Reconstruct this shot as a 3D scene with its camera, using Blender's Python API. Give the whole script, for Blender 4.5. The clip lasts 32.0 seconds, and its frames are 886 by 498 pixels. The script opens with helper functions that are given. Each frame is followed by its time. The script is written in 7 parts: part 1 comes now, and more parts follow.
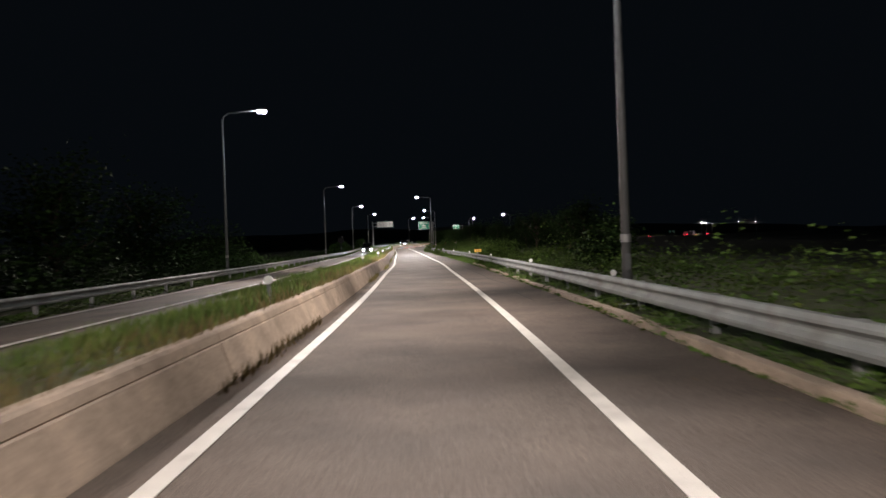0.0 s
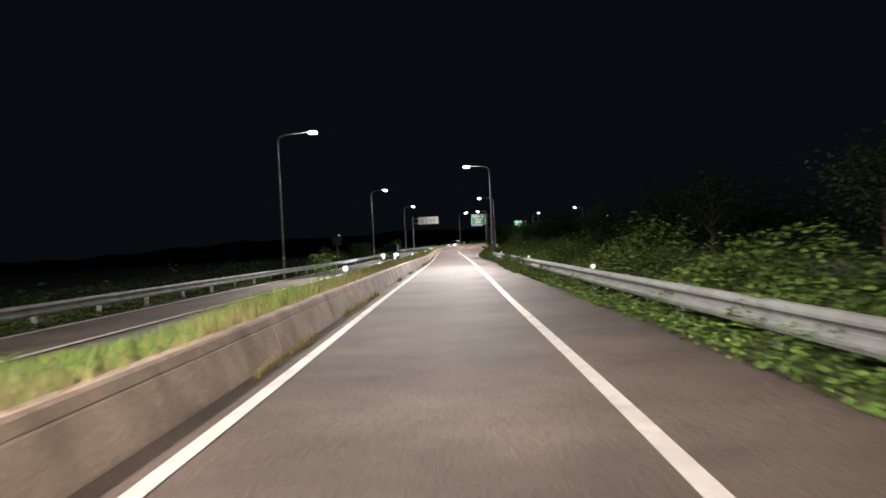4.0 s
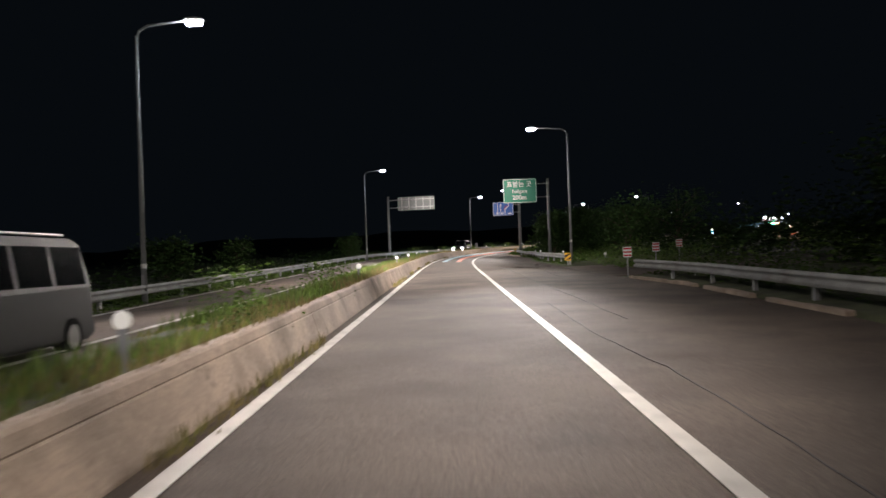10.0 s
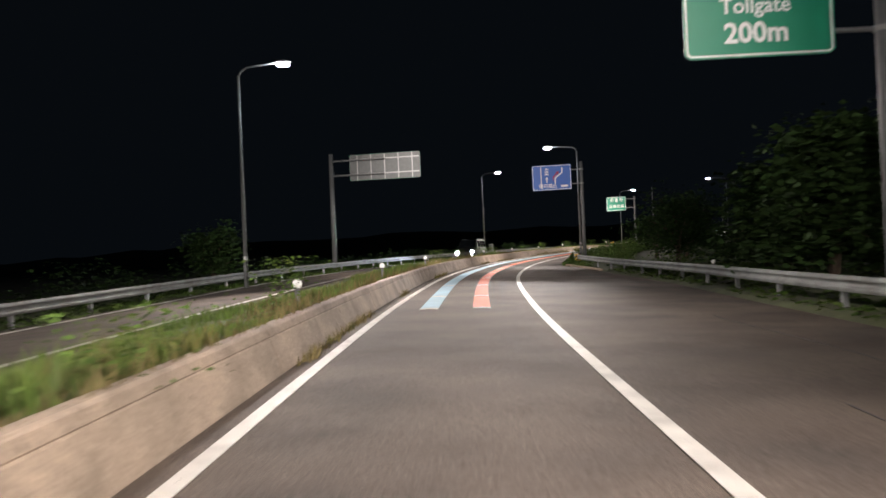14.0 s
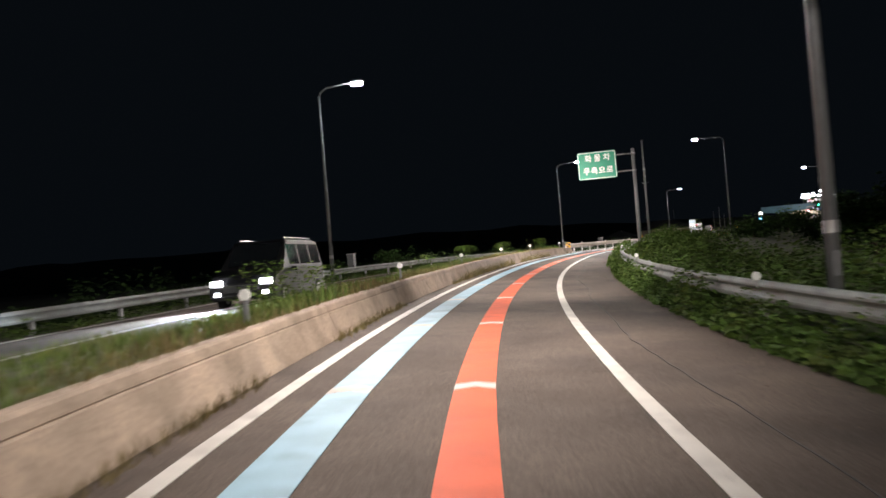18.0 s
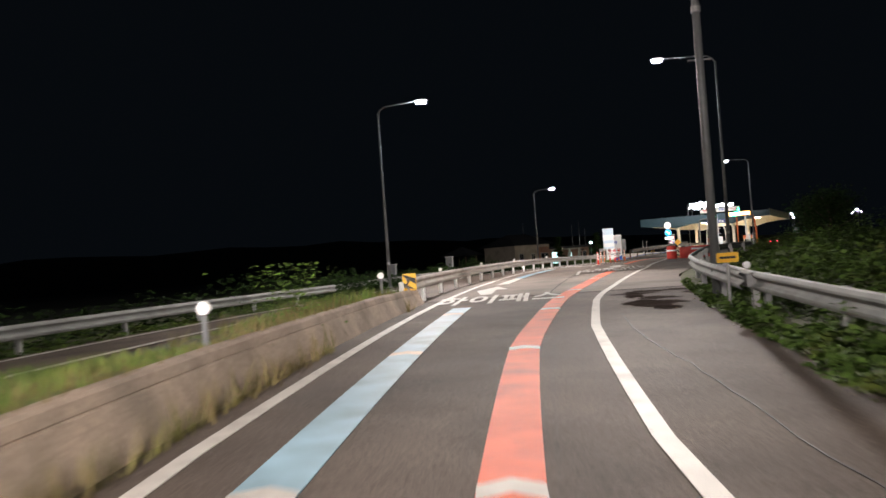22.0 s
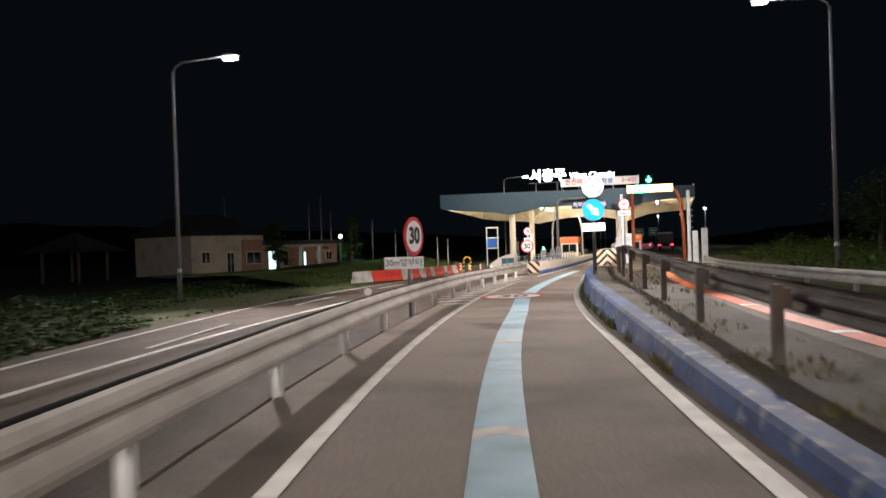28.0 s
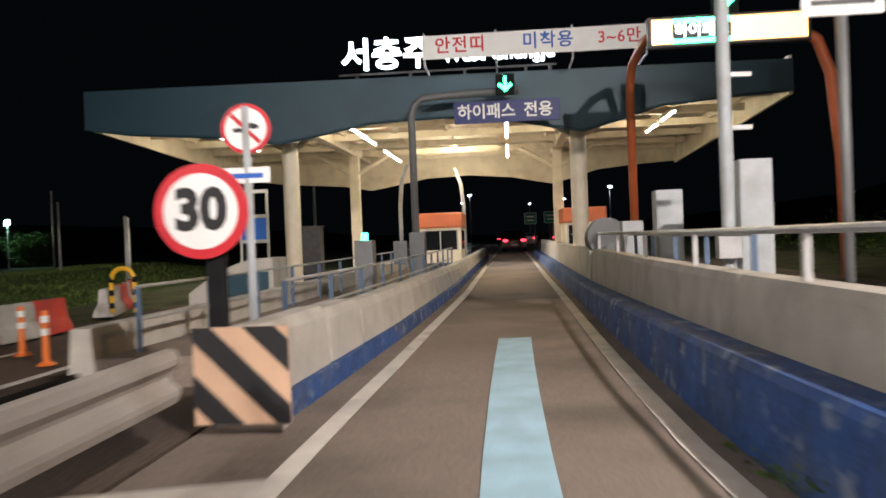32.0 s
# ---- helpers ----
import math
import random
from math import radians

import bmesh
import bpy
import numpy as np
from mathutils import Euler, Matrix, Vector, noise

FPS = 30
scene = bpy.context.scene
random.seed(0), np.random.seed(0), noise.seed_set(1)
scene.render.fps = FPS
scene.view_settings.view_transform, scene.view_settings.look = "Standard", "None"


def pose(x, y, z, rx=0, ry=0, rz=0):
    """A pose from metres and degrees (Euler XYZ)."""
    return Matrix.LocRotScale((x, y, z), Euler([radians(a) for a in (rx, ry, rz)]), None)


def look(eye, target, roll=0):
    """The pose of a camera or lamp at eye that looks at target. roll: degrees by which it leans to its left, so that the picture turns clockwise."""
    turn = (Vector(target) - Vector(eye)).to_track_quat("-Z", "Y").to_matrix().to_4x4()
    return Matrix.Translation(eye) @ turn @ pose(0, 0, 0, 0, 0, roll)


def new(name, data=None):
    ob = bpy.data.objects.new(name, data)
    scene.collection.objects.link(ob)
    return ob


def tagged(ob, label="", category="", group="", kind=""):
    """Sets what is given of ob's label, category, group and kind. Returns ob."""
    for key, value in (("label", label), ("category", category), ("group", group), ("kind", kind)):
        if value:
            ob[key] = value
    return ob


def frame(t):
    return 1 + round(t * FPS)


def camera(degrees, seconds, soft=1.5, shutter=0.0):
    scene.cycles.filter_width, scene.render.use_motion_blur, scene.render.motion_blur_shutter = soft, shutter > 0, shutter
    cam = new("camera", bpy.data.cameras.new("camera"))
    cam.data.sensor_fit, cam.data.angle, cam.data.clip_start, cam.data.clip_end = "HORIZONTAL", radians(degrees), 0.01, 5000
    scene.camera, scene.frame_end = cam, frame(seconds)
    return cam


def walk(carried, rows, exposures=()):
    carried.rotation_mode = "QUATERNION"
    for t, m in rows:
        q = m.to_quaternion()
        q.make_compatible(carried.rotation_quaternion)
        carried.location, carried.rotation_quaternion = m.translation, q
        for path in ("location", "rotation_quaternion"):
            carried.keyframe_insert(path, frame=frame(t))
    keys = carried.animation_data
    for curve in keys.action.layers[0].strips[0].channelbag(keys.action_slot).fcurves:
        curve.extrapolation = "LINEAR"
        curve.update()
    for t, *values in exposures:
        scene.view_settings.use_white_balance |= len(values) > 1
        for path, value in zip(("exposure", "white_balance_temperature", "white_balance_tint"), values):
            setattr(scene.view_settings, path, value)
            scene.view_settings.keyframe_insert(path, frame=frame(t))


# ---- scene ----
cam = camera(56.0, 32.0, soft=1.6, shutter=0.35)

# seconds, eye, target, roll
EXPOSURES = [(0.0, 0.8), (2.0, 1.05), (3.5, 1.2), (6.0, 0.85), (9.0, 0.95), (12.0, 0.85), (14.0, 0.95), (17.0, 0.85), (18.0, 1.0), (20.0, 0.95), (21.0, 0.75), (22.0, 0.82), (23.5, 0.8), (26.0, 0.9), (29.0, 0.85), (30.5, 0.65), (32.0, 0.05)]
PATH = [
    (0, (0.000, -0.000, 1.450), (-0.241, 9.997, 1.464), -2.15),
    (0.5, (-0.199, 7.350, 1.509), (-0.558, 17.344, 1.537), -2.47),
    (1, (-0.488, 14.597, 1.561), (-0.940, 24.587, 1.607), -2.62),
    (1.5, (-0.801, 21.920, 1.615), (-1.316, 31.906, 1.658), -2.77),
    (2, (-1.185, 29.226, 1.674), (-1.755, 39.209, 1.736), -2.76),
    (2.5, (-1.586, 36.376, 1.736), (-2.203, 46.357, 1.811), -2.70),
    (3, (-1.951, 43.274, 1.798), (-2.612, 53.251, 1.871), -2.78),
    (3.5, (-2.262, 50.112, 1.860), (-2.979, 60.086, 1.923), -2.99),
    (4, (-2.731, 57.093, 1.927), (-3.626, 67.053, 1.981), -2.98),
    (4.5, (-3.319, 64.273, 1.998), (-4.335, 74.222, 2.050), -2.98),
    (5, (-3.951, 71.614, 2.072), (-4.935, 81.566, 2.129), -2.99),
    (5.5, (-4.534, 79.073, 2.150), (-5.395, 89.036, 2.215), -3.02),
    (6, (-5.131, 86.606, 2.229), (-6.007, 96.567, 2.297), -2.93),
    (6.5, (-5.716, 94.082, 2.307), (-6.598, 104.043, 2.393), -2.94),
    (7, (-6.309, 101.469, 2.383), (-7.191, 111.429, 2.469), -2.90),
    (7.5, (-6.853, 108.698, 2.453), (-7.741, 118.658, 2.540), -2.91),
    (8, (-7.401, 115.919, 2.517), (-8.300, 125.878, 2.606), -3.00),
    (8.5, (-7.951, 123.141, 2.579), (-8.872, 133.098, 2.674), -2.95),
    (9, (-8.518, 130.385, 2.643), (-9.449, 140.341, 2.745), -2.74),
    (9.5, (-9.109, 137.541, 2.710), (-10.056, 147.496, 2.800), -2.43),
    (10, (-9.715, 144.384, 2.779), (-10.670, 154.338, 2.871), -2.07),
    (10.5, (-10.292, 150.849, 2.854), (-11.251, 160.802, 2.973), -2.22),
    (11, (-10.868, 157.267, 2.936), (-11.838, 167.219, 3.058), -2.41),
    (11.5, (-11.453, 163.814, 3.027), (-12.422, 173.766, 3.147), -2.54),
    (12, (-12.013, 170.570, 3.123), (-12.977, 180.522, 3.256), -2.55),
    (12.5, (-12.587, 177.271, 3.216), (-13.540, 187.225, 3.350), -2.51),
    (13, (-13.169, 183.950, 3.304), (-14.128, 193.903, 3.442), -2.49),
    (13.5, (-13.755, 190.613, 3.389), (-14.729, 200.565, 3.518), -2.44),
    (14, (-14.278, 197.309, 3.475), (-15.259, 207.260, 3.595), -2.44),
    (14.5, (-14.806, 204.074, 3.562), (-15.782, 214.026, 3.670), -2.47),
    (15, (-15.260, 211.050, 3.653), (-16.128, 221.012, 3.747), -2.91),
    (15.5, (-15.635, 218.155, 3.745), (-16.366, 228.128, 3.835), -3.36),
    (16, (-15.913, 225.302, 3.839), (-16.501, 235.284, 3.932), -3.83),
    (16.5, (-16.076, 232.397, 3.934), (-16.494, 242.387, 4.036), -4.33),
    (17, (-16.071, 239.341, 4.029), (-16.216, 249.339, 4.149), -4.47),
    (17.5, (-15.833, 246.272, 4.127), (-15.664, 256.270, 4.251), -4.54),
    (18, (-15.399, 253.144, 4.226), (-14.925, 263.132, 4.367), -4.60),
    (18.5, (-14.756, 259.767, 4.322), (-14.034, 269.740, 4.454), -4.57),
    (19, (-13.999, 266.110, 4.416), (-13.036, 276.062, 4.539), -4.69),
    (19.5, (-13.085, 272.272, 4.514), (-11.878, 282.198, 4.652), -4.55),
    (20, (-12.031, 278.392, 4.618), (-10.548, 288.281, 4.767), -4.52),
    (20.5, (-10.781, 284.537, 4.732), (-9.010, 294.377, 4.892), -4.49),
    (21, (-9.404, 290.513, 4.855), (-7.355, 300.299, 5.024), -4.28),
    (21.5, (-7.855, 296.391, 4.984), (-5.543, 306.118, 5.158), -4.29),
    (22, (-6.102, 302.303, 5.118), (-3.523, 311.963, 5.304), -4.14),
    (22.5, (-4.190, 308.181, 5.250), (-1.369, 317.773, 5.434), -3.97),
    (23, (-2.194, 313.951, 5.366), (0.815, 323.486, 5.563), -3.55),
    (23.5, (-0.115, 319.684, 5.465), (3.060, 329.165, 5.671), -2.80),
    (24, (2.067, 325.321, 5.546), (5.421, 334.739, 5.753), -2.07),
    (24.5, (4.468, 331.027, 5.616), (8.021, 340.372, 5.838), -1.57),
    (25, (6.962, 336.609, 5.675), (10.754, 345.860, 5.876), -1.52),
    (25.5, (9.543, 342.038, 5.724), (13.555, 351.196, 5.902), -1.73),
    (26, (12.292, 347.354, 5.753), (16.512, 356.418, 5.887), -1.80),
    (26.5, (15.061, 352.533, 5.763), (19.504, 361.492, 5.817), -1.74),
    (27, (17.886, 357.540, 5.773), (22.644, 366.336, 5.781), -1.78),
    (27.5, (20.822, 362.331, 5.771), (25.898, 370.947, 5.755), -1.81),
    (28, (23.868, 366.955, 5.758), (29.184, 375.425, 5.736), -1.83),
    (28.5, (26.990, 371.446, 5.734), (32.487, 379.800, 5.730), -1.83),
    (29, (30.156, 375.831, 5.703), (35.868, 384.039, 5.663), -2.27),
    (29.5, (33.465, 380.097, 5.666), (39.364, 388.172, 5.606), -2.28),
    (30, (36.932, 384.249, 5.616), (43.002, 392.195, 5.537), -2.38),
    (30.5, (40.412, 388.375, 5.560), (46.656, 396.185, 5.465), -2.26),
    (31, (43.969, 392.423, 5.498), (50.377, 400.099, 5.408), -2.07),
    (31.5, (47.663, 396.331, 5.430), (54.237, 403.865, 5.305), -2.08),
    (32, (51.417, 400.132, 5.358), (58.153, 407.522, 5.235), -2.25),
]
walk(cam, [(t, look(eye, target, roll)) for t, eye, target, roll in PATH], EXPOSURES)

# the lane the camera drives along: points every 20 m
CL0, CLSTEP = -40.0, 20.0
CENTRE = [
    (1.34, -39.98, -0.30),
    (0.67, -19.99, -0.15),
    (0.01, 0.00, 0.00),
    (-0.73, 19.99, 0.15),
    (-1.76, 39.96, 0.32),
    (-2.98, 59.92, 0.51),
    (-4.60, 79.85, 0.71),
    (-6.17, 99.79, 0.91),
    (-7.69, 119.73, 1.10),
    (-9.31, 139.67, 1.29),
    (-11.07, 159.59, 1.52),
    (-12.79, 179.52, 1.79),
    (-14.44, 199.45, 2.05),
    (-15.65, 219.41, 2.31),
    (-15.98, 239.40, 2.58),
    (-14.73, 259.35, 2.87),
    (-11.81, 279.12, 3.19),
    (-7.15, 298.56, 3.58),
    (-0.85, 317.53, 3.96),
    (6.77, 336.01, 4.21),
    (15.86, 353.81, 4.31),
    (26.54, 370.70, 4.28),
    (38.84, 386.46, 4.13),
    (52.50, 401.04, 3.97),
    (67.08, 414.72, 3.98),
    (81.72, 428.35, 4.05),
    (96.36, 441.98, 4.10),
]
# fall of the road to the right, by station
BANK = [(200, 0.0), (220, 0.017), (240, 0.034), (260, 0.037), (280, 0.035), (300, 0.029), (320, 0.01), (340, -0.014), (360, -0.012), (380, -0.009), (400, -0.005), (420, -0.005), (440, -0.004)]
# ---- world and exposure ----
world = bpy.data.worlds.new("night_sky")
scene.world = world
world.use_nodes = True
wbg = world.node_tree.nodes["Background"]
wbg.inputs["Color"].default_value = (0.07, 0.1, 0.14, 1)
wbg.inputs["Strength"].default_value = 0.016


# ---- road coordinates: s along the lane, d to the right, h above the road ----
def _row(s):
    q = (s - CL0) / CLSTEP
    i = int(math.floor(q))
    n = len(CENTRE)
    if i < 1:
        a, b = Vector(CENTRE[0]), Vector(CENTRE[1])
        return a + (b - a) * q, (b - a) / CLSTEP
    if i >= n - 2:
        a, b = Vector(CENTRE[n - 2]), Vector(CENTRE[n - 1])
        v = (b - a) / CLSTEP
        p = b + v * (s - CL0 - (n - 1) * CLSTEP)
        p.z = a.z + (b.z - a.z) * min(max(q - (n - 2), 0), 1)
        return p, v
    p0, p1, p2, p3 = (Vector(CENTRE[k]) for k in (i - 1, i, i + 1, i + 2))
    u = q - i
    p = 0.5 * (2 * p1 + (p2 - p0) * u + (2 * p0 - 5 * p1 + 4 * p2 - p3) * u * u + (3 * p1 - p0 - 3 * p2 + p3) * u**3)
    v = 0.5 * ((p2 - p0) + 2 * (2 * p0 - 5 * p1 + 4 * p2 - p3) * u + 3 * (3 * p1 - p0 - 3 * p2 + p3) * u * u) / CLSTEP
    return p, v


def heading(s):
    v = _row(s)[1]
    return math.atan2(-v.x, v.y)


def lerp(x, table):
    if x <= table[0][0]:
        return table[0][1]
    for (a, p), (b, q) in zip(table, table[1:]):
        if x <= b:
            return p + (q - p) * (x - a) / (b - a)
    return table[-1][1]


def bank(s):
    return lerp(s, BANK)


def at(s, d=0.0, h=0.0):
    p, v = _row(s)
    n = math.hypot(v.x, v.y)
    rx, ry = v.y / n, -v.x / n
    return Vector((p.x + rx * d, p.y + ry * d, p.z + h - max(-9, min(9, d)) * bank(s)))


def spot(s, d, h=0.0, turn=0.0):
    m = Matrix.Rotation(heading(s) + radians(turn), 4, "Z")
    m.translation = at(s, d, h)
    return m


# ---- building helpers ----
def mesh_of(name, bm, material, smooth=False):
    me = bpy.data.meshes.new(name)
    bm.normal_update()
    bm.to_mesh(me)
    bm.free()
    if material:
        me.materials.append(material)
    if smooth:
        for p in me.polygons:
            p.use_smooth = True
    return me


def part(name, bm, material, parent, label="", smooth=False, m=None):
    ob = new(name, bm if isinstance(bm, bpy.types.Mesh) else mesh_of(name, bm, material, smooth))
    ob.parent = parent
    if m is not None:
        ob.matrix_basis = m
    if label:
        ob["label"] = label
    return ob


def thing(name, m, label, category, group="", kind=""):
    ob = new(name)
    ob.empty_display_size = 0.2
    ob.matrix_basis = m
    return tagged(ob, label, category, group, kind)


def solo(name, bm, material, label, category, group="", kind="", m=None, smooth=False):
    ob = new(name, mesh_of(name, bm, material, smooth))
    if m is not None:
        ob.matrix_basis = m
    return tagged(ob, label, category, group, kind)


def box(sx, sy, sz, x=0, y=0, z=0, bm=None, bevel=0.0, m=None):
    """A box with its base centre at x, y, z."""
    own = bmesh.new()
    bmesh.ops.create_cube(own, size=1, matrix=Matrix.Translation((x, y, z + sz / 2)) @ Matrix.Diagonal((sx, sy, sz, 1)))
    if bevel:
        bmesh.ops.bevel(own, geom=own.edges[:], offset=bevel, segments=2, affect="EDGES", profile=0.7)
    return add(bm, own, m)


def add(bm, own, m=None):
    if m is not None:
        own.transform(m)
    if bm is None:
        return own
    tmp = bpy.data.meshes.new("tmp")
    own.to_mesh(tmp)
    own.free()
    bm.from_mesh(tmp)
    bpy.data.meshes.remove(tmp)
    return bm


def cyl(r, h, x=0, y=0, z=0, r2=None, seg=16, bm=None, m=None, bevel=0.0):
    own = bmesh.new()
    bmesh.ops.create_cone(own, cap_ends=True, segments=seg, radius1=r, radius2=r if r2 is None else r2, depth=h, matrix=Matrix.Translation((x, y, z + h / 2)))
    if bevel:
        rim = [e for e in own.edges if abs(e.verts[0].co.z - e.verts[1].co.z) < 1e-5]
        bmesh.ops.bevel(own, geom=rim, offset=bevel, segments=2, affect="EDGES")
    return add(bm, own, m)


def tube(points, r, bm=None, seg=10, taper=1.0, m=None):
    """A round bar through the points."""
    own = bmesh.new()
    pts = [Vector(p) for p in points]
    rings = []
    side = None
    for i, p in enumerate(pts):
        way = (pts[min(i + 1, len(pts) - 1)] - pts[max(i - 1, 0)]).normalized()
        if side is None:
            side = way.orthogonal().normalized()
        side = (side - way * side.dot(way)).normalized()
        up = way.cross(side)
        rr = r * (1 + (taper - 1) * i / max(1, len(pts) - 1))
        rings.append([own.verts.new(p + (side * math.cos(a) + up * math.sin(a)) * rr) for a in (2 * math.pi * k / seg for k in range(seg))])
    for a, b in zip(rings, rings[1:]):
        for k in range(seg):
            own.faces.new((a[k], a[(k + 1) % seg], b[(k + 1) % seg], b[k]))
    own.faces.new(rings[0][::-1])
    own.faces.new(rings[-1])
    return add(bm, own, m)


def prism(outline, depth, bm=None, m=None, bevel=0.0):
    """An outline in x and z, pulled along y, centred on y = 0."""
    own = bmesh.new()
    a = [own.verts.new((x, -depth / 2, z)) for x, z in outline]
    b = [own.verts.new((x, depth / 2, z)) for x, z in outline]
    own.faces.new(a)
    own.faces.new(b[::-1])
    n = len(a)
    for k in range(n):
        own.faces.new((a[(k + 1) % n], a[k], b[k], b[(k + 1) % n]))
    bmesh.ops.recalc_face_normals(own, faces=own.faces[:])
    if bevel:
        bmesh.ops.bevel(own, geom=[e for e in own.edges], offset=bevel, segments=2, affect="EDGES")
    return add(bm, own, m)


def rounded(w, h, r, seg=5):
    """A rounded rectangle about the middle, as x, z."""
    out = []
    for cx, cz, a0 in ((w / 2 - r, h / 2 - r, 0), (-w / 2 + r, h / 2 - r, 90), (-w / 2 + r, -h / 2 + r, 180), (w / 2 - r, -h / 2 + r, 270)):
        for k in range(seg + 1):
            a = radians(a0 + 90 * k / seg)
            out.append((cx + r * math.cos(a), cz + r * math.sin(a)))
    return out


def circle(r, seg=40, cx=0.0, cz=0.0):
    return [(cx + r * math.cos(2 * math.pi * k / seg), cz + r * math.sin(2 * math.pi * k / seg)) for k in range(seg)]


def steps(s0, s1, step):
    n = max(1, round((s1 - s0) / step))
    return [s0 + (s1 - s0) * k / n for k in range(n + 1)]


def sweep(stations, profile, closed=False, ends=True):
    """A profile of (d, h) pairs, a function of s, drawn along the road."""
    bm = bmesh.new()
    rows = [[bm.verts.new(at(s, d, h)) for d, h in profile(s)] for s in stations]
    n = len(rows[0])
    for a, b in zip(rows, rows[1:]):
        for k in range(n if closed else n - 1):
            bm.faces.new((a[k], a[(k + 1) % n], b[(k + 1) % n], b[k]))
    if closed and ends:
        bm.faces.new(rows[0][::-1])
        bm.faces.new(rows[-1])
    bmesh.ops.recalc_face_normals(bm, faces=bm.faces[:])
    return bm


def up_faces(bm):
    for f in bm.faces:
        f.normal_update()
        if f.normal.z < 0:
            f.normal_flip()
    return bm


def letters(text, size, depth=0.004, stretch=1.0, narrow=1.0, spacing=1.0, flat=False, bold=0.0):
    """A mesh of the words, centred, standing in x and z and facing -y, or lying in x and y."""
    cu = bpy.data.curves.new("words", "FONT")
    cu.body, cu.size, cu.extrude = text, size, depth
    cu.align_x, cu.align_y, cu.space_character = "CENTER", "CENTER", spacing
    cu.offset = bold
    cu.resolution_u = 3
    ob = bpy.data.objects.new("words", cu)
    scene.collection.objects.link(ob)
    bpy.context.view_layer.update()
    me = bpy.data.meshes.new_from_object(ob.evaluated_get(bpy.context.evaluated_depsgraph_get()))
    bpy.data.objects.remove(ob)
    bpy.data.curves.remove(cu)
    bm = bmesh.new()
    bm.from_mesh(me)
    bpy.data.meshes.remove(me)
    bm.transform(Matrix.Diagonal((narrow, stretch, 1, 1)))
    if not flat:
        bm.transform(Matrix.Rotation(radians(90), 4, "X"))
    return bm


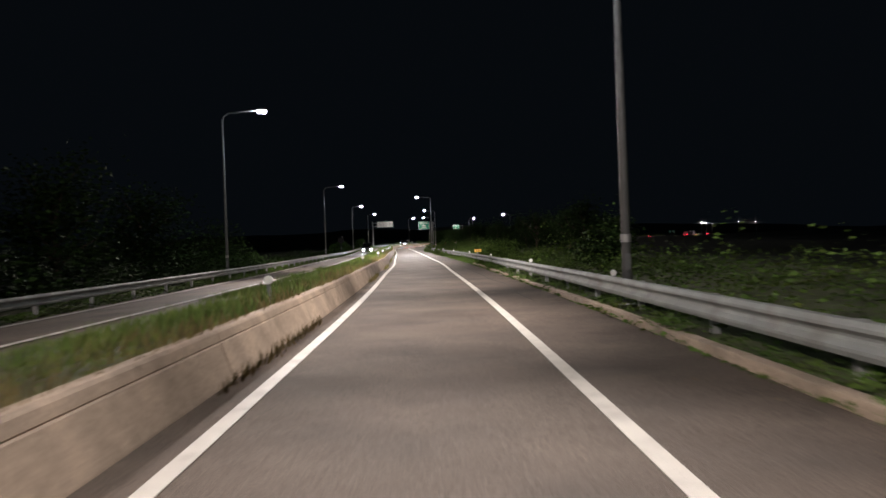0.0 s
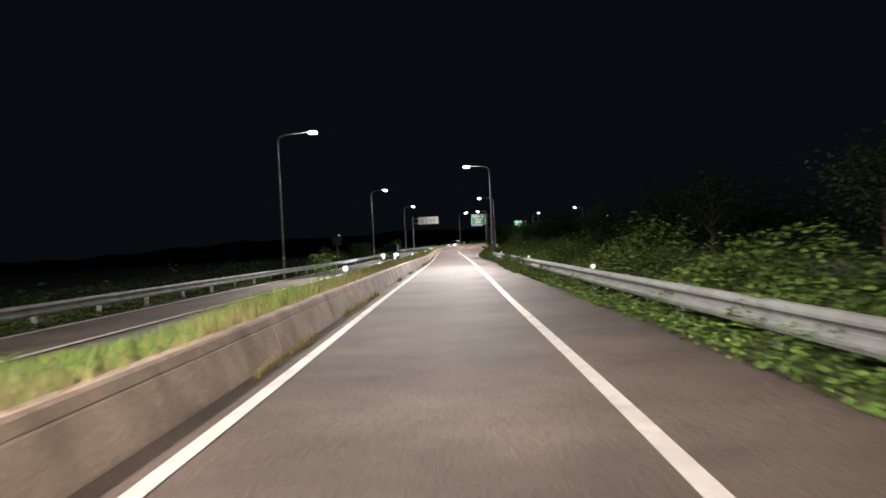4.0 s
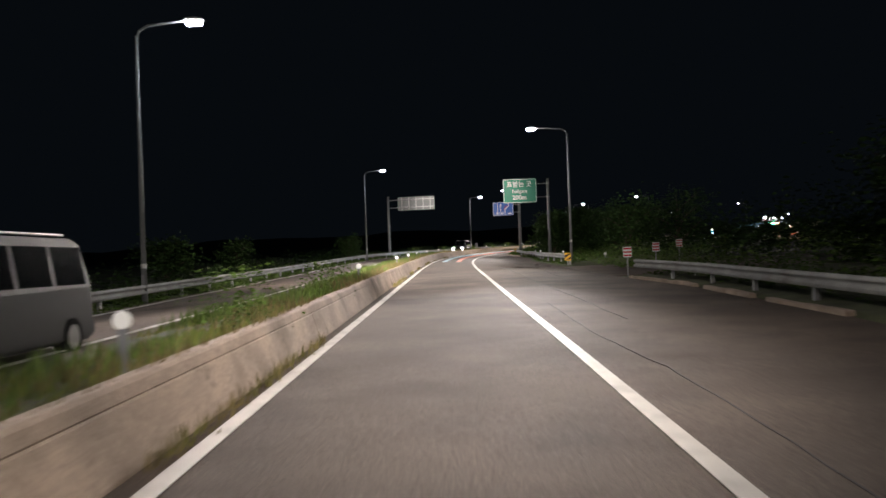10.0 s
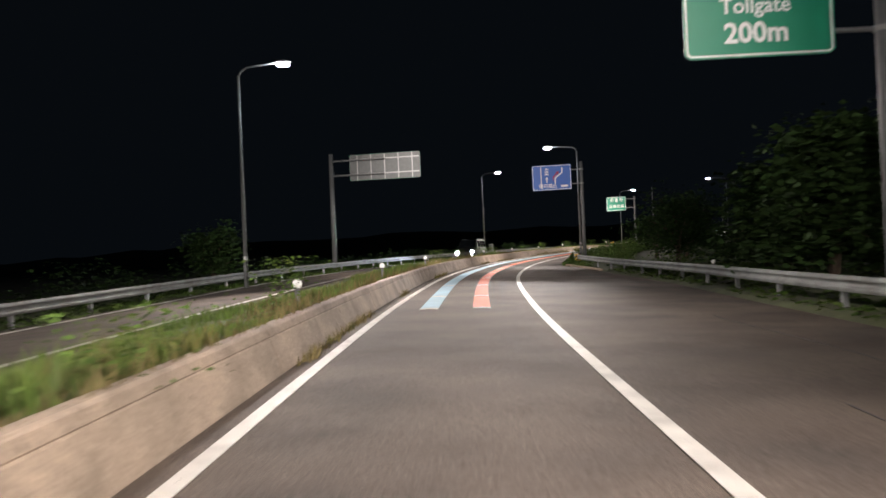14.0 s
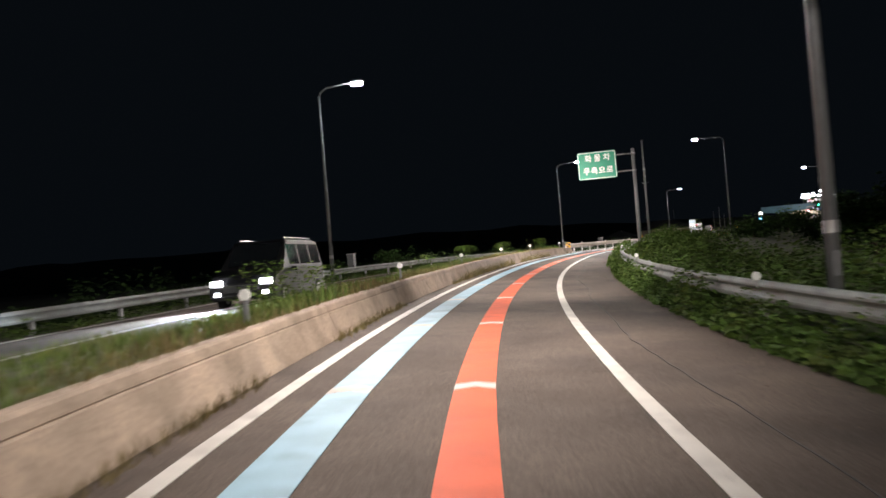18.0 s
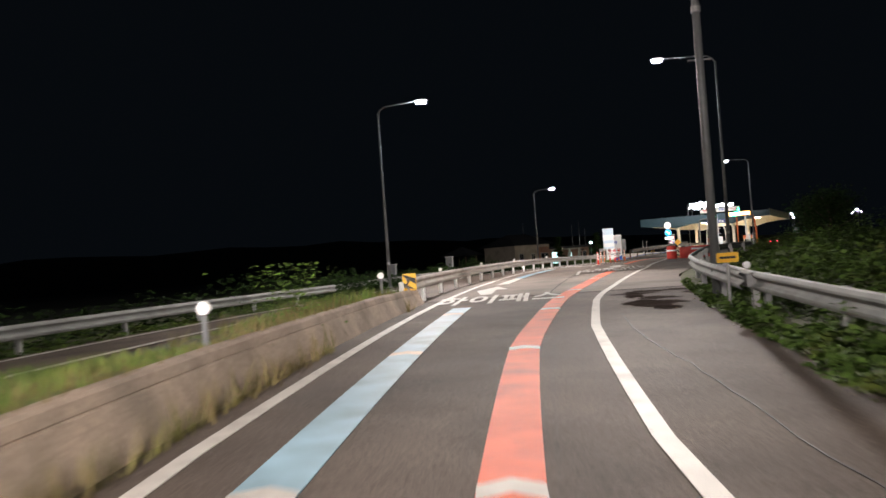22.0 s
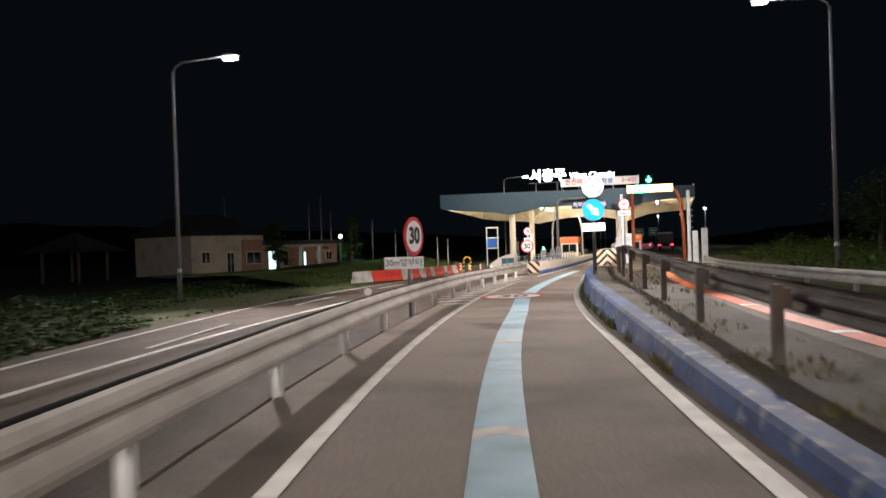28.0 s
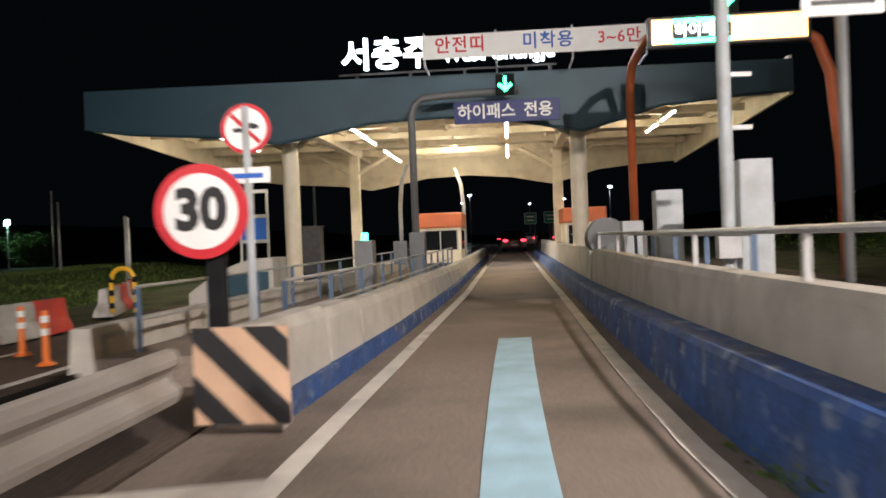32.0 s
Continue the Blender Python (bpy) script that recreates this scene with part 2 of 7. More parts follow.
# ---- materials ----
def material(name, colour, rough=0.6, metal=0.0, spread=0.12, scale=6.0, bump=0.15, fine=80.0, dirt=None, dirt_amount=0.3, emit=None, power=0.0, island=0.0, stretch=(1, 1, 1), spec=0.5, chips=None, chip_scale=7.0, chip_from=0.56, grain=0.0, grain_scale=45.0):
    """A surface with variation at two scales, fine relief, stains and per-object change."""
    mt = bpy.data.materials.new(name)
    mt.use_nodes = True
    nt = mt.node_tree
    ns, ln = nt.nodes, nt.links
    b = ns["Principled BSDF"]
    b.inputs["Roughness"].default_value, b.inputs["Metallic"].default_value = rough, metal
    b.inputs["Specular IOR Level"].default_value = spec
    geo = ns.new("ShaderNodeNewGeometry")
    mp = ns.new("ShaderNodeMapping")
    mp.inputs["Scale"].default_value = stretch
    ln.new(geo.outputs["Position"], mp.inputs["Vector"])
    n1, n2 = ns.new("ShaderNodeTexNoise"), ns.new("ShaderNodeTexNoise")
    for n, sc, det in ((n1, scale, 5), (n2, fine, 3)):
        n.inputs["Scale"].default_value, n.inputs["Detail"].default_value = sc, det
        ln.new(mp.outputs["Vector"], n.inputs["Vector"])
    sumn = ns.new("ShaderNodeMath")
    sumn.operation = "MULTIPLY_ADD"
    sumn.inputs[1].default_value = 0.6
    ln.new(n1.outputs["Fac"], sumn.inputs[0])
    half = ns.new("ShaderNodeMath")
    half.operation = "MULTIPLY"
    half.inputs[1].default_value = 0.4
    ln.new(n2.outputs["Fac"], half.inputs[0])
    ln.new(half.outputs[0], sumn.inputs[2])
    ramp = ns.new("ShaderNodeValToRGB")
    lo = [max(0, c * (1 - 2.2 * spread)) for c in colour[:3]]
    hi = [min(1, c * (1 + 2.2 * spread)) for c in colour[:3]]
    ramp.color_ramp.elements[0].position, ramp.color_ramp.elements[1].position = 0.32, 0.68
    ramp.color_ramp.elements[0].color, ramp.color_ramp.elements[1].color = (*lo, 1), (*hi, 1)
    ln.new(sumn.outputs[0], ramp.inputs["Fac"])
    col = ramp.outputs["Color"]
    if dirt:
        n3 = ns.new("ShaderNodeTexNoise")
        n3.inputs["Scale"].default_value, n3.inputs["Detail"].default_value = scale * 0.6 + 0.3, 7
        ln.new(mp.outputs["Vector"], n3.inputs["Vector"])
        r3 = ns.new("ShaderNodeValToRGB")
        r3.color_ramp.elements[0].position, r3.color_ramp.elements[1].position = 0.5, 0.72
        r3.color_ramp.elements[0].color, r3.color_ramp.elements[1].color = (0, 0, 0, 1), (dirt_amount,) * 3 + (1,)
        ln.new(n3.outputs["Fac"], r3.inputs["Fac"])
        mx = ns.new("ShaderNodeMixRGB")
        mx.inputs["Color2"].default_value = (*dirt, 1)
        ln.new(r3.outputs["Color"], mx.inputs["Fac"])
        ln.new(col, mx.inputs["Color1"])
        col = mx.outputs["Color"]
    if chips:  # flaked spots with hard edges
        n4 = ns.new("ShaderNodeTexNoise")
        n4.inputs["Scale"].default_value, n4.inputs["Detail"].default_value, n4.inputs["Roughness"].default_value = chip_scale, 9, 0.65
        ln.new(mp.outputs["Vector"], n4.inputs["Vector"])
        r4 = ns.new("ShaderNodeValToRGB")
        r4.color_ramp.elements[0].position, r4.color_ramp.elements[1].position = chip_from, chip_from + 0.05
        r4.color_ramp.elements[0].color, r4.color_ramp.elements[1].color = (0, 0, 0, 1), (0.85, 0.85, 0.85, 1)
        ln.new(n4.outputs["Fac"], r4.inputs["Fac"])
        mx4 = ns.new("ShaderNodeMixRGB")
        mx4.inputs["Color2"].default_value = (*chips, 1)
        ln.new(r4.outputs["Color"], mx4.inputs["Fac"])
        ln.new(col, mx4.inputs["Color1"])
        col = mx4.outputs["Color"]
    if island:
        hs = ns.new("ShaderNodeHueSaturation")
        mr = ns.new("ShaderNodeMapRange")
        mr.inputs["To Min"].default_value, mr.inputs["To Max"].default_value = 1 - island, 1 + island
        ln.new(geo.outputs["Random Per Island"], mr.inputs["Value"])
        ln.new(mr.outputs["Result"], hs.inputs["Value"])
        ln.new(col, hs.inputs["Color"])
        col = hs.outputs["Color"]
    if grain:  # loose stones and pits, a centimetre or two across
        n5 = ns.new("ShaderNodeTexNoise")
        n5.inputs["Scale"].default_value, n5.inputs["Detail"].default_value, n5.inputs["Roughness"].default_value = grain_scale, 4, 0.75
        ln.new(geo.outputs["Position"], n5.inputs["Vector"])
        m5 = ns.new("ShaderNodeMapRange")
        for key, value in (("From Min", 0.32), ("From Max", 0.68), ("To Min", 1 - grain), ("To Max", 1 + grain)):
            m5.inputs[key].default_value = value
        ln.new(n5.outputs["Fac"], m5.inputs["Value"])
        h5 = ns.new("ShaderNodeHueSaturation")
        ln.new(m5.outputs["Result"], h5.inputs["Value"])
        ln.new(col, h5.inputs["Color"])
        col = h5.outputs["Color"]
    ln.new(col, b.inputs["Base Color"])
    if bump:
        bp = ns.new("ShaderNodeBump")
        bp.inputs["Strength"].default_value, bp.inputs["Distance"].default_value = bump, 0.01
        ln.new(sumn.outputs[0], bp.inputs["Height"])
        ln.new(bp.outputs["Normal"], b.inputs["Normal"])
    if emit:
        b.inputs["Emission Color"].default_value = (*emit, 1)
        b.inputs["Emission Strength"].default_value = power
    return mt


ASPHALT = material("asphalt", (0.122, 0.094, 0.077), 0.8, spread=0.2, scale=0.5, bump=0.6, fine=120, dirt=(0.045, 0.04, 0.038), dirt_amount=0.5, chips=(0.2, 0.17, 0.15), chip_scale=45.0, chip_from=0.68, grain=0.5, grain_scale=30.0, spec=0.12)
CONCRETE_ROAD = material("concrete_road", (0.225, 0.183, 0.155), 0.8, spread=0.1, scale=0.4, bump=0.3, fine=90, dirt=(0.07, 0.06, 0.05), dirt_amount=0.6, chips=(0.12, 0.1, 0.085), chip_scale=30.0, chip_from=0.68, grain=0.22, grain_scale=30.0, spec=0.12)
CONCRETE = material("concrete", (0.44, 0.335, 0.25), 0.85, spread=0.14, scale=1.2, bump=0.5, fine=50, dirt=(0.14, 0.11, 0.08), dirt_amount=0.6, chips=(0.13, 0.1, 0.07), chip_scale=3.0, chip_from=0.64, grain=0.3, grain_scale=22.0)
PALE_CONCRETE = material("pale_concrete", (0.48, 0.45, 0.4), 0.8, spread=0.08, scale=2, bump=0.3, fine=60, dirt=(0.2, 0.17, 0.14), dirt_amount=0.4)
PAINT_WHITE = material("white_road_paint", (0.66, 0.62, 0.57), 0.6, spread=0.07, scale=3, bump=0.3, fine=120, dirt=(0.3, 0.27, 0.25), dirt_amount=0.5, chips=(0.2, 0.17, 0.15), chip_scale=14.0, chip_from=0.65, spec=0.15)
PAINT_BLUE = material("light_blue_road_paint", (0.36, 0.55, 0.66), 0.6, spread=0.09, scale=2, bump=0.3, fine=120, dirt=(0.2, 0.3, 0.36), dirt_amount=0.5, spec=0.15)
PAINT_ORANGE = material("orange_road_paint", (0.78, 0.13, 0.05), 0.6, spread=0.09, scale=2, bump=0.3, fine=120, dirt=(0.36, 0.1, 0.06), dirt_amount=0.5, spec=0.15)
PAINT_RED = material("red_road_paint", (0.34, 0.03, 0.04), 0.6, spread=0.1, scale=3, bump=0.3, spec=0.15)
PAINT_DARK = material("dark_road_paint", (0.02, 0.03, 0.05), 0.6, bump=0.2)
SOIL = material("soil", (0.07, 0.08, 0.026), 0.95, spread=0.3, scale=1.0, bump=0.7, fine=30)
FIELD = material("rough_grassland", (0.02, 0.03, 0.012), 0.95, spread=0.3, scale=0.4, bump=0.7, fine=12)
GRASS = material("grass_blades", (0.09, 0.145, 0.022), 0.75, spread=0.2, scale=0.7, bump=0, fine=8, dirt=(0.26, 0.19, 0.05), dirt_amount=0.5, island=0.35)
LEAF = material("leaves", (0.034, 0.066, 0.018), 0.85, spec=0.15, spread=0.2, scale=1.5, bump=0, fine=10, island=0.4)
VINE = material("vine_leaves", (0.095, 0.16, 0.035), 0.85, spec=0.15, spread=0.2, scale=1.0, bump=0, fine=10, dirt=(0.14, 0.11, 0.03), dirt_amount=0.4, island=0.4)
DRY = material("dry_weeds", (0.17, 0.135, 0.06), 0.85, spread=0.2, scale=0.9, bump=0, fine=8, dirt=(0.12, 0.14, 0.03), dirt_amount=0.7, island=0.35, spec=0.2)
BARK = material("bark", (0.09, 0.065, 0.045), 0.95, spread=0.2, scale=5, bump=0.8, fine=30)
STEEL = material("galvanised_steel", (0.4, 0.4, 0.4), 0.5, 0.5, spread=0.08, scale=3, bump=0.1, dirt=(0.25, 0.22, 0.19), dirt_amount=0.4)
RAIL_STEEL = material("weathered_rail_steel", (0.33, 0.345, 0.335), 0.75, 0.1, spec=0.3, spread=0.14, scale=1.5, bump=0.1, dirt=(0.2, 0.17, 0.14), dirt_amount=0.5)
DARK_RAIL = material("dark_rusty_rail", (0.13, 0.115, 0.105), 0.8, 0.1, spread=0.2, scale=1.5, bump=0.2, dirt=(0.12, 0.07, 0.045), dirt_amount=0.6, spec=0.2)
PALE_RAIL = material("pale_painted_rail", (0.5, 0.46, 0.42), 0.75, 0.0, spread=0.1, scale=1.2, bump=0.1, dirt=(0.27, 0.22, 0.17), dirt_amount=0.5, spec=0.2)
POLE_GREY = material("grey_pole_paint", (0.17, 0.175, 0.18), 0.55, 0.2, spread=0.06, bump=0.05)
WHITE = material("white_paint", (0.78, 0.78, 0.76), 0.5, spread=0.04, scale=3, bump=0.08, dirt=(0.5, 0.48, 0.44), dirt_amount=0.4)
CREAM = material("cream_steel_paint", (0.78, 0.7, 0.55), 0.5, spread=0.05, scale=2, bump=0.08, dirt=(0.45, 0.37, 0.26), dirt_amount=0.4)
TEAL = material("dark_teal_cladding", (0.022, 0.065, 0.09), 0.45, 0.1, spread=0.08, scale=1, bump=0.05)
BLACK = material("black_rubber", (0.015, 0.015, 0.016), 0.9, bump=0.1, spec=0.1)
DARK = material("dark_grey_metal", (0.05, 0.05, 0.055), 0.5, 0.4, bump=0.1)
RED = material("red_plastic", (0.62, 0.05, 0.035), 0.5, spread=0.1, scale=3, bump=0.1, dirt=(0.25, 0.05, 0.04), dirt_amount=0.4)
ORANGE = material("orange_plastic", (0.8, 0.2, 0.04), 0.5, spread=0.07, scale=3, bump=0.1, dirt=(0.4, 0.12, 0.05), dirt_amount=0.3)
ORANGE_PAINT = material("orange_steel_paint", (0.55, 0.14, 0.05), 0.5, spread=0.07, scale=2, bump=0.1)
YELLOW = material("yellow_reflective", (0.85, 0.48, 0.03), 0.5, spread=0.05, bump=0.05)
PEACH = material("faded_orange_reflective", (0.58, 0.38, 0.26), 0.5, spread=0.06, scale=2, bump=0.05, dirt=(0.4, 0.28, 0.2), dirt_amount=0.4)
SIGN_GREEN = material("green_sign_sheeting", (0.0, 0.24, 0.13), 0.45, spread=0.03, scale=2, bump=0.03)
OLD_WHITE = material("aged_white_enamel", (0.42, 0.45, 0.47), 0.55, spread=0.06, scale=3, bump=0.08, dirt=(0.25, 0.24, 0.22), dirt_amount=0.5)
FADED_WHITE = material("faded_white_plastic", (0.5, 0.48, 0.45), 0.6, spread=0.1, scale=3, bump=0.15, dirt=(0.24, 0.2, 0.17), dirt_amount=0.7)
SIGN_NAVY = material("navy_sign_sheeting", (0.008, 0.02, 0.16), 0.45, spread=0.03, scale=2, bump=0.03)
SIGN_BLUE = material("blue_sign_sheeting", (0.015, 0.11, 0.5), 0.45, spread=0.03, scale=2, bump=0.03)
SIGN_WHITE = material("white_sign_sheeting", (0.85, 0.86, 0.85), 0.45, spread=0.03, scale=2, bump=0.03)
SIGN_RED = material("red_sign_sheeting", (0.6, 0.015, 0.03), 0.45, spread=0.03, bump=0.03)
SIGN_BLACK = material("black_sign_film", (0.012, 0.012, 0.014), 0.5, bump=0.02)
SIGN_BACK = material("bare_sign_back", (0.13, 0.135, 0.135), 0.5, 0.4, spread=0.06, bump=0.05)
BLUE_KERB = material("worn_blue_paint", (0.018, 0.065, 0.22), 0.75, spread=0.2, scale=1.2, bump=0.4, fine=40, dirt=(0.1, 0.12, 0.16), dirt_amount=0.8, chips=(0.2, 0.25, 0.34), chip_scale=4.0, chip_from=0.57, grain=0.35, grain_scale=9.0)
LAMP_GLOW = material("street_lamp_lens", (0.9, 0.9, 0.9), 0.4, emit=(0.85, 0.93, 1.0), power=160, bump=0)
TUBE_GLOW = material("fluorescent_tube", (0.9, 0.9, 0.9), 0.4, emit=(1.0, 0.93, 0.78), power=22, bump=0)
SIGN_GLOW = material("lit_white_letters", (0.9, 0.9, 0.9), 0.4, emit=(0.85, 0.92, 1.0), power=7, bump=0)
GREEN_GLOW = material("green_signal_led", (0.1, 0.8, 0.4), 0.4, emit=(0.03, 1.0, 0.35), power=16, bump=0)
AMBER_GLOW = material("amber_led", (0.9, 0.6, 0.3), 0.4, emit=(1.0, 0.5, 0.16), power=4.5, bump=0)
TAIL_GLOW = material("tail_lamp", (0.8, 0.02, 0.03), 0.3, emit=(1.0, 0.03, 0.06), power=7, bump=0)
HEAD_GLOW = material("head_lamp", (0.9, 0.9, 0.9), 0.3, emit=(0.95, 0.96, 1.0), power=40, bump=0)
WINDOW_GLOW = material("lit_window", (0.7, 0.9, 0.9), 0.3, emit=(0.55, 0.95, 1.0), power=1.3, bump=0)
REFLECTOR = material("white_reflector", (0.9, 0.9, 0.88), 0.3, spread=0.03, bump=0.02)
GLASS_DARK = material("dark_tinted_glass", (0.01, 0.012, 0.014), 0.08, spread=0.03, bump=0)
# ---- kinds of things ----
def lamp_light(name, m, power, colour=(1.0, 0.9, 0.84), size=0.25, angle=136):
    li = bpy.data.lights.new(name, "SPOT")
    li.energy, li.color, li.shadow_soft_size = power, colour, size
    li.spot_size, li.spot_blend = radians(angle), 0.9
    ob = new(name, li)
    ob.matrix_basis = m
    return ob


STREET_POWER = 3600.0


def street_lamp(s, d, arm, height, turn=0.0, label="", foot=0.0, beams=()):
    """A tapered pole at s, d with an arm towards +x (or -x) and a lit head."""
    m = spot(s, d, foot, turn)
    ob = thing("street_lamp", m, label or "tall grey tapered steel street lamp with one lit head", "street lamp", "street lamps along the ramp")
    h = height - foot
    part("pole", cyl(0.1, h - 0.35, r2=0.055, seg=14), POLE_GREY, ob, smooth=True)
    part("base_plate", cyl(0.19, 0.03, seg=8), STEEL, ob)
    part("hatch", box(0.1, 0.02, 0.32, 0, -0.1, 0.7, bevel=0.006), POLE_GREY, ob)
    part("band", cyl(0.105, 0.16, 0, 0, 1.25, seg=14), STEEL, ob)
    a = math.copysign(1, arm)
    pts = [(0, 0, h - 0.5), (a * 0.1, 0, h - 0.2), (a * 0.4, 0, h - 0.02), (arm - a * 0.3, 0, h + 0.1)]
    part("arm", tube(pts, 0.04, taper=0.8), POLE_GREY, ob, smooth=True)
    head = part("lamp_head", prism([(-0.36, 0.02), (-0.3, 0.11), (0.1, 0.14), (0.36, 0.07), (0.38, 0.02)], 0.28, m=Matrix.Translation((arm, 0, h + 0.06)) @ Matrix.Diagonal((a, 1, 1, 1)), bevel=0.012), POLE_GREY, ob)
    part("lens", box(0.52, 0.24, 0.13, arm, 0, h - 0.05, bevel=0.05), LAMP_GLOW, head)
    # road optics, flattened along the lane: short beams each way and one across; the heads on the inner side also carry
    # far beams, added to stand in for the driver's headlights
    eye = m @ Vector((arm, 0, h - 0.1))
    if arm > 0:
        optics = ((-25, 92, 0.72, -0.8), (0, 68, 2.0, -0.8), (25, 92, 0.72, -0.8))
    else:
        # the 50 m beams are added headlight fill for the lane and wall
        optics = ((-50, 18, 0.8, -1.3), (-25, 64, 0.6, -1.4), (0, 68, 2.0, -1.8), (25, 64, 0.6, -1.4), (50, 18, 0.8, -1.3))
    for (reach, wide, flat, lane), power in zip(optics, beams):
        if power:
            ray = (at(s + reach, lane) - eye).to_track_quat("-Z", "Y").to_matrix().to_4x4() @ Matrix.Diagonal((flat, 1, 1, 1))
            ray.translation = eye
            lamp_light("street_and_fill_light", ray, STREET_POWER * power, angle=wide)
    return ob


_W = [(0.0, 0.31), (0.05, 0.30), (0.075, 0.255), (0.075, 0.225), (0.01, 0.18), (0.0, 0.155), (0.01, 0.13), (0.075, 0.085), (0.075, 0.055), (0.05, 0.01), (0.0, 0.0)]


def beam_mesh(length, tall=1.0):
    """A W-shaped rail, hollow behind, its ridges towards -x."""
    bm = bmesh.new()
    rows = []
    for y in (0, length):
        rows.append([bm.verts.new((-x, y, z * tall)) for x, z in _W] + [bm.verts.new((-x + 0.006, y, z * tall)) for x, z in reversed(_W)])
    n = len(rows[0])
    for k in range(n):
        bm.faces.new((rows[0][k], rows[0][(k + 1) % n], rows[1][(k + 1) % n], rows[1][k]))
    bm.faces.new(rows[0][::-1])
    bm.faces.new(rows[1])
    bmesh.ops.recalc_face_normals(bm, faces=bm.faces[:])
    return bm


def chord(s, d, s2, d2, h=0.0, h2=None):
    """A pose at s, d whose y axis runs to s2, d2, and the length."""
    a, b = at(s, d, h), at(s2, d2, h if h2 is None else h2)
    v = b - a
    n = v.length
    y = v / n
    x = y.cross(Vector((0, 0, 1))).normalized()
    z = x.cross(y)
    m = Matrix((x, y, z)).transposed().to_4x4()
    m.translation = a
    return m, n


def guardrail(name, s0, s1, lateral, label, face=-1, top=0.75, step=4.0, tall=1.0, posts=1, mat=None, post_mat=None, round_post=False, pipe=False, base=0.0):
    """A W-beam rail on posts; lateral and base are functions of s. face -1: its ridges look to the left."""
    mat, post_mat = mat or RAIL_STEEL, post_mat or STEEL
    ob = thing(name, spot((s0 + s1) / 2, lateral((s0 + s1) / 2)), label, "guardrail", "guardrails")
    inv = ob.matrix_basis.inverted()
    st = steps(s0, s1, step)
    mesh = mesh_of("rail", beam_mesh(1.0, tall), mat)
    height = base if callable(base) else (lambda s: base)
    foot = top - 0.08 if pipe else top + 0.02
    pm = cyl(0.07, foot + 0.25, 0, 0, -0.25, seg=12, bevel=0.012) if round_post else box(0.1, 0.125, foot + 0.2, 0, 0, -0.25)
    pmesh = mesh_of("post", pm, post_mat, round_post)
    bmesh_block = mesh_of("spacer", box(0.1, 0.1, 0.2), post_mat)
    for k, (a, b) in enumerate(zip(st, st[1:])):
        m, n = chord(a, lateral(a), b, lateral(b), height(a) + top - 0.31 * tall, height(b) + top - 0.31 * tall)
        tilt = Matrix.Rotation(random.uniform(-0.015, 0.015), 4, "Y")
        part("rail", mesh, None, ob, m=inv @ m @ tilt @ Matrix.Diagonal((-face, n * 1.002, 1, 1)))
        for q in range(posts):
            sp = a + (b - a) * q / posts
            off = -face * (0.1 if pipe else 0.17)
            part("post", pmesh, None, ob, m=inv @ spot(sp, lateral(sp) + off, height(sp)) @ Matrix.Rotation(random.uniform(-0.02, 0.02), 4, "X"))
            if not pipe:
                part("spacer", bmesh_block, None, ob, m=inv @ spot(sp, lateral(sp) - face * 0.09, height(sp) + top - 0.27))
    return ob


def delineator(s, d, h=0.0, tall=0.75, kind="post", label=""):
    """A round white reflector on a short post."""
    ob = thing("delineator", spot(s, d, h), label or "round white road reflector on a short pale post", "road delineator", "delineators along the road")
    if kind == "post":
        part("post", cyl(0.04, tall - 0.05, seg=10, bevel=0.008), POLE_GREY, ob, smooth=False)
    else:
        part("bracket", box(0.03, 0.03, tall), STEEL, ob)
    r = 0.075 if kind == "post" else 0.055
    part("reflector", prism(circle(r, 20), 0.035, m=Matrix.Translation((0, -0.03, tall)), bevel=0.006), REFLECTOR, ob)
    part("rim", prism(circle(r + 0.012, 20), 0.02, m=Matrix.Translation((0, -0.005, tall))), WHITE, ob)
    return ob


def panel(ob, w, h, z, front, back=SIGN_BACK, rim=None, x=0.0, y=0.0, r=0.08, name="sign_panel", thick=0.03, border=0.035, inset=0.03):
    """A rounded sign panel facing -y, with a raised border line."""
    p = part(name, prism(rounded(w, h, r), thick, m=Matrix.Translation((x, y, z))), front, ob)
    part("back_plate", prism(rounded(w - 0.02, h - 0.02, r), 0.012, m=Matrix.Translation((x, y + thick / 2 + 0.008, z))), back, p)
    if rim:
        bm = bmesh.new()
        o, i = rounded(w - 2 * inset, h - 2 * inset, max(0.01, r - inset)), rounded(w - 2 * (inset + border), h - 2 * (inset + border), max(0.008, r - inset - border))
        yy = y - thick / 2 - 0.004
        a = [bm.verts.new((x + q, yy, z + t)) for q, t in o]
        b = [bm.verts.new((x + q, yy, z + t)) for q, t in i]
        for k in range(len(a)):
            bm.faces.new((a[k], b[k], b[(k + 1) % len(b)], a[(k + 1) % len(a)]))
        bmesh.ops.recalc_face_normals(bm, faces=bm.faces[:])
        bmesh.ops.solidify(bm, geom=bm.faces[:], thickness=0.003)
        part("border", bm, rim, p)
    return p


def words(parent, text, size, x, y, z, mat, narrow=1.0, stretch=1.0, spacing=1.0, bold=0.0, depth=0.003, name="lettering"):
    bm = letters(text, size, depth, stretch, narrow, spacing, bold=bold)
    bm.transform(Matrix.Translation((x, y, z)))
    return part(name, bm, mat, parent)


